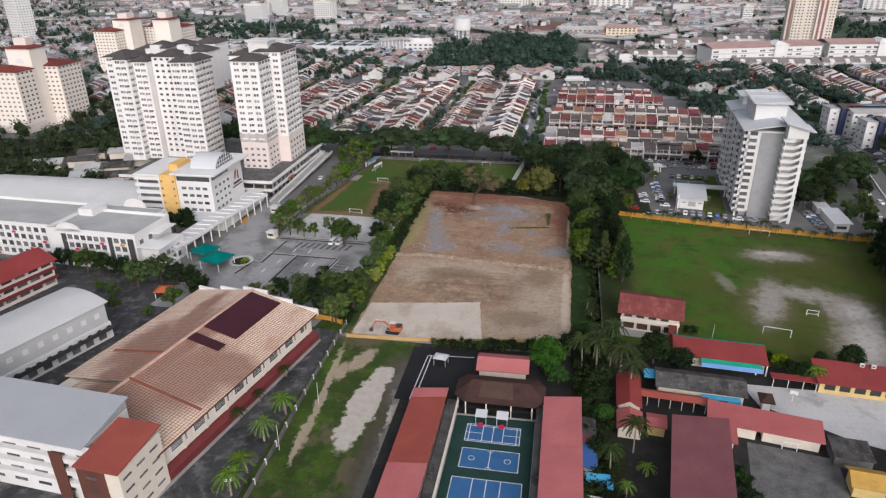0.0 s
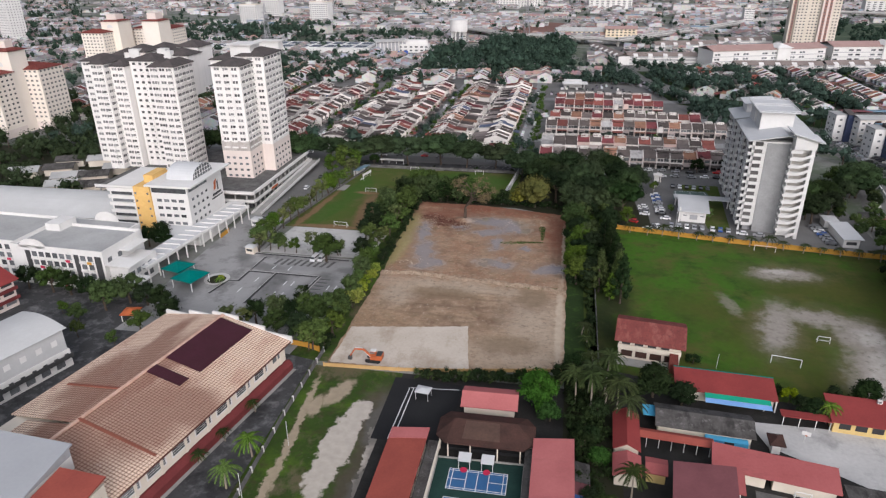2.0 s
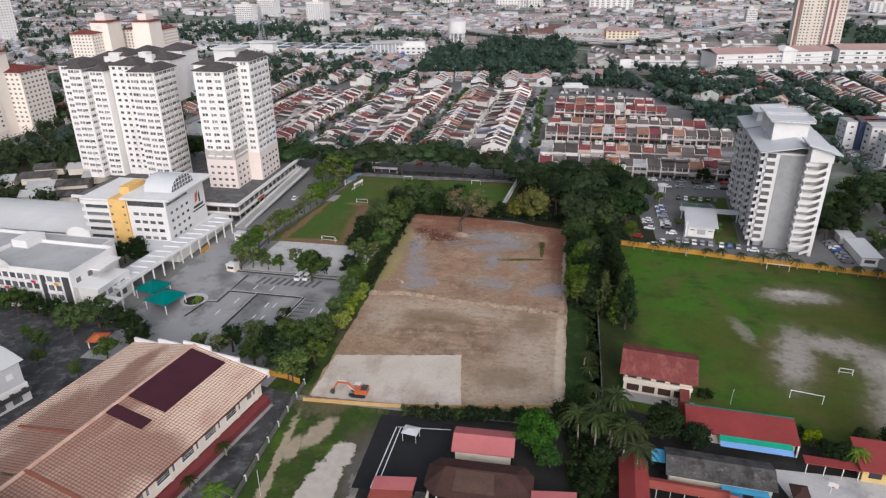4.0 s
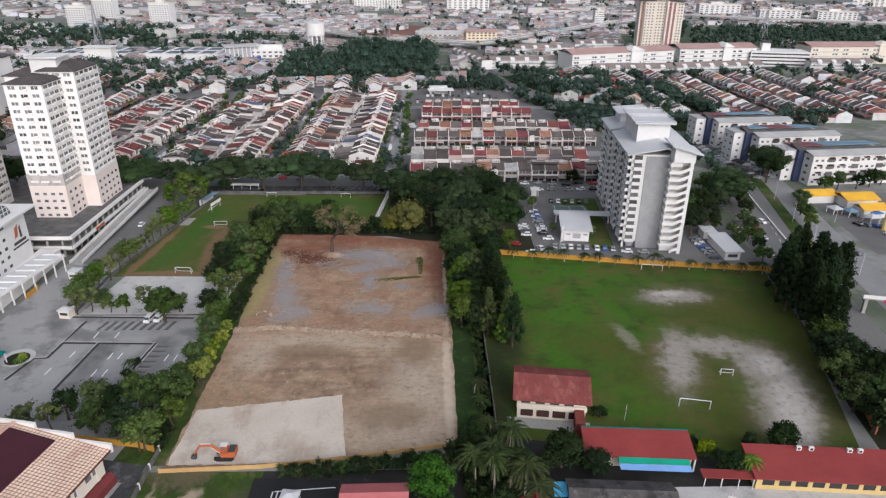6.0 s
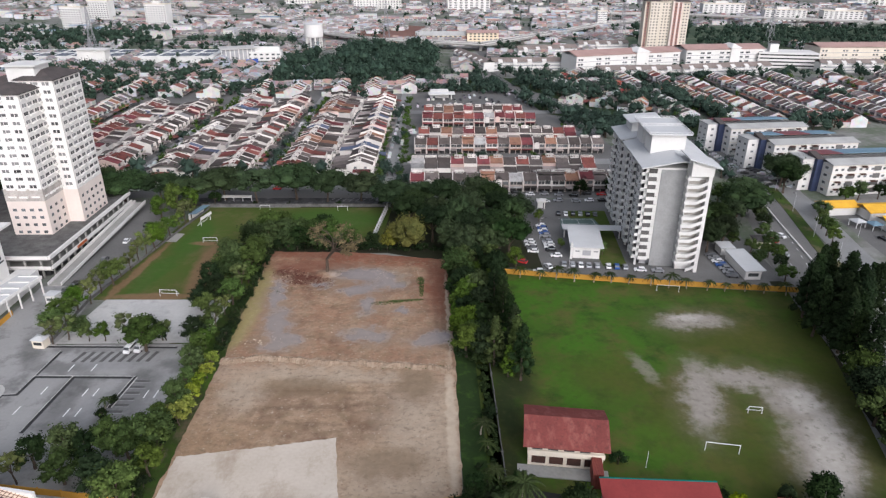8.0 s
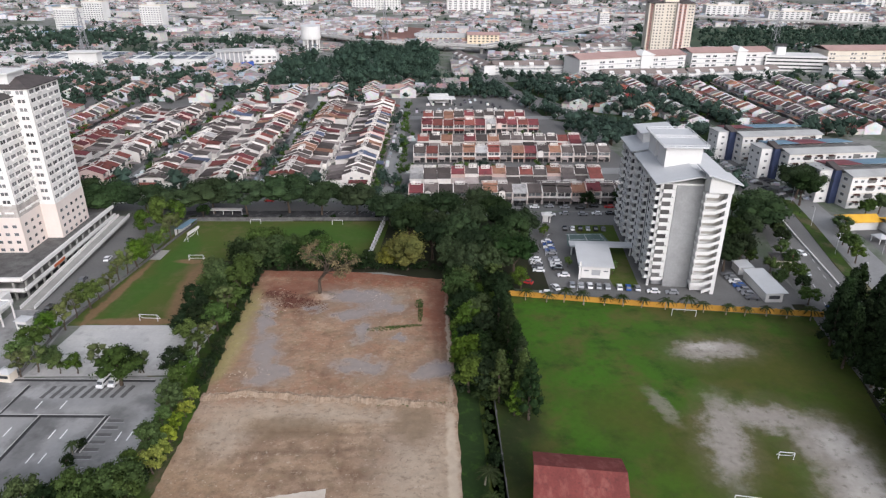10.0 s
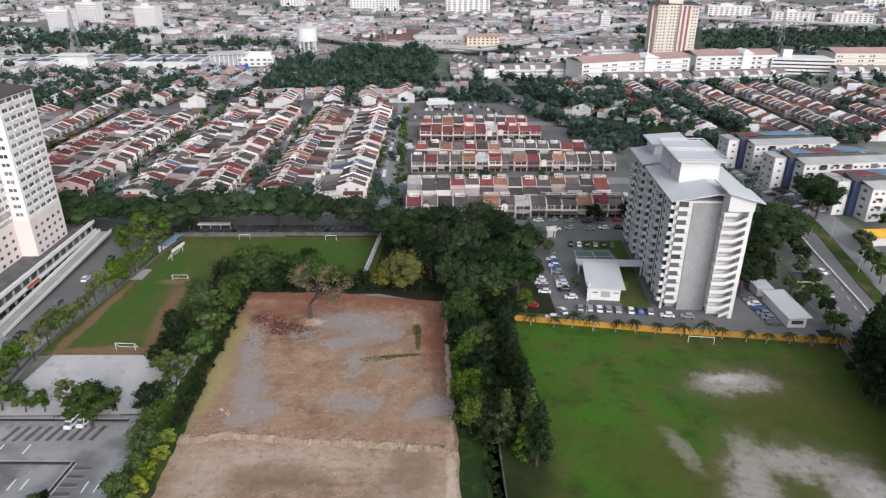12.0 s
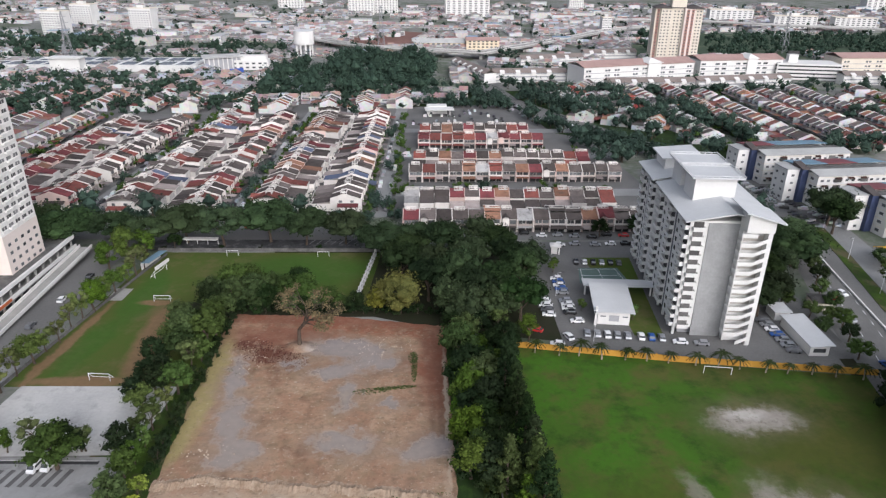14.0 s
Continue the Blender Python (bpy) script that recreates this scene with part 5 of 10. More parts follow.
# ---- the apartment block beside the playing field ----
def field_apartments():
    t = thing("apartment_block", "white thirteen-storey apartment block with open stair and balconies", "apartment block", (72.7, 275.8, 0), -4.6)
    FH, F = 2.8, 13
    top = FH * F
    part("wall", Mesh().box(0.8, 22, 0, 32, 2.6, top), M["hostel_white"], t)
    part("wall", Mesh().box(3, 20, 32, 36, 0, top), M["grey_paint"], t, "grey recessed link")
    part("wall", Mesh().box(0.4, 22, 36, 54, 2.6, top), M["hostel_white"], t)
    part("ground_floor", Mesh().box(2.5, 21, 1.5, 53, 0, 2.6), M["grey_paint"], t)
    part("end_wall", Mesh().box(5.6, 14.0, -0.25, 0, 0, top - 0.6), M["stained"], t, "tall grey rain-stained end wall")
    # monopitch roofs with deep eaves
    r = Mesh()
    r.prism([(-1.4, -2.0), (12, -2.0), (12, 33), (-1.4, 33)], [top, top + 2.6, top + 2.6, top], [top + 0.35, top + 3.0, top + 3.0, top + 0.35])
    r.prism([(12, -2.0), (24, -2.0), (24, 33), (12, 33)], [top + 2.6, top + 0.6, top + 0.6, top + 2.6], [top + 3.0, top + 0.95, top + 0.95, top + 3.0])
    part("roof", r, M["roof_light"], t)
    r = Mesh()
    r.prism([(-1.8, 35), (11, 35), (11, 56), (-1.8, 56)], [top, top + 2.2, top + 2.2, top], [top + 0.35, top + 2.6, top + 2.6, top + 0.35])
    r.prism([(11, 35), (24, 35), (24, 56), (11, 56)], [top + 2.2, top + 0.4, top + 0.4, top + 2.2], [top + 2.6, top + 0.75, top + 0.75, top + 2.6])
    part("roof", r, M["roof_light"], t)
    for y0, y1, zt in ((12.5, 22, 44.8), (26, 35, 44.8)):
        part("lift_house", Mesh().box(4.2, 16, y0, y1, top, zt), M["hostel_white"], t)
        part("lift_roof", Mesh().box(2.8, 17.6, y0 - 1.6, y1 + 1.4, zt, zt + 0.35), M["roof_light"], t)
        rail = Mesh()
        for a, b in (((2.8, y0 - 1.6), (17.6, y0 - 1.6)), ((17.6, y0 - 1.6), (17.6, y1 + 1.4)), ((17.6, y1 + 1.4), (2.8, y1 + 1.4)), ((2.8, y1 + 1.4), (2.8, y0 - 1.6))):
            rail.strip([a, b], 0.14, zt + 0.35, zt + 0.5)
            rail.strip([a, b], 0.14, zt + 0.95, zt + 1.1)
            for k in range(9):
                p = Vector(a).lerp(Vector(b), k / 8)
                rail.box(p.x - 0.07, p.x + 0.07, p.y - 0.07, p.y + 0.07, zt + 0.35, zt + 1.1)
        part("railing", rail, M["steel"], t)
    part("upper_hall", Mesh().box(4, 14, 44, 55, top, top + 5.5), M["hostel_white"], t)
    part("upper_roof", Mesh().prism([(2.5, 42.5), (15.5, 42.5), (15.5, 56.5), (2.5, 56.5)], [top + 5, top + 6.2, top + 6.2, top + 5], [top + 5.4, top + 6.6, top + 6.6, top + 5.4]), M["roof_light"], t)
    # escape stair: landings, parapets and flights in front of a light shaft
    part("stair_shaft", Mesh().box(14.4, 20.6, -2.2, 0, 0, top + 1), M["hostel_white"], t)
    part("stair_pier", Mesh().box(20.0, 21.2, -4.9, -2.2, 0, top + 1).box(14.2, 14.6, -2.4, -2.2, 0, top), M["hostel_white"], t)
    part("stair_head", Mesh().prism([(14.0, -5.2), (21.4, -5.2), (21.4, 0), (14.0, 0)], top - 1.2, [top + 4.2, top + 2.4, top + 2.4, top + 4.2]), M["hostel_white"], t)
    part("stair_roof", Mesh().prism([(12.6, -6.4), (23.6, -6.4), (23.6, 6), (12.6, 6)], [top + 4.6, top + 1.6, top + 1.6, top + 4.6], [top + 5.0, top + 2.0, top + 2.0, top + 5.0]), M["roof_light"], t)
    landing = Mesh().box(13.2, 17.2, -4.9, -2.2, 0, 0.2).box(13.2, 17.2, -5.0, -4.85, 0.2, 1.25).box(13.1, 13.25, -4.9, -2.2, 0.2, 1.25).data("landing", M["hostel_white"])
    flight = Mesh().prism([(17.2, -4.95), (20.0, -4.95), (20.0, -4.75), (17.2, -4.75)], [0.1, 1.5, 1.5, 0.1], [1.25, 2.65, 2.65, 1.25]).data("flight", M["hostel_white"])
    # darker panels put the shade between the stair flights into colour
    back = Mesh().box(14.5, 20.0, -2.24, -2.2, 0.9, 2.5).data("opening", M["dark_warm"])
    for k in range(1, F):
        for d, n in ((landing, "landing"), (flight, "flight"), (back, "opening")):
            place(d, n, t, 0, 0, k * FH - (FH if n == "flight" else 0))
    zs = [2.9 + FH * k for k in range(F - 1)]
    wide = ledge(4.6, 1.5, 1.1, 0.12, "hostel_white")
    for z in zs:
        for v in (2.4, 16.4, 29.4, 38.6, 51.6):
            out = place(wide, "balcony", t, 0.8 if v < 35 else 0.4, v, z, -90)
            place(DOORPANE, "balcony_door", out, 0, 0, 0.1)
        for v in (6.6, 9.8, 20.6, 24.4, 43.0, 47.4):
            place(HOSTEL_WIN, "window", t, 0.4 if v < 35 else 0.0, v, z + 0.9, -90)
    # window bays stand a little proud, beside slate grey strips
    for v0, v1 in ((5.0, 11.6), (19.0, 26.4), (41.2, 44.6), (45.8, 49.0)):
        part("window_bay", Mesh().box(0.4 if v0 < 35 else 0.0, 0.8 if v0 < 35 else 0.4, v0, v1, 2.6, top - 0.4), M["hostel_white"], t)
    for v0, v1 in ((11.7, 13.4), (44.6, 45.8)):
        part("grey_strip", Mesh().box(0.55 if v0 < 35 else 0.15, 0.8 if v0 < 35 else 0.4, v0, v1, 2.6, top - 0.4), M["strip_grey"], t, "slate grey vertical strip")
    side = ledge(3.4, 1.3, 1.1, 0.12, "hostel_white")
    small = ledge(2.4, 1.1, 1.0, 0.12, "hostel_white")
    for z in zs:
        out = place(side, "balcony", t, 2.9, 0, z, 0)
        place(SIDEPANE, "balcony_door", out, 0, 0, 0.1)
        place(small, "balcony", t, 22, 3.0, z, 90)
    cols = Mesh().box(-0.35, 0.35, -0.35, 0.35, 0, 2.7).data("column", M["hostel_white"])
    for v in (0.5, 6, 12, 18, 24, 31, 37, 43, 49, 53.4):
        place(cols, "column", t, 0.8, v, 0)
    strip = Mesh().box(-0.25, 0.25, -0.3, 0, 0, top - 2.6).data("pilaster", M["hostel_white"])
    for v in (0.0, 4.7, 14.0, 18.8, 26.8, 31.7, 36.3, 41.0, 49.3, 53.7):
        place(strip, "pilaster", t, 0.8 if v < 35 else 0.4, v, 2.6, -90)
    # raised marks down the end wall, too worn to read
    rm = random.Random(9)
    for k in range(15):
        for x in (11.6, 12.7):
            if rm.random() < 0.75:
                part("wall_mark", Mesh().box(x, x + rm.uniform(0.5, 0.9), -0.35, -0.25, 8 + 1.7 * k, 8 + 1.7 * k + rm.uniform(0.3, 1.1)), M["stained"], t)
    # the low hall and covered link at its foot
    h = thing("guard_hall", "small white single-storey hall with a pale metal roof", "building", (51.5, 281.5, 0), -7)
    part("wall", Mesh().box(0.8, 10.4, 0.6, 15, 0, 4.6), M["white"], h)
    part("roof", Mesh().prism([(-0.6, -0.8), (11.6, -0.8), (11.6, 17), (-0.6, 17)], [4.7, 4.7, 5.6, 5.6], [5.0, 5.0, 5.9, 5.9]), M["roof_light"], h)
    part("window", Mesh().box(4.2, 7.2, 0.52, 0.6, 1.2, 3.2), M["grey_paint"], h)
    part("window", Mesh().box(1.6, 3.2, 0.52, 0.6, 2.6, 3.0).box(8.2, 9.8, 0.52, 0.6, 2.6, 3.0), M["glass"], h)
    part("column", Mesh().box(-0.2, 0.5, -0.4, 0.3, 0, 6.4), M["white"], h)
    w = thing("covered_walkway", "flat white roof over the walk to the flats", "walkway", (52, 300.5, 0), -4)
    part("roof", Mesh().box(0, 24, 0, 5, 3.4, 3.8), M["roof_light"], w)
    part("column", Mesh().box(0.5, 1, 0.5, 1, 0, 3.4).box(22, 22.5, 0.5, 1, 0, 3.4).box(11, 11.5, 0.5, 1, 0, 3.4), M["white"], w)
    s = thing("parking_shed", "long low white shed with a pale roof", "shed", (107.6, 263, 0), -1)
    part("wall", Mesh().box(0.5, 6, 0.5, 17.5, 0, 3.2), M["white"], s)
    part("roof", Mesh().prism([(0, -0.3), (7, -0.3), (7, 18), (0, 18)], [3.2, 3.6, 3.6, 3.2], [3.5, 3.9, 3.9, 3.5]), M["roof_light"], s)
    part("window", Mesh().box(1.5, 5, 0.4, 0.5, 1.2, 2.4), M["glass"], s)
    s2 = thing("parking_shed", "small white shed with a pale flat roof", "shed", (107.5, 283, 0), -1)
    part("wall", Mesh().box(0.4, 5, 0.4, 6, 0, 2.8), M["white"], s2)
    part("roof", Mesh().box(0, 5.6, 0, 6.6, 2.8, 3.1), M["roof_light"], s2)
    g = thing("gate_house", "small white pillared gatehouse", "gatehouse", (47.2, 333, 0), -4)
    part("wall", Mesh().box(0.6, 2.4, 0.6, 2.4, 0, 3), M["white"], g)
    part("roof", Mesh().box(-0.4, 3.6, -0.4, 3.4, 3, 3.5).hip(0, 3.2, 0, 3, 3.5, 4.4), M["white"], g)
    for x in (0, 2.8):
        part("column", Mesh().box(x, x + 0.4, 0, 0.4, 0, 3), M["white"], g)


M["dark_warm"] = mat("shaded_stair_wall", (0.42, 0.4, 0.36), (0.3, 0.28, 0.25), 0.8, 0.4, 2)
# flat panes whose dark colour holds the balcony shade
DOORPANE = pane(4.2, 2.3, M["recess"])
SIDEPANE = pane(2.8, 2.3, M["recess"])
HOSTEL_WIN = pane(1.3, 1.2)
field_apartments()


# ---- four-storey flats across the carriageway ----
def slab_flats(x, y, turn, length, blue):
    t = thing("flats_block", "white four-storey flats with navy stair tower and patched sheet roof", "apartment block", (x, y, 0), turn, "white flats across the road")
    part("wall", Mesh().box(0, length, 0, 11, 0, 14.6), M["white"], t)
    part("wall", Mesh().box(-9, -3.2, 9, 19, 0, 15.2), M["white"], t)
    part("stair_tower", Mesh().box(-3.2, 0, 7, 14, 0, 15.6), M["navy"], t, "navy blue stair tower")
    part("wall", Mesh().box(-3, length - 4, 14, 23, 0, 14.6), M["white"], t)
    part("roof", Mesh().prism([(-0.6, -0.8), (length + 0.6, -0.8), (length + 0.6, 6), (-0.6, 6)], [14.6, 14.6, 15.8, 15.8], [14.9, 14.9, 16.1, 16.1]), M["roof_grey"], t, "grey weathered roof slope")
    cols = ["roof_maroon", "blue_roof", "blue_roof"] if blue else ["blue_roof", "roof_maroon", "blue_roof"]
    for k in range(3):
        a = -2 + k * (length - 2) / 3
        part("roof", Mesh().prism([(a, 12.5), (a + (length - 2) / 3 - 0.1, 12.5), (a + (length - 2) / 3 - 0.1, 24), (a, 24)], [16.2, 16.2, 14.8, 14.8], [16.5, 16.5, 15.1, 15.1]), M[cols[k]], t)
    part("roof", Mesh().box(-9.4, -2.8, 8.6, 19.4, 15.2, 15.5), M["roof_grey"], t)
    part("ridge_wall", Mesh().box(-0.4, length, 6, 12.4, 14.6, 15.4), M["concrete_old"], t)
    zs = [1.4 + 3.5 * k for k in range(4)]
    row(t, WIN, "window", (0, 0), (length, 0), [2 + 3.0 * k for k in range(int(length / 3.0))], zs)
    row(t, WIN_W, "window", (0, 11), (0, 0), [3, 7], zs)
    row(t, WIN, "window", (-9, 19), (-9, 9), [2.5, 7.5], zs)
    row(t, WIN, "window", (-9, 9), (-3.2, 9), [3], zs)
    aw = Mesh().prism([(-1.4, -1.3), (1.4, -1.3), (1.4, 0), (-1.4, 0)], [1.5, 1.5, 2.0, 2.0], [1.6, 1.6, 2.1, 2.1]).data("awning", M["roof_brown"])
    rr = random.Random(int(length * 10))
    for z in zs:
        for k in range(int(length / 6)):
            if rr.random() < 0.6:
                place(aw, "awning", t, 3.5 + 6 * k, 0, z)
    for k in range(4):
        part("floor_band", Mesh().box(-0.05, length, -0.12, 0, 3.5 * k + 3.3, 3.5 * k + 3.5).box(-0.12, 0, 0, 11, 3.5 * k + 3.3, 3.5 * k + 3.5), M["cream"], t)
    # flat dark pane: grille and the shade of the balcony behind it
    grille = pane(3.6, 2.2, M["recess"], 0.1)
    for z in zs:
        for x in (9.5, 22.5, 35.5):
            place(grille, "balcony_grille", t, x, 0, z - 0.4)
    part("stair_cap", Mesh().prism([(-3.4, 6.6), (0.2, 6.6), (0.2, 14.4), (-3.4, 14.4)], 15.6, [15.8, 15.8, 17.6, 17.6]), M["roof_dark"], t)


M["blue_roof"] = mat("faded_blue_roof", (0.2, 0.3, 0.38), (0.14, 0.22, 0.28), 0.6, 0.2, 1.5)
slab_flats(166, 416, 6, 45, True)
slab_flats(174, 383, 6, 46, False)
slab_flats(184, 348, 6, 48, True)


# ---- the school in front of the plot ----
sheet("school_yard", [(19, 60), (130, 60), (108, 158), (40, 163), (19, 170)], 0.0, M["yard_dark"], "damp concrete school yard, shade between blocks in its colour", "pavement")
sheet("assembly_court", [(49.5, 152), (66, 152), (104, 149.5), (104, 122), (70, 133), (63.5, 137), (52, 143.5)], 0.04, M["concrete_pale"], "pale concrete assembly court", "pavement")
sheet("futsal_court", [(46, 129), (64, 126), (61, 96), (41, 96)], 0.04, M["concrete_old"], "grey asphalt games court", "pavement")
sheet("court_apron", [(-36, 60), (10, 60), (10, 158), (-36, 158)], 0.012, M["yard_dark"], "stained concrete around the school blocks, their shade in its colour", "pavement")
sheet("black_yard", [(-37.6, 131.5), (-19.5, 131.5), (-19.5, 155), (-37.6, 156)], 0.04, M["asphalt_dark"], "fresh black asphalt yard", "pavement")
sheet("sports_court", [(-21, 85), (-1.6, 85), (-1.8, 128.4), (-21, 128)], 0.05, M["court_green"], "dark green coated sports court", "court")


def ball_court(y0, y1, x0, x1, extra):
    t = thing("court_marking", "blue painted games court with white lines", "court", (0, 0, 0.07), 0, "blue games courts")
    part("surface", Mesh().face((x0, y0, 0), (x1, y0, 0), (x1, y1, 0), (x0, y1, 0)), M["court_blue"], t)
    ln = lambda a, b: part("line", Mesh().strip([a, b], 0.16, 0.02), M["line"], t)
    ln((x0, y0), (x1, y0)), ln((x0, y1), (x1, y1)), ln((x0, y0), (x0, y1)), ln((x1, y0), (x1, y1))
    xm, ym = (x0 + x1) / 2, (y0 + y1) / 2
    ln((xm, y0), (xm, y1))
    if extra == "badminton":
        ln((xm - 2.4, y0), (xm - 2.4, y1)), ln((xm + 2.4, y0), (xm + 2.4, y1))
        ln((x0, ym), (xm - 2.4, ym)), ln((xm + 2.4, ym), (x1, ym))
        ln((x0, y0 + 0.5), (x1, y0 + 0.5)), ln((x0, y1 - 0.5), (x1, y1 - 0.5))
        ln((x0 + 0.8, y0), (x0 + 0.8, y1)), ln((x1 - 0.8, y0), (x1 - 0.8, y1))
    elif extra == "takraw":
        for cx, cy in ((xm, y0), (xm, y1), (xm - 4, ym), (xm + 4, ym)):
            arc = [(cx + 0.7 * math.cos(a * math.pi / 6), min(max(cy + 0.7 * math.sin(a * math.pi / 6), y0), y1)) for a in range(13)]
            part("line", Mesh().strip(arc, 0.12, 0.02), M["line"], t)
    else:
        ln((xm - 3, y0), (xm - 3, y1)), ln((xm + 3, y0), (xm + 3, y1))


ball_court(119.0, 125.0, -17.7, -5.1, "badminton")
ball_court(110.4, 116.6, -17.7, -4.8, "takraw")
ball_court(98.5, 107.3, -18.6, -3.6, "volleyball")
for a, b in (((-21, 85), (-21, 128)), ((-1.7, 85), (-1.8, 128.4)), ((-21, 128), (-1.8, 128.4))):
    solid("court_edge", Mesh().strip([a, b], 0.35, 0.05, 0.35), M["concrete"], "low concrete kerb round the court", "kerb", "structure")
for a, b in (((-33.6, 132), (-32.8, 152)), ((-32.4, 132), (-31.8, 152)), ((-32.5, 152), (-20, 153))):
    solid("yard_line", Mesh().strip([a, b], 0.22, 0.06), M["line"], "white painted line on the black yard", "marking", "structure")


def block(name, label, category, x, y, turn, w, d, h, wall, roof, kind="gable", rise=1.6, along="y", over=0.8, rows=()):
    """A low school block: wall, roof, and windows on the long sides seen."""
    t = thing(name, label, category, (x, y, 0), turn)
    part("wall", Mesh().box(over, w - over, over, d - over, 0, h), M[wall], t)
    if kind == "gable":
        part("roof", Mesh().gable(0, w, 0, d, h + 0.2, h + rise, along), M[roof], t)
        for q in (over + 0.02, (d if along == "y" else w) - over - 0.02):
            if along == "y":
                tri = Mesh().face((over, q, h), (w - over, q, h), (w / 2, q, h + rise - 0.3))
            else:
                tri = Mesh().face((q, over, h), (q, d - over, h), (q, d / 2, h + rise - 0.3))
            part("gable_wall", tri, M[wall], t)
    elif kind == "hip":
        part("roof", Mesh().hip(0, w, 0, d, h + 0.2, h + rise), M[roof], t)
    elif kind == "lean_x":
        part("roof", Mesh().prism([(0, 0), (w, 0), (w, d), (0, d)], [h, h + rise, h + rise, h], [h + 0.25, h + rise + 0.25, h + rise + 0.25, h + 0.25]), M[roof], t)
    else:
        part("roof", Mesh().prism([(0, 0), (w, 0), (w, d), (0, d)], [h, h, h + rise, h + rise], [h + 0.25, h + 0.25, h + rise + 0.25, h + rise + 0.25]), M[roof], t)
    for a, b, offs, zs, data in rows:
        row(t, data, "window", a, b, offs, zs)
    return t


W1 = pane(2.2, 1.2)
# classroom wings round the sports court
t = block("classroom_wing", "long classroom wing with a faded red sheet roof", "school", -32.2, 60, 0, 8.8, 71.5, 3.6, "cream", "roof_rust", "lean_x", 1.0, rows=[((8, 2), (8, 70), [2 + 5 * k for k in range(13)], [1.2], W1)])
part("roof_patch", Mesh().prism([(0, 68), (8.8, 68), (8.8, 71.6), (0, 71.6)], [3.9, 4.9, 4.9, 3.9], [4.0, 5.0, 5.0, 4.0]), M["roof_rose"], t, "pinker newer roof sheets")
part("roof_patch", Mesh().prism([(0, -0.1), (8.8, -0.1), (8.8, 45), (0, 45)], [3.9, 4.9, 4.9, 3.9], [4.0, 5.0, 5.0, 4.0]), M["roof_rose"], t, "pinker newer roof sheets")
part("gallery", Mesh().box(8.8, 11.4, 0, 70, 2.6, 2.8), M["roof_old"], t, "grimy gallery roof strip")
part("gallery_fascia", Mesh().box(11.2, 11.6, 0, 70, 2.3, 3.2), M["cream"], t)
t = block("classroom_wing", "long classroom wing with a faded pink-red roof", "school", -0.2, 60, 0, 8.8, 72, 4.6, "cream", "roof_rose", "lean_x", 1.0)
part("gallery", Mesh().box(-1.6, 0, 0, 71, 2.8, 3.0), M["roof_old"], t, "grimy gallery roof strip")
t = block("canteen", "small block with a faded pink-red pitched roof", "school", -18, 141.6, 1, 13.6, 8.2, 3.8, "cream", "roof_rose", "gable", 1.8, "x")
# open octagonal hall
t = thing("open_hall", "open-sided hall with a dark brown stained sheet roof", "hall", (-10.8, 133.8, 0))
oct_out = [(-8.6, -5.6), (8.6, -5.6), (11, -3.2), (11, 2.6), (9, 5.2), (-9, 5.2), (-11, 2.6), (-11, -3.2)]
rf = Mesh()
top = [(-7, 0.4, 6.4), (7, 0.4, 6.4)]
o3 = [(x, y, 4.3) for x, y in oct_out]
rf.face(o3[0], o3[1], top[1], top[0]).face(o3[1], o3[2], top[1]).face(o3[2], o3[3], top[1]).face(o3[3], o3[4], top[1])
rf.face(o3[4], o3[5], top[0], top[1]).face(o3[5], o3[6], top[0]).face(o3[6], o3[7], top[0]).face(o3[7], o3[0], top[0])
part("roof", rf, M["roof_brown"], t)
part("fascia", Mesh().prism(oct_out, 3.9, 4.28), M["roof_brown"], t)
post = Mesh().box(-0.13, 0.13, -0.13, 0.13, 0, 3.9).data("column", M["cream"])
for x, y in oct_out:
    place(post, "column", t, x * 0.93, y * 0.93, 0)
place(post, "column", t, -3, -5.2, 0), place(post, "column", t, 3, -5.2, 0)
part("roof_patch", Mesh().face((-5, -4.4, 4.78), (3.4, -4.4, 4.78), (3.0, 0.0, 6.3), (-4.6, 0.0, 6.3)), M["roof_rusty"], t, "rust-brown newer roof sheets")
part("stage", Mesh().box(-9, 9, -3, 5, 0, 0.8), M["asphalt_dark"], t)
for x in (-3.6, 1.4):
    c = thing("market_canopy", "small white canopy in front of the open hall", "canopy", (-11 + x, 124.9 + 1.2, 0), 0, "white canopies by the hall")
    part("roof", Mesh().prism([(-1.4, -1.2), (1.4, -1.2), (1.4, 1.2), (-1.4, 1.2)], [2.3, 2.3, 2.8, 2.8], [2.4, 2.4, 2.9, 2.9]), M["roof_light"], c)
    for dx in (-1.2, 1.2):
        part("post", Mesh().tube((dx, -1.1, 0), (dx, -1.1, 2.3), 0.06), M["steel"], c)
    s = thing("red_seat", "round red plastic table", "table", (-11 + x, 124.2, 0), 0, "red tables by the hall")
    part("top", Mesh().tube((0, 0, 0.7), (0, 0, 0.78), 0.8, k=12), M["red_panel"], s)
    part("leg", Mesh().tube((0, 0, 0.05), (0, 0, 0.7), 0.12), M["steel"], s)
s = thing("market_canopy", "white square canopy on the black yard", "canopy", (-28.5, 148.5, 0), -8)
part("roof", Mesh().hip(-1.9, 1.9, -1.5, 1.5, 2.5, 3.0, thick=0.15), M["roof_light"], s)
for a in (-1, 1):
    for b in (-1, 1):
        part("post", Mesh().tube((a * 1.6, b * 1.3, 0), (a * 1.6, b * 1.3, 2.4), 0.06), M["steel"], s)
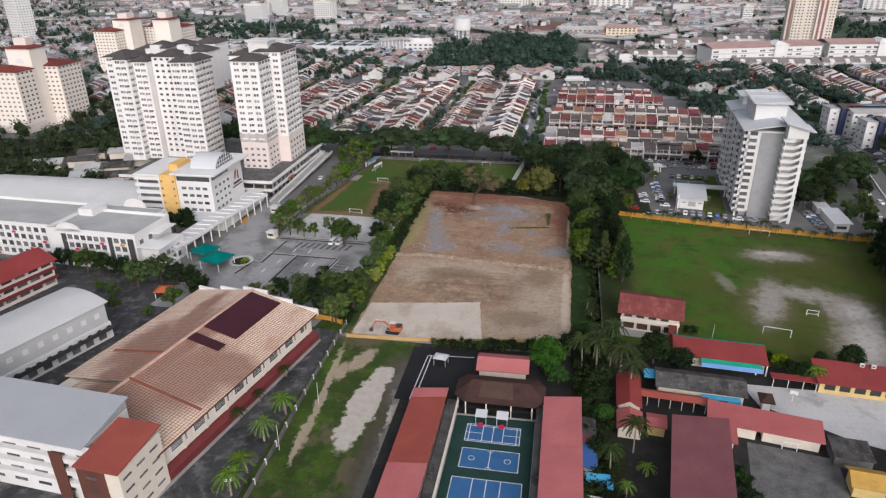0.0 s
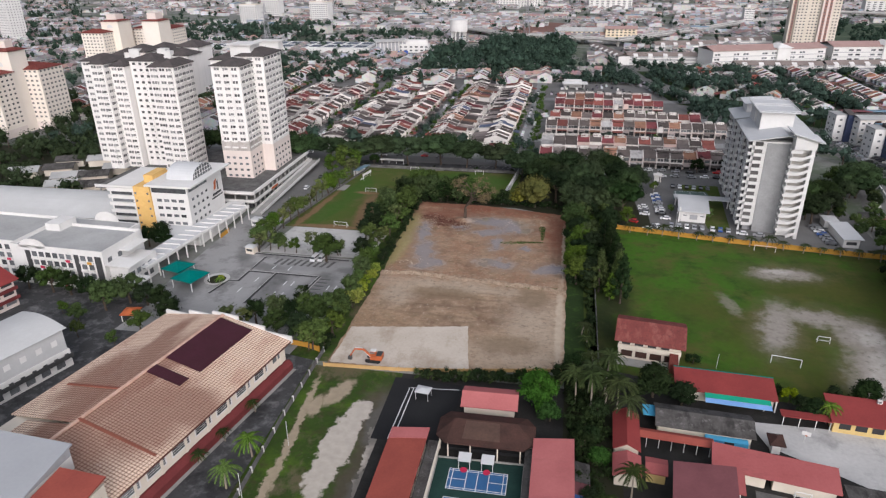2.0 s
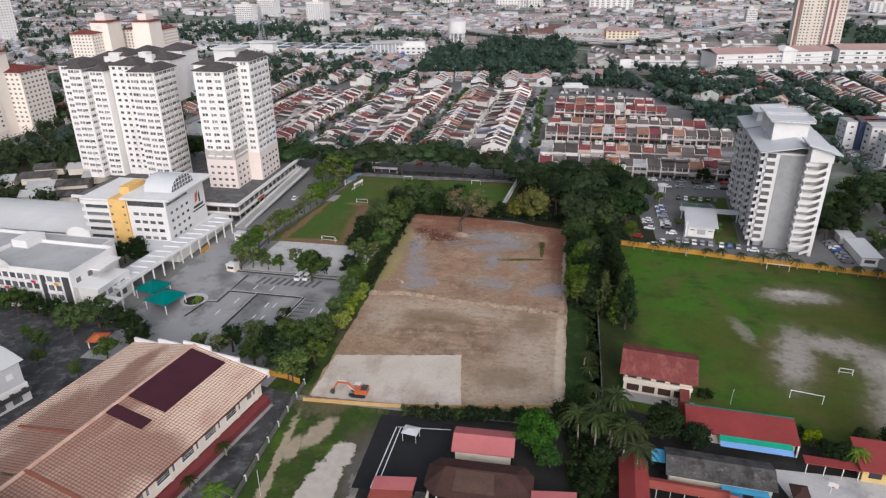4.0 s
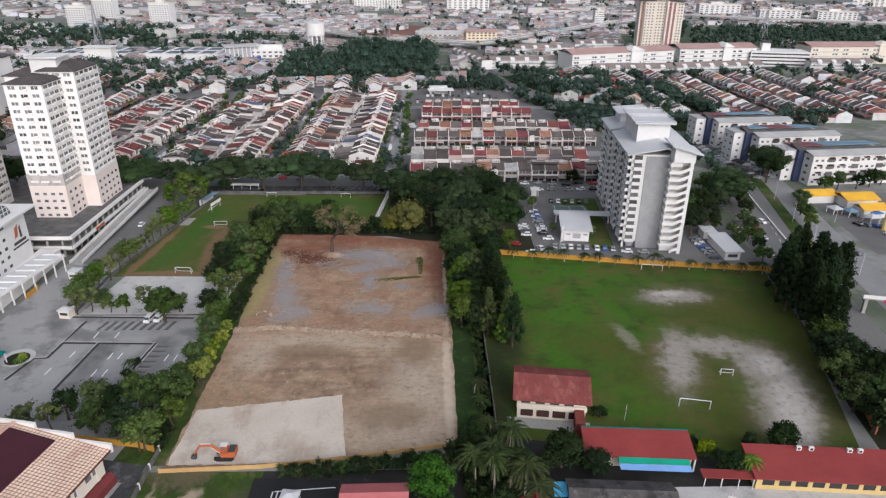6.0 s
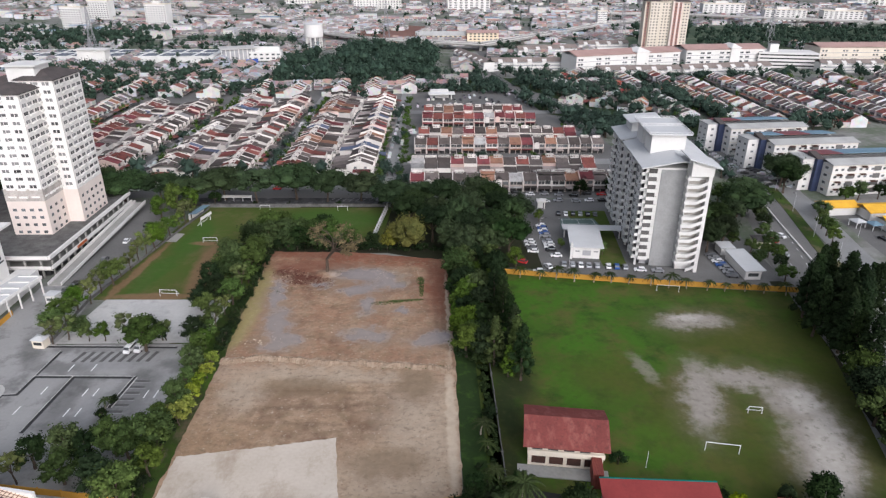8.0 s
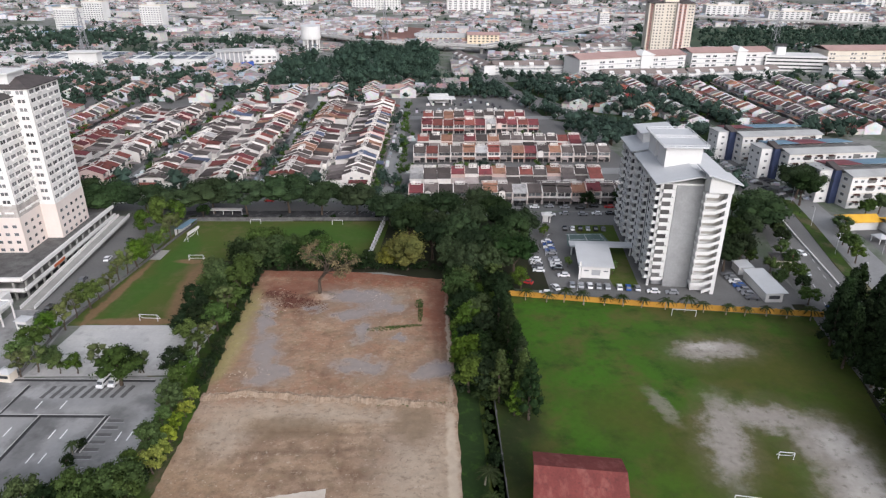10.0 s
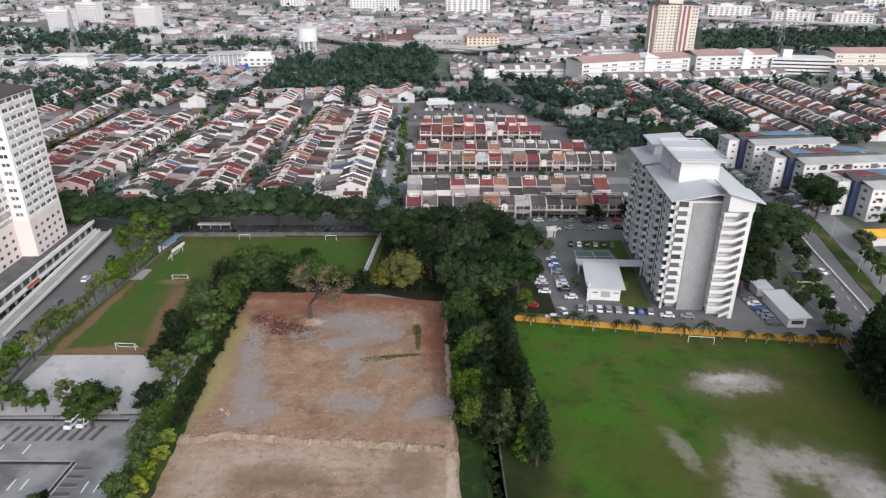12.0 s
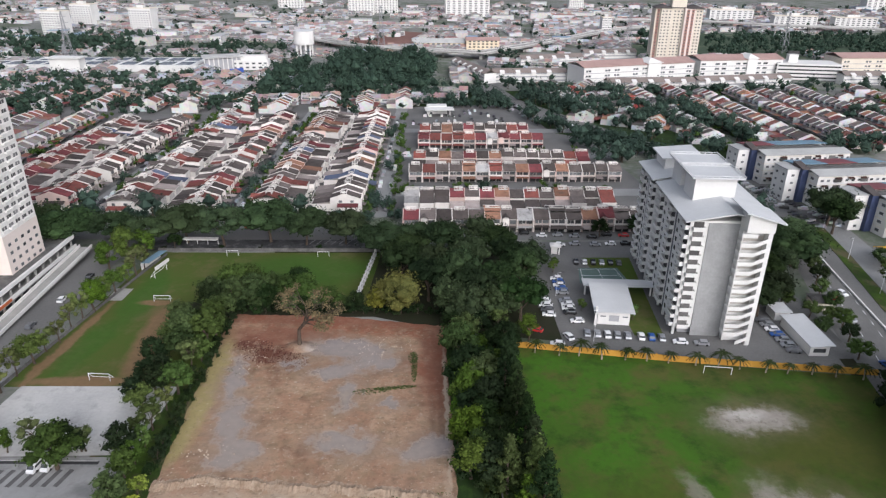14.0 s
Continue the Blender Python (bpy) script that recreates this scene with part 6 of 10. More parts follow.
# lean-tos beyond the right wing
for y0, y1, m, lab in ((118.5, 122, "roof_maroon", "dark red lean-to roof"), (111, 118.4, "court_roof", "blue sheet lean-to roof"), (122.1, 128, "roof_old", "mossy grey lean-to roof")):
    t = thing("lean_to", lab, "shed", (8.8, y0, 0))
    part("roof", Mesh().prism([(0, 0), (3.2, 0), (3.2, y1 - y0), (0, y1 - y0)], [3.2, 2.6, 2.6, 3.2], [3.35, 2.75, 2.75, 3.35]), M[m], t)
    part("wall", Mesh().box(0.3, 2.9, 0.2, y1 - y0 - 0.2, 0, 2.5), M["cream"], t)
t = thing("blue_tent", "sky-blue arched tent frame beside a wing", "tent", (9.5, 98, 0))
part("band", Mesh().box(0, 5, 10.6, 12, 0, 3.0), M["sky_blue"], t)
part("band", Mesh().box(4.2, 5.4, 0, 10.6, 0, 3.0), M["sky_blue"], t)
part("awning", Mesh().prism([(0, 0), (4.2, 0), (4.2, 6), (0, 6)], [2.4, 2.2, 2.2, 2.4], [2.6, 2.4, 2.4, 2.6]), M["roof_light"], t)

# right-hand school
block("field_house", "two-storey cream block with a dark red hipped tile roof", "school", 19.4, 174.3, -8, 18.5, 14.4, 5.8, "cream", "roof_weathered", "gable", 3.0, "x", 1.2)
t = thing("field_gallery", "cream gallery front with dark openings", "gallery", (19.4, 174.3, 0), -8)
part("parapet", Mesh().box(1.0, 17.5, 0.6, 1.1, 3.4, 4.5), M["cream"], t)
for k in range(4):
    part("opening", Mesh().box(2 + 3.4 * k, 4.2 + 3.4 * k, 1.05, 1.19, 4.5, 6.0), M["dark"], t)
    part("opening", Mesh().box(2 + 3.8 * k, 5.0 + 3.8 * k, 1.05, 1.19, 0.8, 2.6), M["roof_brown"], t)
part("apron", Mesh().box(-1, 18.5, -2.5, 0.9, 0, 0.25), M["concrete"], t)
part("porch", Mesh().box(14.6, 16.8, -4.5, 0.6, 0, 4.0), M["tile_red"], t)
t = block("classroom_block", "long classroom block with a plain red metal roof", "school", 33.4, 158.2, -4, 23.8, 8.0, 3.0, "cream", "roof_red", "lean", 1.3)
part("edge_strip", Mesh().box(0, 23.8, 7.9, 8.2, 4.3, 4.65), M["green_blue"], t, "green eaves strip")
part("awning", Mesh().prism([(7, -1.6), (22, -1.6), (22, -0.1), (7, -0.1)], [2.9, 2.9, 3.2, 3.2], [3.0, 3.0, 3.3, 3.3]), M["awning_green"], t, "green awning strip")
part("awning", Mesh().prism([(7, -3.1), (22, -3.1), (22, -1.65), (7, -1.65)], [2.5, 2.5, 2.8, 2.8], [2.6, 2.6, 2.9, 2.9]), M["awning_blue"], t, "pale blue awning strip")
for x in (21.0, 23.4):
    part("column", Mesh().box(x - 0.15, x + 0.15, -0.1, 0.2, 0, 3.2), M["white"], t)
t = thing("link_roof", "low dark red link roof on posts", "walkway", (56.6, 151.6, 0), -4)
part("roof", Mesh().box(0, 11, 0, 2.6, 2.8, 3.0), M["roof_red"], t)
for x in (0.5, 4, 7.5, 10.5):
    part("post", Mesh().box(x, x + 0.15, 0.2, 0.35, 0, 2.8), M["white"], t)
t = block("classroom_block", "long classroom block, red metal roof, yellow wall", "school", 67, 150.6, -5, 36, 9.4, 3.2, "yellow_wall", "roof_red", "lean", 1.3)
for k in range(10):
    part("opening", Mesh().box(2 + 3.4 * k, 4.4 + 3.4 * k, 0.7, 0.79, 1.2, 2.7), M["dark"], t)
for x in (12.4, 15, 23, 25.2):
    v = thing("roof_vent", "small white vent box on the red roof edge", "vent", (67 + x, 158.6 - 0.087 * x, 4.6), -5, "vents on the red roof")
    part("box", Mesh().box(-0.5, 0.5, 0, 0.6, 0, 0.9), M["white"], v)
    part("opening", Mesh().box(-0.3, 0.3, -0.03, 0, 0.2, 0.7), M["dark"], v)
t = block("store_block", "long low block with a mossy grey ridged roof", "school", 27.0, 142.8, -4, 21.6, 8.6, 3.2, "cream", "roof_old", "gable", 1.9, "x")
part("awning", Mesh().box(-2.6, 0.2, 4.0, 8, 2.8, 3.0), M["sky_blue"], t, "sky-blue flat roof at the end")
part("wall", Mesh().box(11, 20, -0.9, 0.7, 0, 2.4), M["sky_blue"], t, "sky-blue shopfront")
part("opening", Mesh().box(15, 17, -1.0, -0.9, 0.4, 2.2), M["dark"], t)
block("porch_roof", "small brown hipped porch on posts", "porch", 51.2, 140.6, -4, 3.4, 4.2, 2.8, "white", "roof_brown", "hip", 0.9)
t = thing("covered_walkway", "rust-red walkway roof on slim posts", "walkway", (21.6, 139.0, 0), -5)
part("roof", Mesh().gable(0, 17.5, 0, 3.2, 2.9, 3.5, "x", 0.15), M["roof_rust"], t)
for k in range(7):
    part("post", Mesh().box(0.5 + 2.7 * k, 0.65 + 2.7 * k, 0.3, 0.45, 0, 2.8), M["white"], t)
block("gable_block", "small block with a dark red gabled roof", "school", 17.0, 133.4, -3, 6, 13, 3.2, "cream", "roof_red", "gable", 1.8, "y", 0.5)
block("gable_block", "small block with a faded red gabled roof", "school", 16.6, 125.5, -3, 6, 7, 2.8, "cream", "roof_pink", "gable", 1.4, "y", 0.5)
block("gable_block", "low red-roofed yellow annex", "school", 23.4, 127.6, -6, 4.6, 5, 2.6, "yellow_wall", "roof_pink", "gable", 0.9, "x", 0.4)
t = block("classroom_block", "L-shaped walkway roof of faded red sheets", "school", 37.2, 131.0, -10, 11.5, 7.2, 3.0, "cream", "roof_pink", "lean", 1.0)
block("classroom_block", "long faded red sheet roof over a gallery", "school", 48.4, 129.2, -10, 13.2, 7.0, 3.0, "cream", "roof_pink", "lean", 1.0)
block("classroom_block", "tall block with a plain maroon roof", "school", 23.6, 92, -8, 11.8, 36, 6.4, "cream", "roof_maroon", "lean_x", 1.6)
block("annex", "small red-roofed white annex", "school", 38.4, 124.4, -8, 4.2, 5.6, 3.0, "white", "roof_pink", "lean", 0.5)
block("yellow_pavilion", "small pavilion with an ochre sheet roof", "pavilion", 62.2, 114.4, -6, 7.5, 6.4, 3.0, "yellow_wall", "yellow_old", "gable", 1.8, "x")
block("gable_block", "block with a faded red roof at the yard edge", "school", 74, 104, -8, 12, 22, 4, "cream", "roof_pink", "lean_x", 1.4)
t = thing("rubble_roof", "derelict dark flat roof with clutter", "shed", (62, 123.5, 0), -6)
part("wall", Mesh().box(0.3, 7.7, 0.3, 6.7, 0, 2.8), M["concrete_old"], t)
part("roof", Mesh().box(0, 8, 0, 7, 2.8, 3.1), M["roof_old"], t)


hoop = thing("basketball_hoop", "white basketball hoop on a cranked post", "hoop", (60.4, 146.4, 0), -20)
part("post", Mesh().tube((0, 0, 0), (0, 0, 3.4), 0.09, 0.08, 8), M["white"], hoop)
part("arm", Mesh().tube((0, 0, 3.3), (0, -1.3, 3.5), 0.07, 0.06, 6), M["white"], hoop)
part("backboard", Mesh().box(-0.9, 0.9, -1.38, -1.3, 2.9, 4.0), M["white"], hoop)
part("rim", Mesh().tube((0, -1.62, 3.05), (0, -1.62, 3.09), 0.23, 0.23, 10), M["orange"], hoop)


# ---- goals, fences, walls ----
def goal(x, y, turn, w=7.3, h=2.4, d=1.8, small=False):
    t = thing("goal", "white steel football goal frame", "goal", (x, y, 0.02), turn, "football goals")
    r = 0.07 if small else 0.085
    for s in (-1, 1):
        part("post", Mesh().tube((s * w / 2, 0, 0), (s * w / 2, 0, h), r), M["line"], t)
        if d:
            part("stay", Mesh().tube((s * w / 2, 0, h), (s * w / 2, d, 0), r * 0.8), M["line"], t)
    part("crossbar", Mesh().tube((-w / 2, 0, h), (w / 2, 0, h), r), M["line"], t)
    if d:
        part("ground_bar", Mesh().tube((-w / 2, d, 0.08), (w / 2, d, 0.08), r * 0.8), M["line"], t)


goal(65.1, 178.3, -11, 7.3, 2.4, 0)
goal(78.8, 191.8, -8, 3.2, 1.9, 1.2)
goal(78.6, 255.2, -8, 7.2, 2.2, 0)
goal(-85.4, 254.5, -5, 5.6, 2.2, 1.6)
goal(-84.8, 297.9, 0, 5.2, 2.0, 1.4)
goal(-71.6, 333, 0, 4.2, 2.0, 0)
goal(-37.8, 331.6, 0, 4.2, 2.0, 0)
goal(-92.5, 318, 78, 7.3, 2.4, 1.8)
goal(54.6, 127.6, -8, 3.0, 2.0, 1.0)
p = thing("pole", "thin white flag pole on the field edge", "pole", (46.5, 173.8, 0), 0)
part("shaft", Mesh().tube((0, 0, 0), (0.1, 0, 4.6), 0.04), M["line"], p)
p = thing("pole", "slim pale pole standing in the rough grass", "pole", (-55.4, 126, 0), 0)
part("shaft", Mesh().tube((0, 0, 0), (0.1, 0, 7.0), 0.05), M["line"], p)
p = thing("pole", "slim pale pole standing in the rough grass", "pole", (-58.6, 109, 0), 0)
part("shaft", Mesh().tube((0, 0, 0), (0.1, 0, 7.0), 0.05), M["line"], p)

# white picket screen at the pitch end
f = thing("screen_fence", "tall white post-and-slat fence at the pitch end", "fence", (0, 0, 0))
pt = Mesh().box(-0.12, 0.12, -0.12, 0.12, 0, 4.2).data("post", M["line"])
for k in range(15):
    q = k / 14
    place(pt, "post", f, -22.7 + 4.4 * q, 290.8 + 41 * q, 0)
slat = Mesh().prism([(-0.05, 0), (0.05, 0), (0.36, 2.9), (0.26, 2.9)], 0, 1.2).data("slat", M["line"])
for k in range(14):
    q = k / 14
    for z in (0.6, 2.4):
        place(slat, "slat", f, -22.7 + 4.4 * q, 290.9 + 41 * q, z)


def wall_line(name, pts, h, thick, material, label, piece=4.6, cap=None):
    """A boundary wall of equal panels between piers."""
    t = thing(name, label, "wall", (0, 0, 0), 0, "", "structure")
    for a, b in zip(pts, pts[1:]):
        a, b = Vector(a), Vector(b)
        n = max(1, round((b - a).length / piece))
        d = (b - a) / n
        turn = math.degrees(math.atan2(d.y, d.x))
        panel = Mesh().box(0.12, d.length - 0.12, -thick / 2, thick / 2, 0, h).data("panel", material)
        pier = Mesh().box(-0.2, 0.2, -thick, thick, 0, h + 0.15).data("pier", cap or material)
        for k in range(n):
            p = a + d * k
            place(panel, "panel", t, p.x, p.y, 0, turn)
            place(pier, "pier", t, p.x, p.y, 0, turn)
    return t


wall_line("boundary_wall", [(18.6, 270.6), (69.2, 261.2), (122, 253.8)], 1.9, 0.16, M["yellow"], "ochre yellow boundary wall along the playing field", 5.0)
wall_line("site_hoarding", [(-58.2, 157.8), (-37.5, 158.8), (-20, 161), (6, 165.4)], 1.1, 0.14, M["hoard"], "low yellow hoarding along the building plot", 5.0)
wall_line("boundary_wall", [(-60.6, 164.5), (-60.6, 136), (-59.8, 110), (-59.2, 80)], 1.5, 0.2, M["concrete_old"], "weathered white wall beside the hall road", 6.0, M["white"])
wall_line("boundary_wall", [(-62, 164.5), (-66, 166), (-92, 170)], 1.6, 0.2, M["yellow"], "ochre wall behind the tiled hall", 5.0)
wall_line("boundary_wall", [(-109, 226), (-109.6, 252), (-99, 318), (-96, 334)], 0.9, 0.2, M["concrete_old"], "low wall along the pitch", 9.0)
wall_line("boundary_wall", [(-100, 337), (-17, 336)], 1.4, 0.2, M["concrete_old"], "dark wall between pitch and road", 8.0)
wall_line("boundary_wall", [(104, 168), (112, 195)], 2.0, 0.2, M["orange_wall"], "weathered orange wall at the field corner", 3.0)
wall_line("boundary_wall", [(15.5, 171), (15.8, 216)], 1.0, 0.22, M["concrete_old"], "low weathered concrete wall along the grass strip", 7.5)

# ridge of rubble across the plot
rr = random.Random(5)
ridge = Mesh()
pts = [(-58, 216.2), (-52, 217.4), (-46, 218), (-38, 217), (-30, 216), (-20, 215.4), (-8, 214.2), (0, 212.6), (6.4, 211)]
N = 260
prof = [(-2.2, -0.05), (-0.8, 0.25), (0.0, 0.5), (0.7, 0.2), (1.6, -0.05)]
grid = []
for i in range(N + 1):
    s = i / N * (len(pts) - 1)
    k = min(int(s), len(pts) - 2)
    a, b = Vector(pts[k]), Vector(pts[k + 1])
    c = a.lerp(b, s - k)
    ht = max(0.12, 0.55 + 0.75 * noise.noise((c.x * 0.35, 3.1, 0)) + 0.5 * rr.random() - (0.2 if c.x > -36 else 0))
    wd = 0.8 + 0.6 * noise.noise((c.x * 0.4, 9.1, 0)) + 0.3 * rr.random()
    off = 1.1 * noise.noise((c.x * 0.25, 1.7, 0)) + rr.uniform(-0.25, 0.25)
    grid.append([(c.x, c.y + off + y * wd, 0.03 + z * ht) for y, z in prof])
for i in range(N):
    for j in range(4):
        ridge.face(grid[i][j], grid[i + 1][j], grid[i + 1][j + 1], grid[i][j + 1])
solid("earth_ridge", ridge, M["ridge"], "low pale ridge of spoil across the plot", "earth bank", "stuff")


M["rubble"] = mat("broken_rubble", (0.46, 0.39, 0.31), (0.3, 0.23, 0.17), 0.95, 0.5, 2, islands=0.35)


def stones(name, label, areas, material, seed):
    r = random.Random(seed)
    m = Mesh()
    for x, y, rx, ry, n, s in areas:
        for _ in range(n):
            a, q = r.random() * 6.283, math.sqrt(r.random())
            px, py, k = x + rx * q * math.cos(a), y + ry * q * math.sin(a), s * (0.5 + r.random())
            i = len(m.v)
            m.v += [(px - k, py - k * 0.7, 0), (px + k * 0.8, py - k, 0), (px + k, py + k * 0.8, 0), (px - k * 0.7, py + k, 0), (px + k * 0.1, py, k * 1.1 + 0.05)]
            m.f += [(i, i + 1, i + 4), (i + 1, i + 2, i + 4), (i + 2, i + 3, i + 4), (i + 3, i, i + 4)]
    solid(name, m, material, label, "rubble", "stuff")


stones("rubble", "scattered pale rubble and debris on the plot", [(-47, 217.5, 11, 1.2, 160, 0.17), (-10, 214, 15, 1.2, 70, 0.14), (-50, 266, 6, 10, 60, 0.15), (-24, 262, 16, 12, 70, 0.11), (-28, 230, 28, 14, 70, 0.1), (-12, 270, 9, 6, 60, 0.15), (-25, 190, 28, 22, 30, 0.1), (-48, 226, 6, 3, 24, 0.16)], M["rubble"], 3)
stones("branch_litter", "heap of dark red-brown uprooted litter", [(-43, 266, 8, 4, 320, 0.15), (-49, 271, 6, 3, 160, 0.14), (-36, 263, 4, 3, 80, 0.12)], M["litter"], 4)
grass = Mesh()
r = random.Random(8)
for x, y, rx, ry, n in ((-8, 250.2, 5.5, 0.8, 420), (-14, 249, 5, 1.4, 260), (-3.2, 260, 0.8, 7.5, 420), (-3.6, 264, 1.4, 3, 200), (-1, 212.6, 6, 0.5, 90), (-50, 258, 4, 4, 40), (-8, 213, 6, 0.5, 40)):
    for _ in range(n):
        a, q = r.random() * 6.283, math.sqrt(r.random())
        px, py = x + rx * q * math.cos(a), y + ry * q * math.sin(a) + 0.12 * rx * q * math.cos(a)
        b = r.random() * 3.14
        dx, dy, h = 0.26 * math.cos(b), 0.26 * math.sin(b), 0.06 + 0.14 * r.random()
        grass.face((px - dx, py - dy, 0.02), (px + dx, py + dy, 0.02), (px + dx * 0.6 + 0.1, py + dy * 0.6, h), (px - dx * 0.6 + 0.1, py - dy * 0.6, h))
solid("weeds", grass, M["leaf_light"], "ragged green weeds growing in the clay", "weeds", "stuff")


# ---- excavator on the plot ----
def excavator(x, y, turn):
    t = thing("excavator", "orange tracked excavator with its arm stretched low", "excavator", (x, y, 0.07), turn)
    for s in (-1, 1):
        tr = Mesh().prism([(-2.1, s * 1.1 - 0.28), (2.1, s * 1.1 - 0.28), (2.1, s * 1.1 + 0.28), (-2.1, s * 1.1 + 0.28)], [0.25, 0.25, 0.25, 0.25], 0.9)
        tr.prism([(-1.7, s * 1.1 - 0.28), (1.7, s * 1.1 - 0.28), (1.7, s * 1.1 + 0.28), (-1.7, s * 1.1 + 0.28)], 0, 0.25)
        part("track", tr, M["rubber"], t)
    part("body", Mesh().box(-0.6, 2.4, -1.3, 1.3, 1.0, 2.1).box(1.2, 2.6, -1.25, 1.25, 1.1, 2.4), M["orange"], t)
    part("engine_cover", Mesh().box(1.0, 2.5, -1.2, 1.2, 2.4, 2.5), M["steel_dark"], t)
    cab = part("cab", Mesh().prism([(-1.0, 0.2), (0.5, 0.2), (0.5, 1.3), (-1.0, 1.3)], 1.1, [2.5, 2.9, 2.9, 2.5]), M["orange"], t)
    part("cab_window", Mesh().box(-1.04, 0.3, 0.14, 0.2, 1.8, 2.5).box(-1.06, -1.0, 0.3, 1.2, 1.6, 2.4), M["glass"], cab)
    part("cab_roof", Mesh().box(-1.0, 0.6, 0.1, 1.4, 2.85, 2.95), M["white"], cab)
    part("boom", Mesh().tube((-0.6, -0.3, 1.6), (-2.6, -0.3, 3.6), 0.34, 0.3).tube((-2.6, -0.3, 3.6), (-5.2, -0.3, 3.5), 0.3, 0.22), M["orange"], t)
    arm = part("arm", Mesh().tube((-5.0, -0.3, 3.7), (-6.6, -0.3, 1.2), 0.22, 0.17), M["orange"], t)
    part("cylinder", Mesh().tube((-0.9, -0.3, 1.3), (-2.6, -0.3, 2.9), 0.1).tube((-2.8, -0.3, 4.0), (-5.0, -0.3, 4.0), 0.1), M["steel"], t)
    part("bucket", Mesh().prism([(-7.2, -0.8), (-6.2, -0.8), (-6.2, 0.2), (-7.2, 0.2)], [0.25, 0.1, 0.1, 0.25], [0.9, 1.3, 1.3, 0.9]), M["steel_dark"], arm)


excavator(-45.4, 162.4, 0)


# ---- car park markings ----
lines = thing("bay_marking", "faded white bay lines on the asphalt", "marking", (0, 0, 0.03), 0, "", "structure")
bay = Mesh().box(-0.1, 0.1, -2.4, 2.4, 0, 0.01).data("bay_line", M["line_faded"])
arrow = Mesh().box(-0.16, 0.16, -1.6, 1.6, 0, 0.01).data("arrow_line", M["line"])
for k in range(14):
    place(bay, "bay_line", lines, -106 + 2.5 * k, 219.6, 0, -12)
for k in range(7):
    place(bay, "bay_line", lines, -75.6 - 0.4 * k, 207 - 2.5 * k, 0, 88)
for x, y in ((-88.2, 203), (-85.5, 203), (-89, 195), (-86.2, 195), (-72.5, 202), (-70, 202), (-101.5, 196), (-99, 204), (-91, 214), (-97, 214)):
    place(arrow, "arrow_line", lines, x, y, 0, -3)
# darker strips laid across the parking bays
stripe = Mesh().box(-0.55, 0.55, -2.6, 2.6, 0, 0.006).data("dark_stripe", M["asphalt_stripe"])
for k in range(6):
    place(stripe, "dark_stripe", lines, -76.2 - 0.4 * k, 207.6 - 2.5 * k, -0.015, 88)
for k in range(9):
    place(stripe, "dark_stripe", lines, -97.4 + 2.5 * k, 219.2, -0.015, -14)
kerb = thing("drain_channel", "dark drain channels with kerbs across the car park", "drain", (0, 0, 0.02), 0, "", "structure")
for pts in (((-103.6, 222), (-104.5, 209.9), (-77.8, 209.2)), ((-94.3, 209.4), (-95.8, 187.5)), ((-104.5, 209.9), (-105, 202.2), (-108.6, 202), (-110.6, 192)), ((-110, 224.6), (-72, 223.6))):
    part("channel", Mesh().strip(pts, 1.0, 0.02), M["dark"], kerb)
    part("kerb", Mesh().strip([(x - 0.45, y + 0.55) for x, y in pts], 0.16, 0, 0.12), M["concrete_pale"], kerb)
med = thing("planted_median", "planted concrete median between the bays", "median", (-78.7, 203, 0), -6, "", "structure")
part("kerb", Mesh().box(-0.65, -0.4, -6.4, 6.2, 0, 0.25).box(0.4, 0.65, -6.4, 6.2, 0, 0.25), M["concrete_pale"], med)
part("soil", Mesh().box(-0.4, 0.4, -6.4, 6.2, 0, 0.16), M["dark"], med)
isl = thing("traffic_island", "kerbed island with bare soil and a pale apron", "island", (-113, 202.4, 0), 20, "", "structure")
part("kerb", Mesh().tube((0, 0, 0), (0, 0, 0.18), 4.4, 4.4, 18), M["concrete_pale"], isl)
part("soil", Mesh().tube((0, -0.6, 0.17), (0, -0.6, 0.24), 3.2, 3.0, 16), M["shade_ground"], isl)
for k in range(9):
    place(bay, "bay_line", lines, -44 + 2.9 * k, 345.5, 0, -24)
dash = Mesh().box(-0.08, 0.08, -1.4, 1.4, 0, 0.012).data("lane_dash", M["line"])
marks = thing("lane_marking", "white lane dashes on the carriageway", "marking", (0, 0, 0.07), 0, "", "structure")
for pts in (((133, 262), (147, 320), (156, 372)), ((127, 262), (140, 312))):
    for a, b in zip(pts, pts[1:]):
        a, b = Vector(a), Vector(b)
        n = int((b - a).length / 6)
        tr = math.degrees(math.atan2(b.y - a.y, b.x - a.x)) - 90
        for k in range(n):
            p = a.lerp(b, k / n)
            place(dash, "lane_dash", marks, p.x, p.y, 0, tr)
solid("central_barrier", Mesh().strip([(133, 245), (139.5, 278), (146, 318), (151, 345)], 0.5, 0.05, 0.6), M["white"], "low white central barrier of the carriageway", "barrier", "structure")
solid("verge", Mesh().strip([(142, 250), (149, 290), (158, 330), (164, 362)], 5, 0.06, 0.2), M["verge"], "planted strip between carriageway and service road", "verge", "structure")
solid("tennis_court", Mesh().face((53, 309, 0.05), (70.5, 309, 0.05), (69, 321, 0.05), (55, 321, 0.05)), M["court_green2"], "fenced green tennis court", "court", "structure")
for a, b in (((54.5, 310), (69, 310)), ((54.5, 320), (68, 320)), ((54.5, 310), (55.5, 320)), ((69, 310), (68, 320)), ((61.8, 310), (61.8, 320)), ((54.8, 315), (68.6, 315))):
    solid("court_line", Mesh().strip([a, b], 0.16, 0.08), M["line"], "white tennis court line", "marking", "structure")


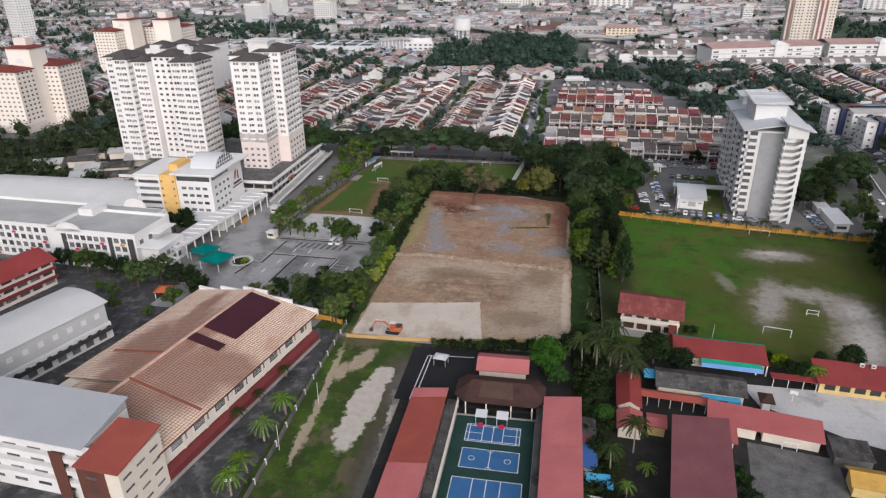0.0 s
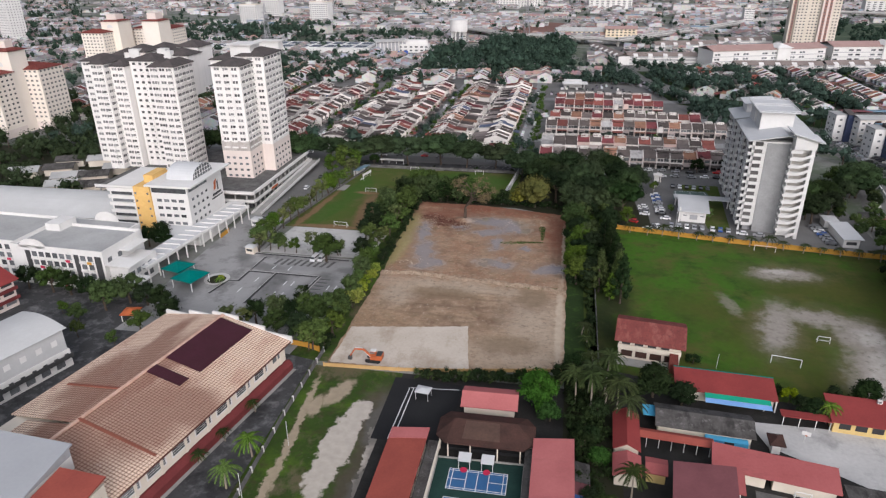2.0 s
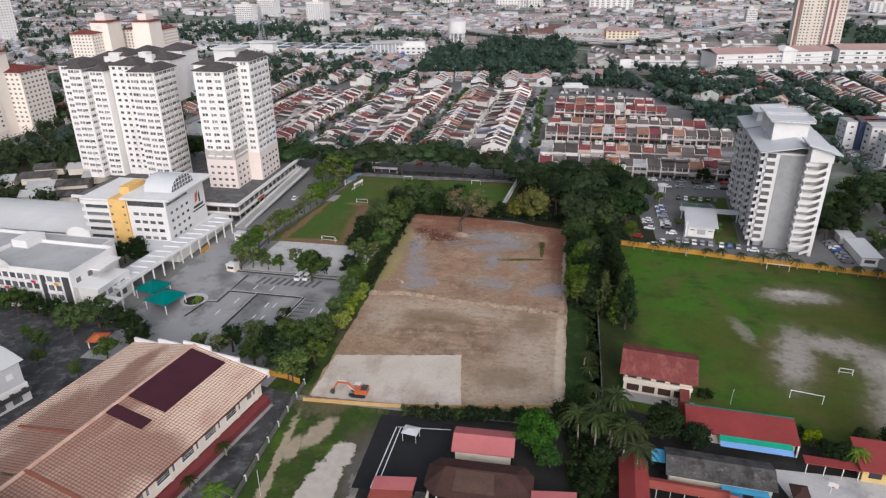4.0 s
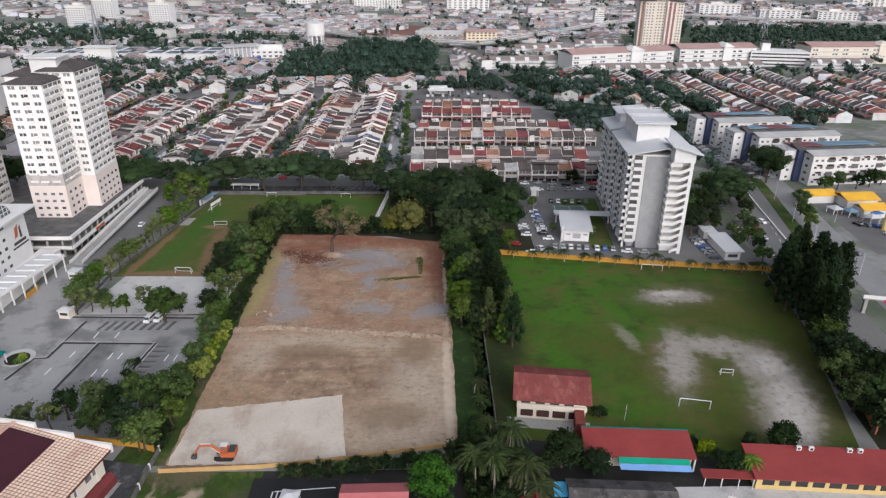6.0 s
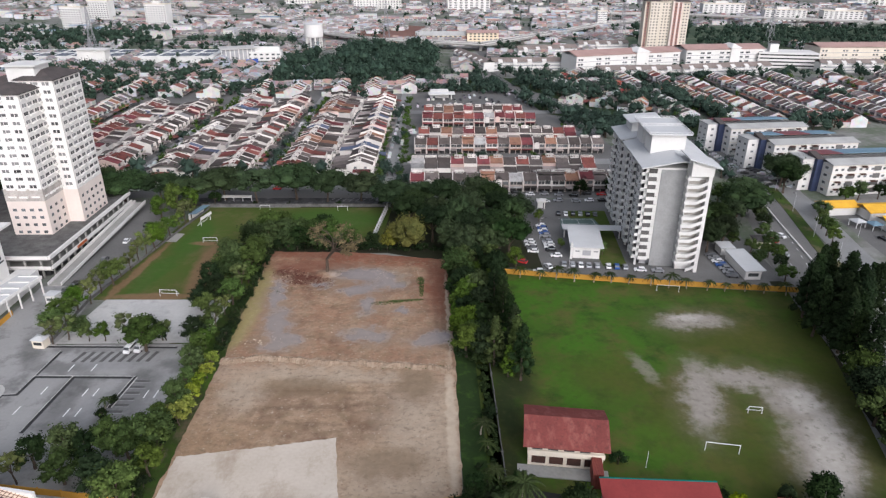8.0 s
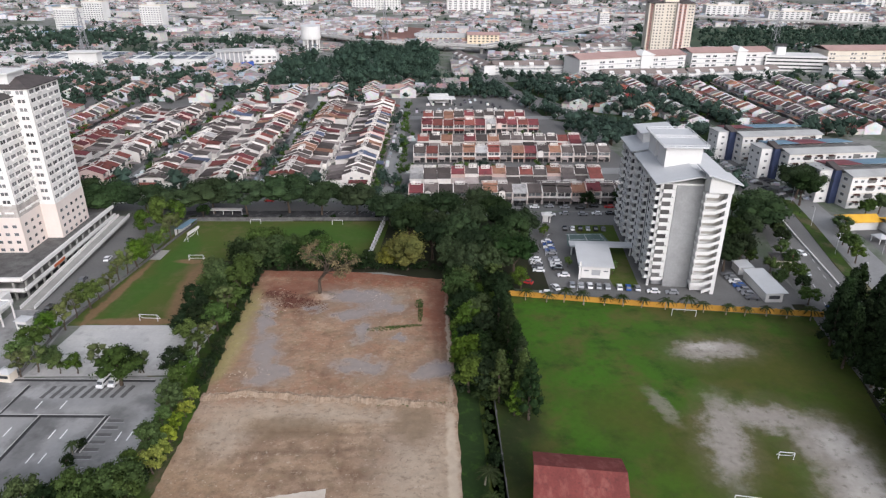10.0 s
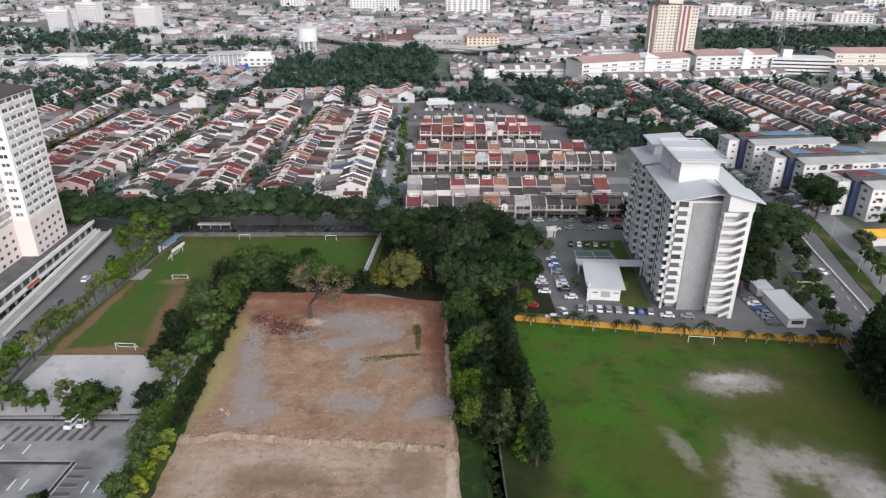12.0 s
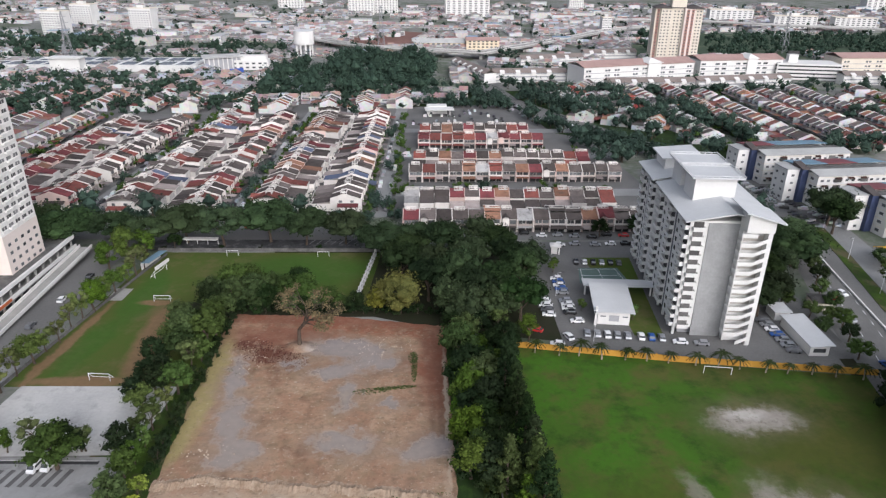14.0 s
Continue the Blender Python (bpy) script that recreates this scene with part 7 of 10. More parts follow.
# ---- terraced houses ----
ROOFS = {
    "dark brown": mat("dark_brown_tiles", (0.1, 0.083, 0.076), (0.05, 0.042, 0.039), 0.85, 0.3, 3, spread=0.35),
    "red": mat("brick_red_tiles", (0.23, 0.075, 0.06), (0.13, 0.045, 0.038), 0.85, 0.3, 3, spread=0.35),
    "grey-brown": mat("grey_brown_tiles", (0.15, 0.125, 0.115), (0.078, 0.066, 0.062), 0.85, 0.3, 3, spread=0.35),
    "maroon": mat("maroon_tiles", (0.19, 0.05, 0.056), (0.11, 0.033, 0.036), 0.85, 0.3, 3, spread=0.35),
    "pale grey": mat("pale_grey_sheets", (0.4, 0.39, 0.38), (0.25, 0.24, 0.235), 0.8, 0.3, 3, spread=0.3),
    "faded blue": mat("faded_blue_tiles", (0.11, 0.13, 0.2), (0.07, 0.085, 0.13), 0.8, 0.3, 3, spread=0.3),
    "orange": mat("orange_tiles", (0.29, 0.155, 0.1), (0.19, 0.1, 0.068), 0.85, 0.3, 3, spread=0.3),
}
for _m in ROOFS.values():
    mottle(_m, (0.06, 0.05, 0.046), 0.5, 0.5, 0.7, 0.6, (1, 1, 1), 3)
M["house_wall"] = mat("house_paint", (0.74, 0.71, 0.67), (0.48, 0.45, 0.42), 0.85, 0.25, 2.0, spread=0.25, amount=0.9)
M["house_wall_pink"] = mat("house_paint_pink", (0.62, 0.48, 0.43), (0.46, 0.35, 0.31), 0.85, 0.25, 2.0, spread=0.25, amount=0.9)
M["house_trim"] = mat("weathered_house_trim", (0.52, 0.46, 0.42), (0.26, 0.22, 0.2), 0.85, 0.25, 2.0, spread=0.5, amount=0.9)
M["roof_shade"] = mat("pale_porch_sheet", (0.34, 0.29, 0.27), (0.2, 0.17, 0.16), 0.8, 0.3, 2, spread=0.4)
HOUSE_W, HOUSE_D = 6.6, 13.0


def terrace_house(colour, style):
    """A two-storey terraced house, front to -y; the styles differ in roof frame, porch, balcony and rear wing."""
    t = thing("terraced_house", "two-storey terraced house with a %s tiled roof" % colour, "house", (0, 0, 0), 0, "terraced houses with %s roofs" % colour)
    rm = ROOFS[colour]
    w, d = HOUSE_W, HOUSE_D
    h = 5.5 + 0.25 * style
    shell = Mesh().box(0.1, w - 0.1, 0, d - 1.4, 0, h)
    # party walls stand proud of the tiles
    shell.prism([(-0.15, -1.5), (0.15, -1.5), (0.15, 6), (-0.15, 6)], 0, [h - 0.1, h - 0.1, h + 2.5, h + 2.5])
    shell.prism([(-0.15, 6), (0.15, 6), (0.15, d - 0.9), (-0.15, d - 0.9)], 0, [h + 2.4, h + 2.4, h + 0.25, h + 0.25])
    front = part("wall", shell, M["house_wall_pink" if colour in ("maroon", "orange") else "house_wall"], t)
    rf = Mesh()
    if style == 2:
        # stepped roof with a white clerestory between the slopes
        rf.prism([(0, -1.3), (w, -1.3), (w, 3.4), (0, 3.4)], [h - 0.5, h - 0.5, h + 1.0, h + 1.0], [h - 0.3, h - 0.3, h + 1.2, h + 1.2])
        rf.prism([(0, 3.0), (w, 3.0), (w, 6.6), (0, 6.6)], [h + 1.7, h + 1.7, h + 2.6, h + 2.6], [h + 1.85, h + 1.85, h + 2.75, h + 2.75])
        rf.prism([(0, 6.6), (w, 6.6), (w, d - 0.8), (0, d - 0.8)], [h + 2.2, h + 2.2, h - 0.2, h - 0.2], [h + 2.4, h + 2.4, h, h])
    else:
        rf.prism([(0, -0.9), (w, -0.9), (w, 6.0), (0, 6.0)], [h - 0.4, h - 0.4, h + 2.0, h + 2.0], [h - 0.2, h - 0.2, h + 2.25, h + 2.25])
        rf.prism([(0, 6.0), (w, 6.0), (w, d - 0.8), (0, d - 0.8)], [h + 1.9, h + 1.9, h - 0.2, h - 0.2], [h + 2.1, h + 2.1, h, h])
    tiles = part("roof", rf, rm, t)
    if style:
        x0, x1 = ((1.0, 5.2), (0.4, w - 0.4), (0.6, 4.6))[style - 1]
        z0, z1 = h + 1.6, h + (2.9, 2.75, 3.05)[style - 1]
        box = Mesh()
        # a white frame of posts and rails round the roof tank
        for y in (5.0, 7.4):
            box.box(x0, x1, y, y + 0.18, z1 - 0.35, z1).box(x0, x1, y, y + 0.18, z0, z0 + 0.5)
        for k in range(4):
            xx = x0 + (x1 - x0 - 0.2) * k / 3
            box.box(xx, xx + 0.2, 5.0, 5.2, z0, z1).box(xx, xx + 0.2, 7.38, 7.58, z0, z1)
        box.box(x0, x0 + 0.18, 5.0, 7.5, z1 - 0.35, z1).box(x1 - 0.18, x1, 5.0, 7.5, z1 - 0.35, z1)
        box.box(x0 + 0.5, x0 + 1.7, 5.7, 6.9, z0, z0 + 1.2)
        part("tank_frame", box, M["house_wall"], tiles, "white railed frame round the roof tank")
    deep, x1 = ((3.0, w - 0.2), (5.4, 3.4), (5.2, w - 0.2), (2.2, w - 0.2))[style]
    sheetm = (rm, M["roof_shade"], rm, ROOFS["grey-brown"])[style]
    part("porch_roof", Mesh().prism([(0.2, -deep), (x1, -deep), (x1, -0.1), (0.2, -0.1)], [2.5, 2.5, 2.9, 2.9], [2.62, 2.62, 3.05, 3.05]), sheetm, t)
    # windows widened so their dark glass also holds the balcony's shade
    panes = Mesh().box(0.5, 2.0, -0.06, 0, 3.3, 4.9).box(2.15, 3.4, -0.06, 0, 3.5, 4.9).box(3.55, w - 0.4, -0.06, 0, 3.2, 5.0)
    part("window", panes, M["glass"], front)
    # dark panel painted in for the shade under the porch
    part("porch_opening", Mesh().box(0.35, w - 0.35, -0.07, 0, 0.1, 2.5), M["dark"], front, "dark panel for the shade in the car porch")
    if style == 3:
        # a bay with a small gable of its own over the porch
        part("front_bay", Mesh().box(0.6, 3.2, -1.6, 0, 2.9, h + 0.1).box(1.1, 2.7, -1.65, -1.6, 3.7, 4.8), front.data.materials[0], t)
        part("bay_roof", Mesh().gable(0.3, 3.5, -2.0, 2.2, h + 0.1, h + 1.2, "y"), rm, t)
    bal = Mesh().box(0.2, w - 0.2, -1.3, -1.12, 3.0, 3.75).box(0.2, w - 0.2, -1.3, 0, 2.95, 3.1)
    for x in (0.2, 3.3, w - 0.55):
        bal.box(x, x + 0.32, -1.35, -1.05, 0, h - 0.3 if style != 1 else 3.2)
    part("balcony", bal, M["house_trim"] if style != 2 else M["house_wall"], t, "pale balcony parapet and columns")
    z = (3.1, 3.4, 5.0, 3.0)[style]
    e = d + (8.2, 7.0, 6.2, 8.6)[style]
    rear = part("rear_wing", Mesh().box(0.25, w - 0.3, d - 1.4, e, 0, z).box(0.1, 0.3, e, e + 1.5, 0, 1.8).box(1.0, 2.4, e, e + 0.06, z - 1.6, z - 0.5).box(0.1, w - 0.1, e + 0.05, e + 0.2, z - 0.4, z + 0.35), M["house_wall"], t)
    part("rear_roof", Mesh().prism([(0.1, d - 1.3), (w - 0.15, d - 1.3), (w - 0.15, e), (0.1, e)], [z + 1.1, z + 1.1, z, z], [z + 1.25, z + 1.25, z + 0.15, z + 0.15]), (rm, ROOFS["dark brown"], rm, M["roof_shade"])[style], rear)
    return t


PROTO = {}
rh = random.Random(21)
WEIGHT = ["dark brown"] * 11 + ["pale grey"] + ["faded blue"] + ["red"] * 7 + ["grey-brown"] * 10 + ["maroon"] * 6 + ["orange"] * 2
WEIGHT_R = ["dark brown"] * 11 + ["pale grey"] + ["red"] * 2 + ["grey-brown"] * 5 + ["maroon"] * 4 + ["orange"] * 2


def set_house(m, weights):
    c, s = rh.choice(weights), rh.choice((0, 1, 1, 2, 3))
    if (c, s) not in PROTO:
        PROTO[c, s] = terrace_house(c, s)
        PROTO[c, s].matrix_basis = m
        return PROTO[c, s]
    t = copy_thing(PROTO[c, s], m)
    t.matrix_basis = m
    return t


def row_end(t, x, side, colour):
    """The end of a row: a lower wing with a tiled lean-to and two windows in the gable wall."""
    a, b = sorted((x, x + side * 2.6))
    zs = [3.6, 2.7] if side > 0 else [2.7, 3.6]
    part("end_wing", Mesh().box(a, b, 0.4, 8.6, 0, 2.7), M["house_wall"], t)
    part("end_roof", Mesh().prism([(a, 0), (b, 0), (b, 9), (a, 9)], [zs[0], zs[1], zs[1], zs[0]], [zs[0] + 0.2, zs[1] + 0.2, zs[1] + 0.2, zs[0] + 0.2]), ROOFS[colour], t)
    p, q = sorted((x + side * 0.16, x + side * 0.22))
    for y in (2.0, 7.0):
        part("window", Mesh().box(p, q, y, y + 1.4, 4.0, 5.1), M["glass"], t)


# rows facing +-y beyond the road, right of the long lane
for front, sign, x0, x1 in ((356, 1, -9, 90), (391, -1, -9, 88), (420.5, 1, -8, 100), (453, -1, -6, 88), (482, 1, -4, 70), (514, -1, -3, 66)):
    n = int((x1 - x0) / HOUSE_W)
    for k in range(n):
        j = rh.uniform(-0.25, 0.25)
        if sign > 0:
            set_house(pose(x0 + HOUSE_W * k, front + j + 0.01 * k, rh.uniform(-0.25, 0.2), 0, 0, -1.0) @ Matrix.Diagonal((1, 0.83, 1, 1)), WEIGHT_R)
        else:
            set_house(pose(x0 + HOUSE_W * (k + 1), front + j, rh.uniform(-0.25, 0.2), 0, 0, 179.0) @ Matrix.Diagonal((1, 0.83, 1, 1)), WEIGHT_R)
# rows along +-x left of it
for x, sign, y0, y1 in ((-29, 1, 378, 560), (-74, -1, 378, 560), (-91, 1, 377, 552), (-136, -1, 377, 552), (-155, 1, 380, 540), (-199, -1, 384, 540)):
    n = int((y1 - y0) / HOUSE_W)
    for k in range(n):
        if rh.random() < 0.03:
            continue
        y = y0 + HOUSE_W * k
        drift = 0.025 * (y - y0)
        if sign > 0:
            t = set_house(pose(x + drift, y, rh.uniform(-0.6, 1.0), 0, 0, 90), WEIGHT)
        else:
            t = set_house(pose(x + drift, y + HOUSE_W, rh.uniform(-0.6, 1.0), 0, 0, -90), WEIGHT)
        if k == 0:
            row_end(t, 0.0 if sign > 0 else HOUSE_W, -sign, rh.choice(("maroon", "dark brown", "red")))


# ---- houses further off, past counting ----
def mixed(name, cols, rough=0.85):
    """One material whose pieces take colours from a list, island by island."""
    m = mat(name, cols[0], None, rough, 0.3, 2.0)
    nt = m.node_tree
    geo, ramp = nt.nodes.new("ShaderNodeNewGeometry"), nt.nodes.new("ShaderNodeValToRGB")
    ramp.color_ramp.interpolation = "CONSTANT"
    el = ramp.color_ramp.elements
    el[0].color, el[1].color, el[1].position = (*cols[0], 1), (*cols[1], 1), 1 / len(cols)
    for i, c in enumerate(cols[2:]):
        e = el.new((i + 2) / len(cols))
        e.color = (*c, 1)
    nt.links.new(geo.outputs["Random Per Island"], ramp.inputs[0])
    nz = nt.nodes.new("ShaderNodeTexNoise")
    nz.inputs["Scale"].default_value = 0.35
    nt.links.new(geo.outputs["Position"], nz.inputs["Vector"])
    mx = nt.nodes.new("ShaderNodeMix")
    mx.data_type, mx.blend_type = "RGBA", "MULTIPLY"
    mx.inputs[0].default_value = 0.5
    nt.links.new(ramp.outputs[0], mx.inputs[6])
    nt.links.new(nz.outputs["Color"], mx.inputs[7])
    nt.links.new(mx.outputs[2], nt.nodes["Principled BSDF"].inputs["Base Color"])
    return m


# roof tones of the distance, paled and greyed to include the haze
M["hazed_roof"] = mixed("hazed_roof_tiles", [(0.32, 0.29, 0.285), (0.4, 0.26, 0.24), (0.46, 0.45, 0.45), (0.36, 0.25, 0.245), (0.27, 0.25, 0.245), (0.52, 0.48, 0.46), (0.46, 0.32, 0.27), (0.32, 0.29, 0.28), (0.62, 0.62, 0.62), (0.38, 0.35, 0.34), (0.26, 0.24, 0.24), (0.42, 0.45, 0.5)])
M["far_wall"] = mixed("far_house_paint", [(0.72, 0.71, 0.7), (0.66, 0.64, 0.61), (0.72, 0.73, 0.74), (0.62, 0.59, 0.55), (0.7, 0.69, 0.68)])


def turned(x, y, a):
    c, s = math.cos(a), math.sin(a)
    return lambda p, q: (x + p * c - q * s, y + p * s + q * c)


def far_house(walls, roofs, x, y, a, w, d, h, rise, party=True):
    """Gabled house, ridge along local x, with raised white gable edges."""
    T = turned(x, y, a)
    walls.prism([T(0, 0), T(w, 0), T(w, d), T(0, d)], 0, h)
    i = len(roofs.v)
    z0, z1 = h, h + rise
    for px in (-0.05, w + 0.05):
        for py, z in ((-0.9, z0 - 0.3), (d * 0.45, z1), (d + 0.7, z0 - 0.3)):
            roofs.v.append((*T(px, py), z))
    roofs.f += [(i, i + 3, i + 4, i + 1), (i + 1, i + 4, i + 5, i + 2), (i, i + 1, i + 2), (i + 3, i + 5, i + 4)]
    if party:
        walls.prism([T(-0.2, -1.1), T(0.2, -1.1), T(0.2, d * 0.45), T(-0.2, d * 0.45)], 0, [z0 + 0.1, z0 + 0.1, z1 + 0.45, z1 + 0.45])
        walls.prism([T(-0.2, d * 0.45), T(0.2, d * 0.45), T(0.2, d + 0.9), T(-0.2, d + 0.9)], 0, [z1 + 0.45, z1 + 0.45, z0 + 0.1, z0 + 0.1])


M["mid_roof"] = mixed("estate_roof_tiles", [(0.26, 0.11, 0.09), (0.15, 0.13, 0.125), (0.3, 0.14, 0.11), (0.22, 0.195, 0.19), (0.4, 0.21, 0.14), (0.11, 0.095, 0.09), (0.24, 0.2, 0.19), (0.15, 0.12, 0.115), (0.22, 0.075, 0.07), (0.3, 0.27, 0.26)])


def houses_region(name, label, rows_, seed, party=True, skip=0.05, tiles="hazed_roof"):
    r = random.Random(seed)
    walls, roofs, porch, glass = Mesh(), Mesh(), Mesh(), Mesh()
    for x, y, a, n, gap in rows_:
        a = radians(a)
        for k in range(n):
            if r.random() < skip:
                continue
            px, py = x + math.cos(a) * gap * k, y + math.sin(a) * gap * k
            hh = r.uniform(5.0, 6.4)
            far_house(walls, roofs, px, py, a, gap - 0.1, r.uniform(9, 12), hh, r.uniform(1.8, 2.6), party)
            T = turned(px, py, a)
            dd, zz = r.uniform(6, 8), r.uniform(3.0, 3.8)
            walls.prism([T(0.2, 10), T(gap - 0.4, 10), T(gap - 0.4, 11 + dd), T(0.2, 11 + dd)], 0, zz)
            porch.prism([T(0, 9.5), T(gap - 0.3, 9.5), T(gap - 0.3, 11.4 + dd), T(0, 11.4 + dd)], zz, [zz + 1.2, zz + 1.2, zz + 0.2, zz + 0.2])
            glass.prism([T(1, -0.06), T(gap - 1, -0.06), T(gap - 1, 0.02), T(1, 0.02)], 3.3, 4.5)
            porch.prism([T(0.2, -r.uniform(3, 5)), T(gap - 0.3, -4), T(gap - 0.3, -0.1), T(0.2, -0.1)], 2.6, [2.7, 2.7, 3.1, 3.1])
    t = thing(name, label, "houses", kind="stuff")
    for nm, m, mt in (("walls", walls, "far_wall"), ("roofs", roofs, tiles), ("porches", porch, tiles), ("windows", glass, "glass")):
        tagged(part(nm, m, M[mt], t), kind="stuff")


# right district, rows along y
rows_r = []
for i in range(7):
    x = 172 + 52 * i
    y0 = 470 if i > 0 else 492
    rows_r.append((x + 6, y0 + 4 * i, 90 + 2, 24 if i < 3 else 20, 6.8))
    rows_r.append((x - 18 - 6 + 44, y0 + 170 + 4 * i, -88, 24 if i < 3 else 20, 6.8))
for x, y in ((112, 545), (128, 526), (146, 560), (122, 592), (150, 518), (166, 540), (140, 610), (104, 610), (160, 585), (100, 648), (126, 640)):
    rows_r.append((x, y, 62, 4, 8.5))
houses_region("house_rows", "rows of terraced houses with mixed red, brown and grey roofs", rows_r, 11, skip=0.12, tiles="mid_roof")
# left district, further rows
rows_l = []
for i, x in enumerate((-216, -280, -345)):
    rows_l.append((x, 400 + 14 * i, 90, 22, 6.8))
    rows_l.append((x - 45, 400 + 14 * i + 150, -90, 22, 6.8))
for x in (-38, -64, -98, -124, -160, -190, -225, -262, -300):
    rows_l.append((x, 572 + (x % 7), 90, 6, 7.0))
for x in (-22, -50):
    rows_l.append((x + 12, 590, 90, 5, 9))
houses_region("house_rows", "rows of terraced houses with brown and red roofs", rows_l, 12, tiles="mid_roof")


# ---- trees ----
def lump():
    """An octahedron, each face cut in four and pushed out to the sphere."""
    v = [(1, 0, 0), (-1, 0, 0), (0, 1, 0), (0, -1, 0), (0, 0, 1), (0, 0, -1)]
    f, seen = [], {}

    def mid(i, j):
        key = (min(i, j), max(i, j))
        if key not in seen:
            seen[key] = len(v)
            v.append(tuple((Vector(v[i]) + Vector(v[j])).normalized()))
        return seen[key]

    for x in (0, 1):
        for y in (2, 3):
            for z in (4, 5):
                o = (x, y, z) if (x + y + z) % 2 == 0 else (x, z, y)
                ab, bc, ca = mid(o[0], o[1]), mid(o[1], o[2]), mid(o[2], o[0])
                f += [(o[0], ab, ca), (ab, o[1], bc), (ca, bc, o[2]), (ab, bc, ca)]
    return np.array(v, float), f


LUMP, LUMP_F = lump()


OCTA = LUMP[:6]
OCTA_F = [(0, 2, 4), (2, 1, 4), (1, 3, 4), (3, 0, 4), (2, 0, 5), (1, 2, 5), (3, 1, 5), (0, 3, 5)]


def crown(clumps, leaf, seed, flat=1.0, core=True, coarse=False):
    """Leaf sprays on a set of clumps (x, y, z, radius, count)."""
    r = np.random.RandomState(seed)
    P, Nn, S = [], [], []
    for x, y, z, rad, n in clumps:
        d = r.normal(size=(n, 3))
        d /= np.linalg.norm(d, axis=1)[:, None]
        d[:, 2] = np.where(d[:, 2] < -0.35, -d[:, 2], d[:, 2])
        q = rad * (0.5 + 0.68 * r.rand(n) ** 1.4)[:, None]
        p = d * q * np.array([1, 1, flat]) * r.uniform(0.78, 1.28, 3)
        P.append(p + np.array([x, y, z]))
        nn = d + np.array([0, 0, 0.35]) + 0.6 * r.normal(size=(n, 3))
        Nn.append(nn / np.linalg.norm(nn, axis=1)[:, None])
        S.append(leaf * (0.6 + 0.75 * r.rand(n)))
    P, Nn, S = np.concatenate(P), np.concatenate(Nn), np.concatenate(S)
    u = np.cross(Nn, r.normal(size=Nn.shape))
    u /= np.linalg.norm(u, axis=1)[:, None]
    w = np.cross(Nn, u)
    m = Mesh()
    a, b = u * S[:, None] * 0.5, w * S[:, None] * 0.36
    V = np.stack([P - a, P - 0.1 * a - b, P + a, P + 0.1 * a + b], 1).reshape(-1, 3)
    m.v = [tuple(q) for q in V.tolist()]
    m.f = [(4 * i, 4 * i + 1, 4 * i + 2, 4 * i + 3) for i in range(len(P))]
    if core:
        for x, y, z, rad, n in clumps:
            k = len(m.v)
            ball, faces = (OCTA, OCTA_F) if coarse else (LUMP, LUMP_F)
            q = ball * (rad * (0.5 + 0.2 * r.rand(len(ball))))[:, None] * np.array([1, 1, flat]) + np.array([x, y, z])
            m.v += [tuple(p) for p in q.tolist()]
            m.f += [(k + i, k + j, k + l) for i, j, l in faces]
    return m


def limbs(h, r0, tips, seed, trunk_top=0.45):
    """A leaning trunk that splits into limbs towards the tips."""
    r = random.Random(seed)
    m = Mesh()
    base, k = Vector((0, 0, -0.2)), 4
    prev, fork = base, Vector((r.uniform(-0.4, 0.4), r.uniform(-0.4, 0.4), h * trunk_top))
    for i in range(1, k + 1):
        q = base.lerp(fork, i / k) + Vector((r.uniform(-0.1, 0.1), r.uniform(-0.1, 0.1), 0))
        m.tube(prev, q, r0 * (1.25 - 0.5 * (i - 1) / k), r0 * (1.25 - 0.5 * i / k), 7)
        prev = q
    for tip in tips:
        tip = Vector(tip)
        mid = prev.lerp(tip, 0.5) + Vector((r.uniform(-0.4, 0.4), r.uniform(-0.4, 0.4), 0.5))
        m.tube(prev, mid, r0 * 0.5, r0 * 0.3, 5)
        m.tube(mid, tip, r0 * 0.3, r0 * 0.08, 5)
    return m


def make_tree(label, material, h, rad, rz, n_clump, per, leaf, seed, r0=0.35, name="tree", low=0.35, cone=False, flat=0.85):
    r = random.Random(seed)
    t = thing(name, label, "tree", (0, 0, -60))
    cl = []
    for i in range(n_clump):
        if cone:
            q = (i + 0.5) / n_clump
            rr_ = rad * (1 - q) ** 0.75 * r.uniform(0.45, 0.9)
            a = i * 2.4 + r.uniform(-0.3, 0.3)
            cl.append((rr_ * math.cos(a), rr_ * math.sin(a), h * (low * 0.5 + (1 - low * 0.5) * q), max(0.9, rad * (0.42 - 0.24 * q)), int(per * 0.72)))
        else:
            a, u = r.random() * 6.283, r.uniform(-0.5, 1.0)
            q = math.sqrt(max(0, 1 - u * u * 0.9)) * r.uniform(0.35, 0.85)
            cl.append((rad * q * math.cos(a), rad * q * math.sin(a), h - rz + rz * 0.78 * u, rad * r.uniform(0.26, 0.44), int(per * 0.72)))
    part("trunk", limbs(h, r0, [(c[0], c[1], c[2]) for c in cl[:7]] if not cone else [(0, 0, h * 0.9)], seed, 0.35 if not cone else 0.6), M["bark"], t)
    part("crown", crown(cl, leaf, seed, flat), M[material], t)
    return t


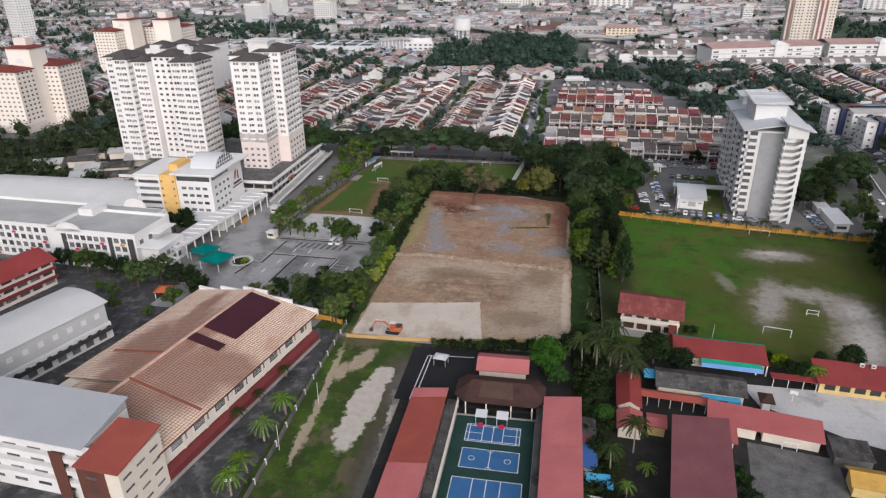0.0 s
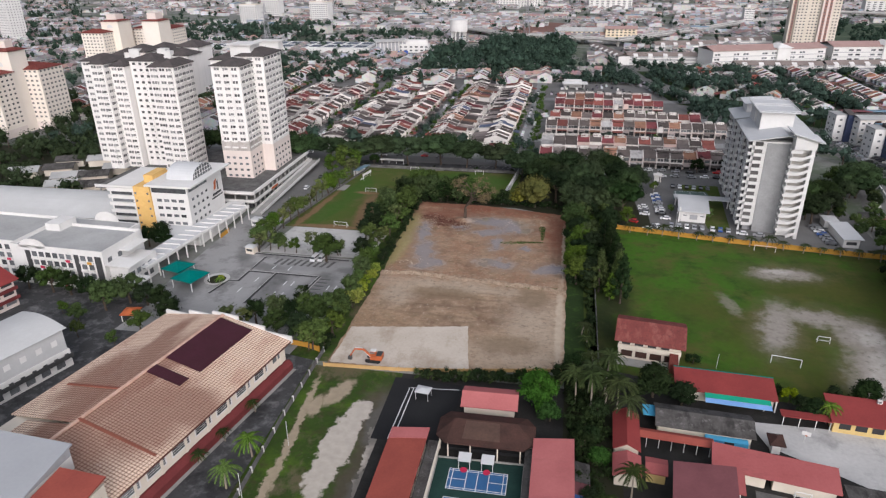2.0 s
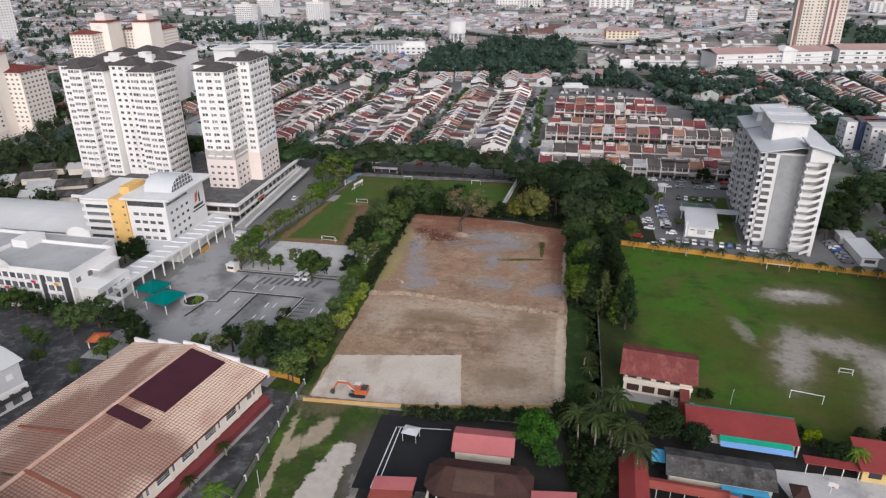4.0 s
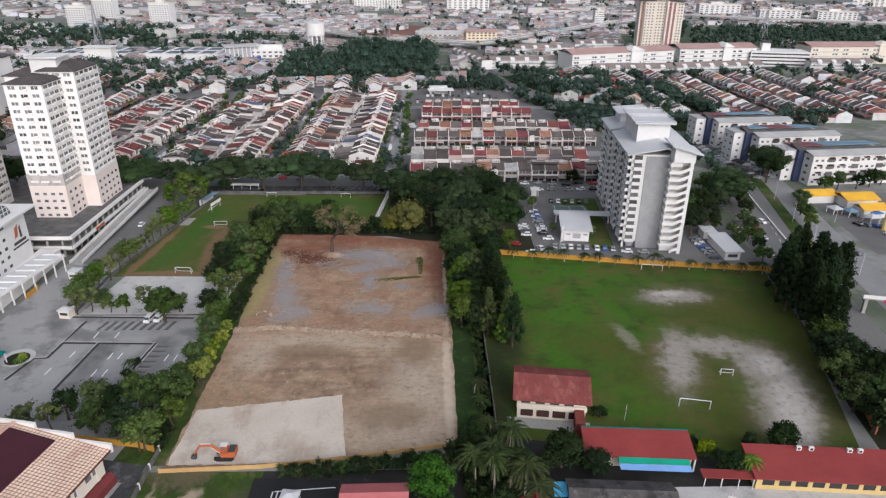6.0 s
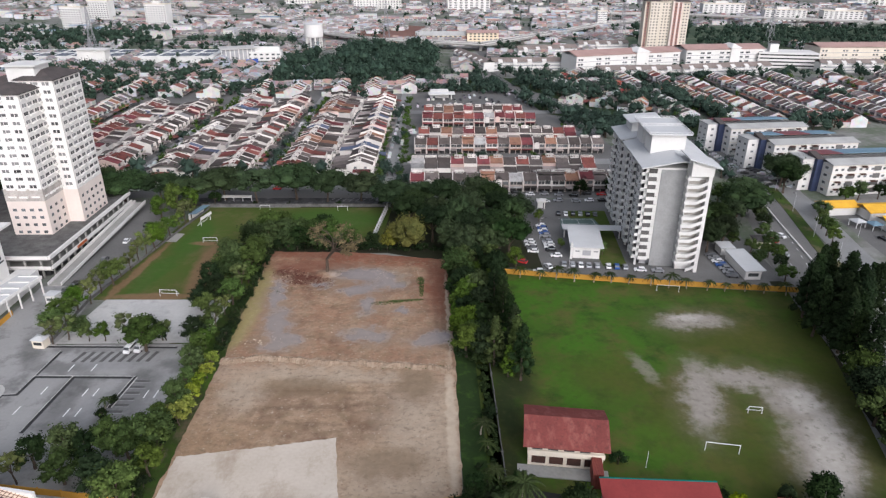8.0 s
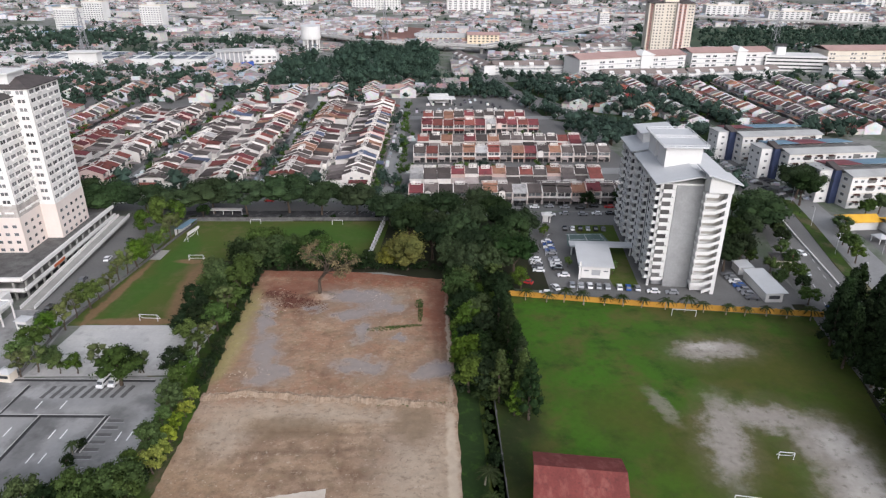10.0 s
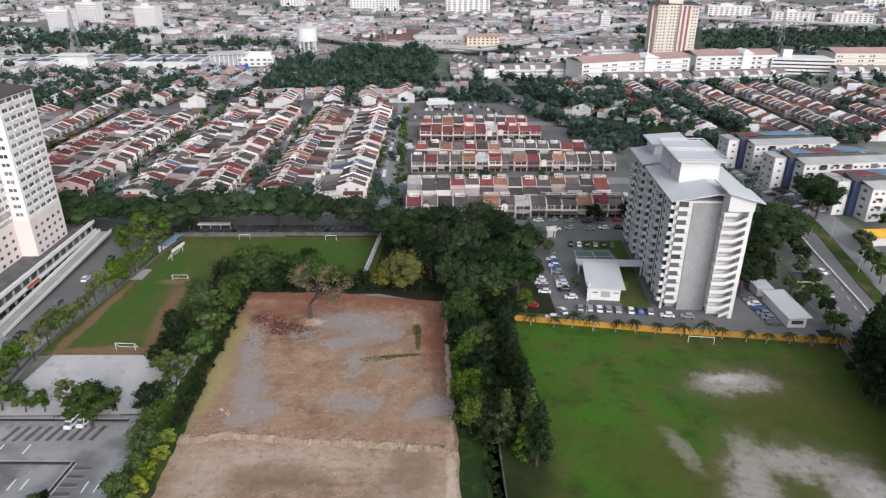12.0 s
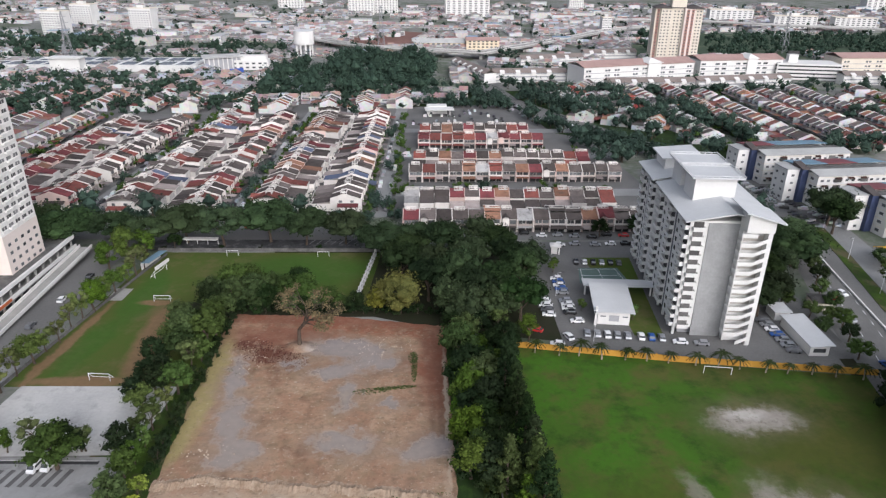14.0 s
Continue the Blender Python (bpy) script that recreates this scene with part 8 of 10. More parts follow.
TREES = {
    "rain": [make_tree("large spreading dark green rain tree", ("leaf_mid", "leaf_mid", "leaf_dark")[s], (14, 12.5, 15)[s], (7.6, 7.0, 8.0)[s], 5.0, 38, 80, 0.75, 100 + s, 0.5) for s in range(3)],
    "umbrella": [make_tree("wide flat-topped rain tree over the road", "leaf_mid", 13.2, 11.2, 3.8, 54, 84, 0.75, 105 + s, 0.45, flat=0.55) for s in range(2)],
    "broad": [make_tree("broad leafy green tree", "leaf", 10, 5.0, 4.0, 26, 85, 0.62, 110 + s) for s in range(3)],
    "dark": [make_tree("dense dark green tree", "leaf_dark", 9, 4.3, 4.0, 24, 85, 0.55, 120 + s) for s in range(3)],
    "light": [make_tree("light green young tree", "leaf_light", 7.5, 3.2, 3.0, 18, 70, 0.5, 130 + s, 0.2) for s in range(2)],
    "thin": [make_tree("pale tree with a thin crown", "leaf_pale", 9, 3.4, 3.4, 16, 34, 0.5, 140 + s, 0.22) for s in range(2)],
    "yellow": [make_tree("yellow-green bush at the plot edge", "leaf_yellow", 5, 2.6, 2.2, 14, 70, 0.5, 150 + s, 0.15, "bush") for s in range(2)],
    "bush": [make_tree("low dark green shrub", "leaf_dark", 3.2, 2.2, 1.8, 12, 60, 0.4, 160 + s, 0.12, "bush") for s in range(2)],
    "hedge": [make_tree("leafy mid-green hedge shrub", "leaf", 2.8, 1.8, 1.6, 12, 70, 0.35, 165, 0.1, "bush")],
    "round": [make_tree("clipped round dark tree", "leaf_dark", 5.6, 2.8, 2.6, 36, 120, 0.36, 170, 0.2)],
    "cedar": [make_tree("tall conical dark evergreen", "leaf_dark", 21, 5.6, 9, 34, 95, 0.7, 180 + s, 0.4, cone=True, flat=1.1) for s in range(2)],
    "cypress": [make_tree("tall narrow evergreen with bright tips", "leaf", 15, 3.6, 7, 26, 90, 0.55, 190 + s, 0.3, cone=True, flat=1.2) for s in range(2)],
    "cypress_bright": [make_tree("narrow evergreen with bright lime green foliage", "leaf_light", 12.5, 3.0, 6, 26, 95, 0.5, 197, 0.25, cone=True, flat=1.2)],
    "cypress_dark": [make_tree("tall narrow dark evergreen", "leaf_dark", 15, 3.8, 7, 26, 90, 0.55, 195, 0.3, cone=True, flat=1.2)],
    "vine": [make_tree("tree wrapped in bright green creeper", "leaf_light", 10, 4.2, 4.6, 24, 90, 0.55, 200 + s, 0.3) for s in range(2)],
    "vivid": [make_tree("dense rounded bright green tree", "leaf_vivid", 8.6, 4.4, 4.2, 48, 130, 0.5, 220, 0.3)],
    "ochre": [make_tree("tree with yellowing ochre leaves", "leaf_ochre", 11, 7.2, 4.6, 36, 80, 0.6, 210, 0.4)],
}


def palm(label, h, n, length, seed, r0=0.2, fronds="leaf_palm"):
    r = random.Random(seed)
    t = thing("palm_tree", label, "palm tree", (0, 0, -60))
    tr = Mesh()
    lean = (r.uniform(-0.8, 0.8), r.uniform(-0.8, 0.8))
    prev = Vector((0, 0, -0.2))
    for i in range(1, 7):
        q = Vector((lean[0] * (i / 6) ** 2, lean[1] * (i / 6) ** 2, h * i / 6))
        tr.tube(prev, q, r0 * (1.3 - 0.1 * i), r0 * (1.2 - 0.1 * i), 6)
        prev = q
    part("trunk", tr, M["palm_bark"], t)
    fr = Mesh()
    for k in range(n):
        a = 6.283 * k / n + r.uniform(-0.2, 0.2)
        up = r.uniform(-0.1, 1.1)
        d, side = Vector((math.cos(a), math.sin(a), 0)), Vector((-math.sin(a), math.cos(a), 0))
        pts = []
        for i in range(9):
            s = i / 8
            pts.append(prev + d * length * (s - 0.12 * s * s) + Vector((0, 0, length * (up * 0.5 * s - (0.55 + 0.2 * up) * s * s))))
        for i in range(8):
            wd = 0.13 * length * (1 - 0.6 * i / 8)
            for sg in (-1, 1):
                droop = Vector((0, 0, -0.45 * wd))
                p, q = pts[i], pts[i + 1]
                tip = (p + q) / 2 + side * sg * wd + d * wd * 0.7 + droop
                fr.face(tuple(p), tuple(p.lerp(q, 0.55)), tuple(tip), tuple(tip - d * wd * 0.25))
                tip2 = q + side * sg * wd * 0.9 + d * wd * 0.6 + droop
                fr.face(tuple(p.lerp(q, 0.5)), tuple(q), tuple(tip2), tuple(tip2 - d * wd * 0.25))
    part("fronds", fr, M[fronds], t)
    return t


M["palm_bark"] = mat("palm_bark", (0.3, 0.26, 0.21), (0.2, 0.17, 0.14), 0.95, 0.8, 6)
TREES["palm"] = [palm("tall coconut palm with drooping fronds", 10, 22, 4.6, 300 + s) for s in range(3)]
TREES["palm_small"] = [palm("short stout palm planted along the wall", 3.4, 22, 2.5, 310 + s, 0.18) for s in range(2)]
TREES["palm_dark"] = [palm("short dark palm in the undergrowth", 3.6, 16, 3.0, 330 + s, 0.16) for s in range(2)]
TREES["palm_young"] = [palm("young light green palm beside the road", 4.5, 18, 3.2, 320 + s, 0.16, "leaf_palm_light") for s in range(2)]
rt = random.Random(33)
used = set()
STREET = []


def plant(kind, x, y, s=1.0, z=0.0):
    p = rt.choice(TREES[kind])
    m = pose(x, y, z, 0, 0, rt.uniform(0, 360)) @ Matrix.Diagonal((s * rt.uniform(0.92, 1.08), s * rt.uniform(0.92, 1.08), s * rt.uniform(0.9, 1.1), 1))
    if p not in used:
        used.add(p)
        p.matrix_basis = m
        return p
    c = copy_thing(p, m)
    c.matrix_basis = m
    return c


def belt(kinds, pts, jitter=1.0, lo=0.85, hi=1.15):
    for x, y in pts:
        if y > 352 or x < -230:
            STREET.append((x + rt.uniform(-jitter, jitter), y + rt.uniform(-jitter, jitter), (1.25 if kinds[0] in ("rain", "umbrella") else 0.85) * rt.uniform(lo, hi)))
            continue
        plant(rt.choice(kinds), x + rt.uniform(-jitter, jitter), y + rt.uniform(-jitter, jitter), rt.uniform(lo, hi))


# left of the plot
belt(["broad", "dark", "broad", "thin", "vine", "light"], [(-63, y) for y in range(166, 290, 7) if not 184 < y < 218] + [(-67.5, y) for y in range(169, 290, 8) if not 182 < y < 224] + [(-72, y) for y in range(244, 288, 9)] + [(-79, 222), (-75, 226)], 1.6, 0.7, 1.15)
belt(["bush", "light"], [(-61, 166 + 3.5 * k) for k in range(8)], 0.6, 0.8, 1.2)
belt(["broad", "dark", "vine"], [(-62.6, 204), (-63.4, 211), (-64.5, 219), (-63, 196), (-64, 188)], 0.5, 0.65, 0.85)
belt(["yellow"], [(-59, 194), (-59.2, 199), (-59, 204), (-59.4, 209), (-59, 214), (-60, 190)], 0.5)
belt(["bush"], [(-59.6, 220 + 4 * k) for k in range(17)], 0.4)
belt(["broad", "thin", "dark", "broad"], [(-92, 169), (-87, 176), (-80, 178), (-75, 178), (-71, 180), (-88, 171), (-78, 172), (-70, 168), (-65, 164)], 1.0)
belt(["dark", "broad"], [(-112, 172), (-118, 178), (-125, 182), (-133, 181), (-140, 180), (-147, 181), (-155, 183), (-163, 184), (-172, 186), (-137, 176)], 1.0, 0.8, 1.05)
belt(["broad", "light"], [(-112, 160), (-118, 165), (-122, 158), (-140, 168), (-150, 172), (-135, 160)], 1.0, 0.6, 0.8)
# trees between pitch and plot end
belt(["dark", "broad", "broad"], [(-60, 293), (-55, 296), (-50, 293), (-56, 302), (-62, 300), (-66, 296), (-49, 300), (-44, 297), (-38, 296), (-42, 303)], 1.0, 0.9, 1.15)
belt(["dark", "bush", "broad"], [(-34, 292), (-30, 291), (-26, 292), (-22, 291), (-62, 291), (-57, 290.5), (-52, 290.5), (-47, 290.5), (-42, 290.5), (-38, 290.5)], 0.6, 0.5, 0.75)
belt(["bush"], [(-60 + 3.4 * k, 289.6 - (0.12 * max(0, k - 9))) for k in range(20)], 0.5, 0.7, 1.2)
plant("ochre", -8, 289, 1.15), plant("ochre", -15, 291, 0.6)
# big dark grove
belt(["rain"], [(-8, 309), (2, 297), (4, 312), (12, 300), (15, 314), (23, 303), (26, 292), (27, 315), (33, 306), (6, 325), (17, 327), (28, 327), (10, 338), (22, 337), (16, 290), (8, 288), (22, 284), (29, 284), (12, 281), (36, 316)], 1.2, 0.85, 1.05)
# road-side rain trees
belt(["umbrella"], [(-192 + 14.5 * k, 340.6 + 4 * (k % 2)) for k in range(12)], 2.2, 0.85, 1.15)
belt(["dark", "bush", "bush"], [(-98, 338.4), (-95, 338.6), (-77, 338.4), (-62, 338.2), (-40, 338.4), (-22, 338)], 0.8, 0.55, 0.75)
belt(["umbrella"], [(-16, 331), (-6, 321), (-4, 337)], 0.8, 0.85, 1.0)
belt(["dark", "broad"], [(-180 + 11 * k, 367 + 2 * (k % 2)) for k in range(16)], 2, 0.5, 0.8)
belt(["umbrella", "dark"], [(-170, 352), (-112, 366), (-90, 368), (-55, 368), (-140, 368), (-182, 360)], 1.5, 0.95, 1.2)
plant("vine", -107, 327, 1.3), plant("vine", -103, 333, 1.1), plant("vine", -112, 322, 1.1)
belt(["vine", "light", "thin", "vine"], [(-111 + 0.12 * (y - 228), y) for y in range(232, 326, 6)], 0.7, 0.85, 1.15)
for kind, x, y, s in (("light", -98.3, 227.2, 0.75), ("light", -93.7, 227.2, 0.8), ("thin", -87, 227.4, 1.0), ("dark", -81, 227, 0.95), ("dark", -77.4, 227.4, 0.6), ("thin", -104.5, 228, 1.0), ("thin", -108, 226, 0.85), ("broad", -101.8, 229.5, 0.7), ("palm_dark", -80, 196, 0.8), ("bush", -79.2, 198.6, 0.7), ("bush", -79.6, 192.6, 0.9), ("palm_young", -109.4, 198, 0.6), ("yellow", -110.6, 201, 0.5)):
    plant(kind, x, y, s)
# right of the plot
plant("cypress_bright", 22.4, 212, 1.12), plant("cypress_bright", 20.2, 208, 0.8), plant("cypress_bright", 18.6, 252, 0.85)
belt(["cypress", "cypress_dark", "cypress_dark"], [(23.4, 206), (22.8, 219), (22.4, 226), (21.6, 233), (21.5, 239), (20, 245), (21, 250), (17, 213)], 0.4, 0.9, 1.1)
belt(["dark", "dark", "broad", "vine"], [(14, 216), (10.4, 218), (12, 224), (16, 226), (9.5, 230), (14, 234), (10, 238), (16, 241), (11, 245), (8.5, 251), (15, 249), (12, 256), (17, 257), (9, 262), (14, 264), (18, 266), (11, 270), (16, 273), (9, 276), (21, 258), (22, 268)], 0.9, 0.8, 1.15)
belt(["bush", "light"], [(7.6, 218 + 5 * k) for k in range(12)], 0.5, 0.7, 1.1)
plant("palm", 8.6, 262, 0.8), plant("palm", 8.2, 268, 0.7)
belt(["dark"], [(17.5, 168), (8.4, 166.8)], 0.5, 0.45, 0.6)
belt(["palm_dark"], [(11.6, 185), (12.8, 179), (10, 169), (14.4, 170)], 0.5, 0.9, 1.15)
belt(["dark", "bush"], [(13.6, 176), (13.8, 190), (12.4, 207), (16, 168), (10.4, 174)], 0.4, 0.35, 0.6)
belt(["vine", "dark"], [(24, 272), (30, 272.5), (22, 279)], 0.8, 0.7, 0.9)
# hedge along the near side of the plot
belt(["bush", "bush", "hedge"], [(-31.5 + 1.55 * k, 156.4 + 0.14 * k) for k in range(24)], 0.5, 0.75, 1.1)
plant("vivid", 0.2, 149, 1.12), plant("vivid", 3.2, 144.4, 0.62)
belt(["dark", "bush", "dark"], [(10.5, 134), (11.5, 118), (15, 146), (8, 156), (14, 158), (9, 162), (17, 162), (6, 160), (12, 103), (24, 156)], 0.6, 0.5, 0.8)
plant("round", 28.4, 158.2, 1.6), plant("round", 35.0, 155.8, 1.25)
belt(["palm"], [(9, 152), (13, 149), (16.5, 151), (12, 155), (18.5, 147), (20.5, 143), (16, 157)], 0.6, 0.9, 1.15)
plant("vivid", 14, 131, 0.6), plant("dark", 12.8, 138, 0.55)
belt(["palm", "palm_young"], [(20.5, 121), (18, 107), (15, 113), (22, 114)], 0.5, 0.7, 0.9)
belt(["bush", "dark"], [(13, 120), (14.5, 102), (17, 98), (40, 112), (38.5, 118), (42, 106)], 0.8, 0.5, 0.9)
plant("yellow", 61, 161, 0.9), plant("bush", 58.5, 163, 1.1), plant("round", 79.0, 162.8, 1.4), plant("round", 71.5, 162.8, 0.8)
plant("dark", 65, 156, 0.65), plant("palm_young", 67.5, 154.5, 1.0), plant("dark", 62.5, 157, 0.55), plant("bush", 40.5, 175, 1.1)
# cedars and trees on the far right of the field
belt(["cedar"], [(126, 240), (121, 236), (131, 246), (119, 229), (125, 230), (133, 236), (129, 252), (137, 243), (116, 222), (122, 224), (114, 215), (128, 234), (119, 218), (123, 246), (114, 238), (115, 232), (112, 226), (114, 218), (112, 210), (114, 204), (118, 243)], 1.0, 0.75, 1.0)
belt(["dark", "broad", "dark"], [(109, 187), (107, 180), (111, 176), (107, 172), (112, 166), (115, 188), (110, 194), (116, 170), (108, 164), (105.5, 186), (106, 194), (112, 183), (110, 200), (104, 176), (113, 172), (104, 168)], 0.8, 0.95, 1.3)
belt(["dark", "cedar"], [(117, 197), (113, 188), (119, 185), (116, 177)], 1.2, 0.7, 0.95)
belt(["rain", "broad", "vine"], [(113, 306), (120, 300), (125, 312), (130, 322), (128, 337), (140, 340)], 1.5, 0.65, 0.95)
belt(["rain", "dark", "broad"], [(104, 292), (116, 294), (102, 304), (109, 308), (106, 322), (114, 318), (111, 331), (98, 336), (124, 320)], 1.0, 0.7, 0.95)
belt(["dark", "broad"], [(121, 262), (123, 270), (126, 279), (128, 288), (131, 298), (134, 308), (137, 318)], 0.8, 0.55, 0.8)
plant("umbrella", 133, 322, 1.0), plant("umbrella", 138, 336, 0.9), plant("umbrella", 169, 362, 1.05)
belt(["rain"], [(103, 286), (110, 289), (107, 300), (114, 303)], 0.8, 0.75, 0.9)
belt(["vine", "broad"], [(119, 285), (124, 282), (118, 275), (116, 292)], 0.8, 0.45, 0.7)
belt(["rain"], [(172, 371), (166, 352)], 0.5, 0.8, 0.95)
belt(["vine", "broad"], [(158, 300), (160, 308), (163, 316), (155, 292), (166, 322)], 1, 0.55, 0.8)
belt(["broad", "dark"], [(196, 341), (205, 344), (214, 346), (188, 338), (222, 350)], 1, 0.7, 0.95)
belt(["palm_small", "palm_dark"], [(31 + 6.1 * k, 269.6 - 0.165 * (31 + 6.1 * k - 18) - 1.3) for k in range(15)], 0.6, 0.9, 1.3)
belt(["palm_young"], [(-62.2, 121), (-63.3, 111), (-62.6, 101), (-62.8, 94.5)], 0.3, 1.15, 1.4)
belt(["palm_small"], [(-70.7, 125), (-72.5, 118), (-68, 136)], 0.3, 0.8, 1.0)
belt(["broad", "rain"], [(-118, 82), (-127, 80), (-240, 330), (-250, 345), (-262, 340), (-270, 352), (-280, 335), (-296, 345), (-300, 360), (-288, 370), (-255, 362)], 2, 0.8, 1.0)
belt(["yellow", "vine"], [(-283, 360), (-286, 364)], 1, 1.5, 1.9)
belt(["dark"], [(-152, 224), (-148, 227), (-156, 222), (-145, 223)], 0.6, 0.8, 1.0)
belt(["light"], [(45, 318), (46, 322), (64, 284), (49, 290)], 0.6, 0.5, 0.75)
# among the houses and along the carriageway
belt(["dark", "broad"], [(-22, 381), (-17, 384), (-24, 392), (70, 350), (84, 352), (-80, 395), (-78, 430), (-82, 410), (-74, 470), (-20, 440), (-14, 452), (-144, 420), (-147, 450), (-130, 400), (-140, 480), (-205, 420), (-82, 520), (-22, 500), (-18, 520), (-95, 388), (-165, 398), (30, 404)], 2, 0.6, 1.0)
for k in range(26):
    q = k / 25
    STREET.append((150 - 92 * q + rt.uniform(-4, 4) - 14 * math.sin(q * 3), 438 + 160 * q + rt.uniform(-4, 4), rt.uniform(0.7, 1.2)))
belt(["umbrella", "dark", "rain"], [(4 + 6 * k, 592 + rt.uniform(-4, 4)) for k in range(10)], 1.5, 0.7, 0.95)
belt(["rain", "dark"], [(60 + 5 * k, 628 - 12 * k) for k in range(9)] + [(98, 520), (106, 508), (114, 496), (96, 536), (120, 500), (128, 488)], 2, 0.7, 1.0)
belt(["rain", "dark"], [(104 + 4 * k, 500 - 6 * k) for k in range(6)] + [(150, 470), (162, 460), (175, 462), (188, 458), (170, 452), (198, 466), (130, 505), (120, 520), (112, 534)], 2, 0.7, 0.95)
# bare tree on the plot
bt = thing("bare_tree", "nearly leafless tree on a mound of red soil", "tree", (-36, 270, 0))
bt.scale = (1.45, 1.45, 1.15)
br, rb = Mesh(), random.Random(77)
tips = []


def grow(p, d, ln, r0, depth):
    q = p + d * ln
    br.tube(p, q, r0, r0 * 0.65, 5 if depth < 3 else 4)
    if depth > 4:
        tips.append(q)
        return
    for _ in range(3 if depth < 2 else 2):
        nd = (d + Vector((rb.uniform(-1, 1), rb.uniform(-1, 1), rb.uniform(-0.3, 0.42))) * 0.8).normalized()
        grow(q, nd, ln * rb.uniform(0.62, 0.85), r0 * 0.6, depth + 1)


grow(Vector((0, 0, -0.2)), Vector((0.03, 0, 1)), 5.2, 0.5, 0)
part("trunk", br, M["bark"], bt)
tw = [(q.x, q.y, q.z, 0.9, 26) for q in tips]
part("foliage", crown(tw, 0.42, 5, 1.0, False), M["twig"], bt, "fine brown twigs and few leaves")
mound = Mesh()
for i in range(14):
    a, b = 6.283 * i / 14, 6.283 * (i + 1) / 14
    mound.face((3.4 * math.cos(a), 2.4 * math.sin(a), 0), (3.4 * math.cos(b), 2.4 * math.sin(b), 0), (1.2 * math.cos(b), 0.9 * math.sin(b), 0.8), (1.2 * math.cos(a), 0.9 * math.sin(a), 0.8))
    mound.face((1.2 * math.cos(a), 0.9 * math.sin(a), 0.8), (1.2 * math.cos(b), 0.9 * math.sin(b), 0.8), (0, 0, 0.95))
part("mound", mound, M["dirt"], bt)


def far_trees(name, label, spots, seed, material="leaf_hazed", size=5.5, per=22, leaf=1.6, trunks=False, clumps=3):
    r = random.Random(seed)
    cl = []
    for x, y, s in spots:
        for _ in range(clumps):
            cl.append((x + r.uniform(-1, 1) * size * 0.55 * s, y + r.uniform(-1, 1) * size * 0.55 * s, s * (size * 0.5 + r.uniform(-0.2, 0.6) * size), size * 0.5 * s, per))
    t = thing(name, label, "trees", kind="stuff")
    tagged(part("crowns", crown(cl, leaf, seed, coarse=True), M[material], t), kind="stuff")
    if trunks:
        tr = Mesh()
        for x, y, s in spots:
            tr.tube((x, y, -0.1), (x + r.uniform(-0.5, 0.5), y, size * 0.7 * s), 0.3 * s, 0.16 * s, 6)
        tagged(part("trunks", tr, M["bark"], t), kind="stuff")


r = random.Random(44)
wood = []
for _ in range(250):
    x, y = r.uniform(-126, 6), r.uniform(612, 830)
    if y > 760 and x < -90:
        continue
    wood.append((x, y, r.uniform(1.3, 2.2)))
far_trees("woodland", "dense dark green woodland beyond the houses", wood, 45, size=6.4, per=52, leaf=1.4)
town, scrub = [], []
for _ in range(300):
    town.append((r.uniform(-430, -120), r.uniform(585, 690), r.uniform(0.5, 1.1)))
for _ in range(130):
    town.append((r.uniform(-430, -150), r.uniform(802, 930), r.uniform(0.7, 1.5)))
for _ in range(90):
    x, y = r.uniform(-330, -212), r.uniform(266, 345)
    if not (-262 < x < -205 and 278 < y < 312):
        scrub.append((x, y, r.uniform(0.6, 1.2)))
for _ in range(420):
    town.append((r.uniform(-900, -380), r.uniform(400, 1000), r.uniform(0.9, 1.8)))
for _ in range(900):
    y = r.uniform(640, 1650)
    x = r.uniform(-0.8, 0.85) * (y + 100)
    town.append((x, y, r.uniform(0.7, 1.5)))
for _ in range(420):
    x, y = r.uniform(260, 900), r.uniform(840, 1060)
    town.append((x, y, r.uniform(1.0, 1.8)))
for _ in range(330):
    y = r.uniform(560, 1500)
    town.append((-r.uniform(0.72, 1.15) * (y + 60), y, r.uniform(0.8, 1.9)))
for _ in range(60):
    town.append((r.uniform(60, 160), r.uniform(700, 745), r.uniform(0.9, 1.4)))
for _ in range(160):
    town.append((r.uniform(-430, -250), r.uniform(560, 680), r.uniform(0.8, 1.4)))
for _ in range(90):
    town.append((r.uniform(-560, -350), r.uniform(820, 1000), r.uniform(1.2, 2.2)))
for _ in range(90):
    town.append((r.uniform(-380, -215), r.uniform(540, 640), r.uniform(0.5, 0.9)))
for _ in range(110):
    town.append((r.uniform(-345, -180), r.uniform(622, 700), r.uniform(1.0, 1.7)))
for _ in range(80):
    town.append((r.uniform(-300, -14), r.uniform(566, 640), r.uniform(0.7, 1.25)))
for _ in range(70):
    town.append((r.uniform(-480, -330), r.uniform(860, 960), r.uniform(1.3, 2.2)))
for _ in range(230):
    x, y = r.uniform(-420, -238), r.uniform(322, 470)
    if not (-380 < x < -322 and 355 < y < 412):
        scrub.append((x, y, r.uniform(0.8, 1.4)))
far_trees("estate_trees", "dark green trees around the pale towers", scrub, 49, "leaf_mid", size=6.4, per=30, leaf=1.1, trunks=True, clumps=5)
far_trees("far_trees", "scattered trees over the distant town, haze in their leaf colour", town, 46, size=6.0, per=12, leaf=1.9)
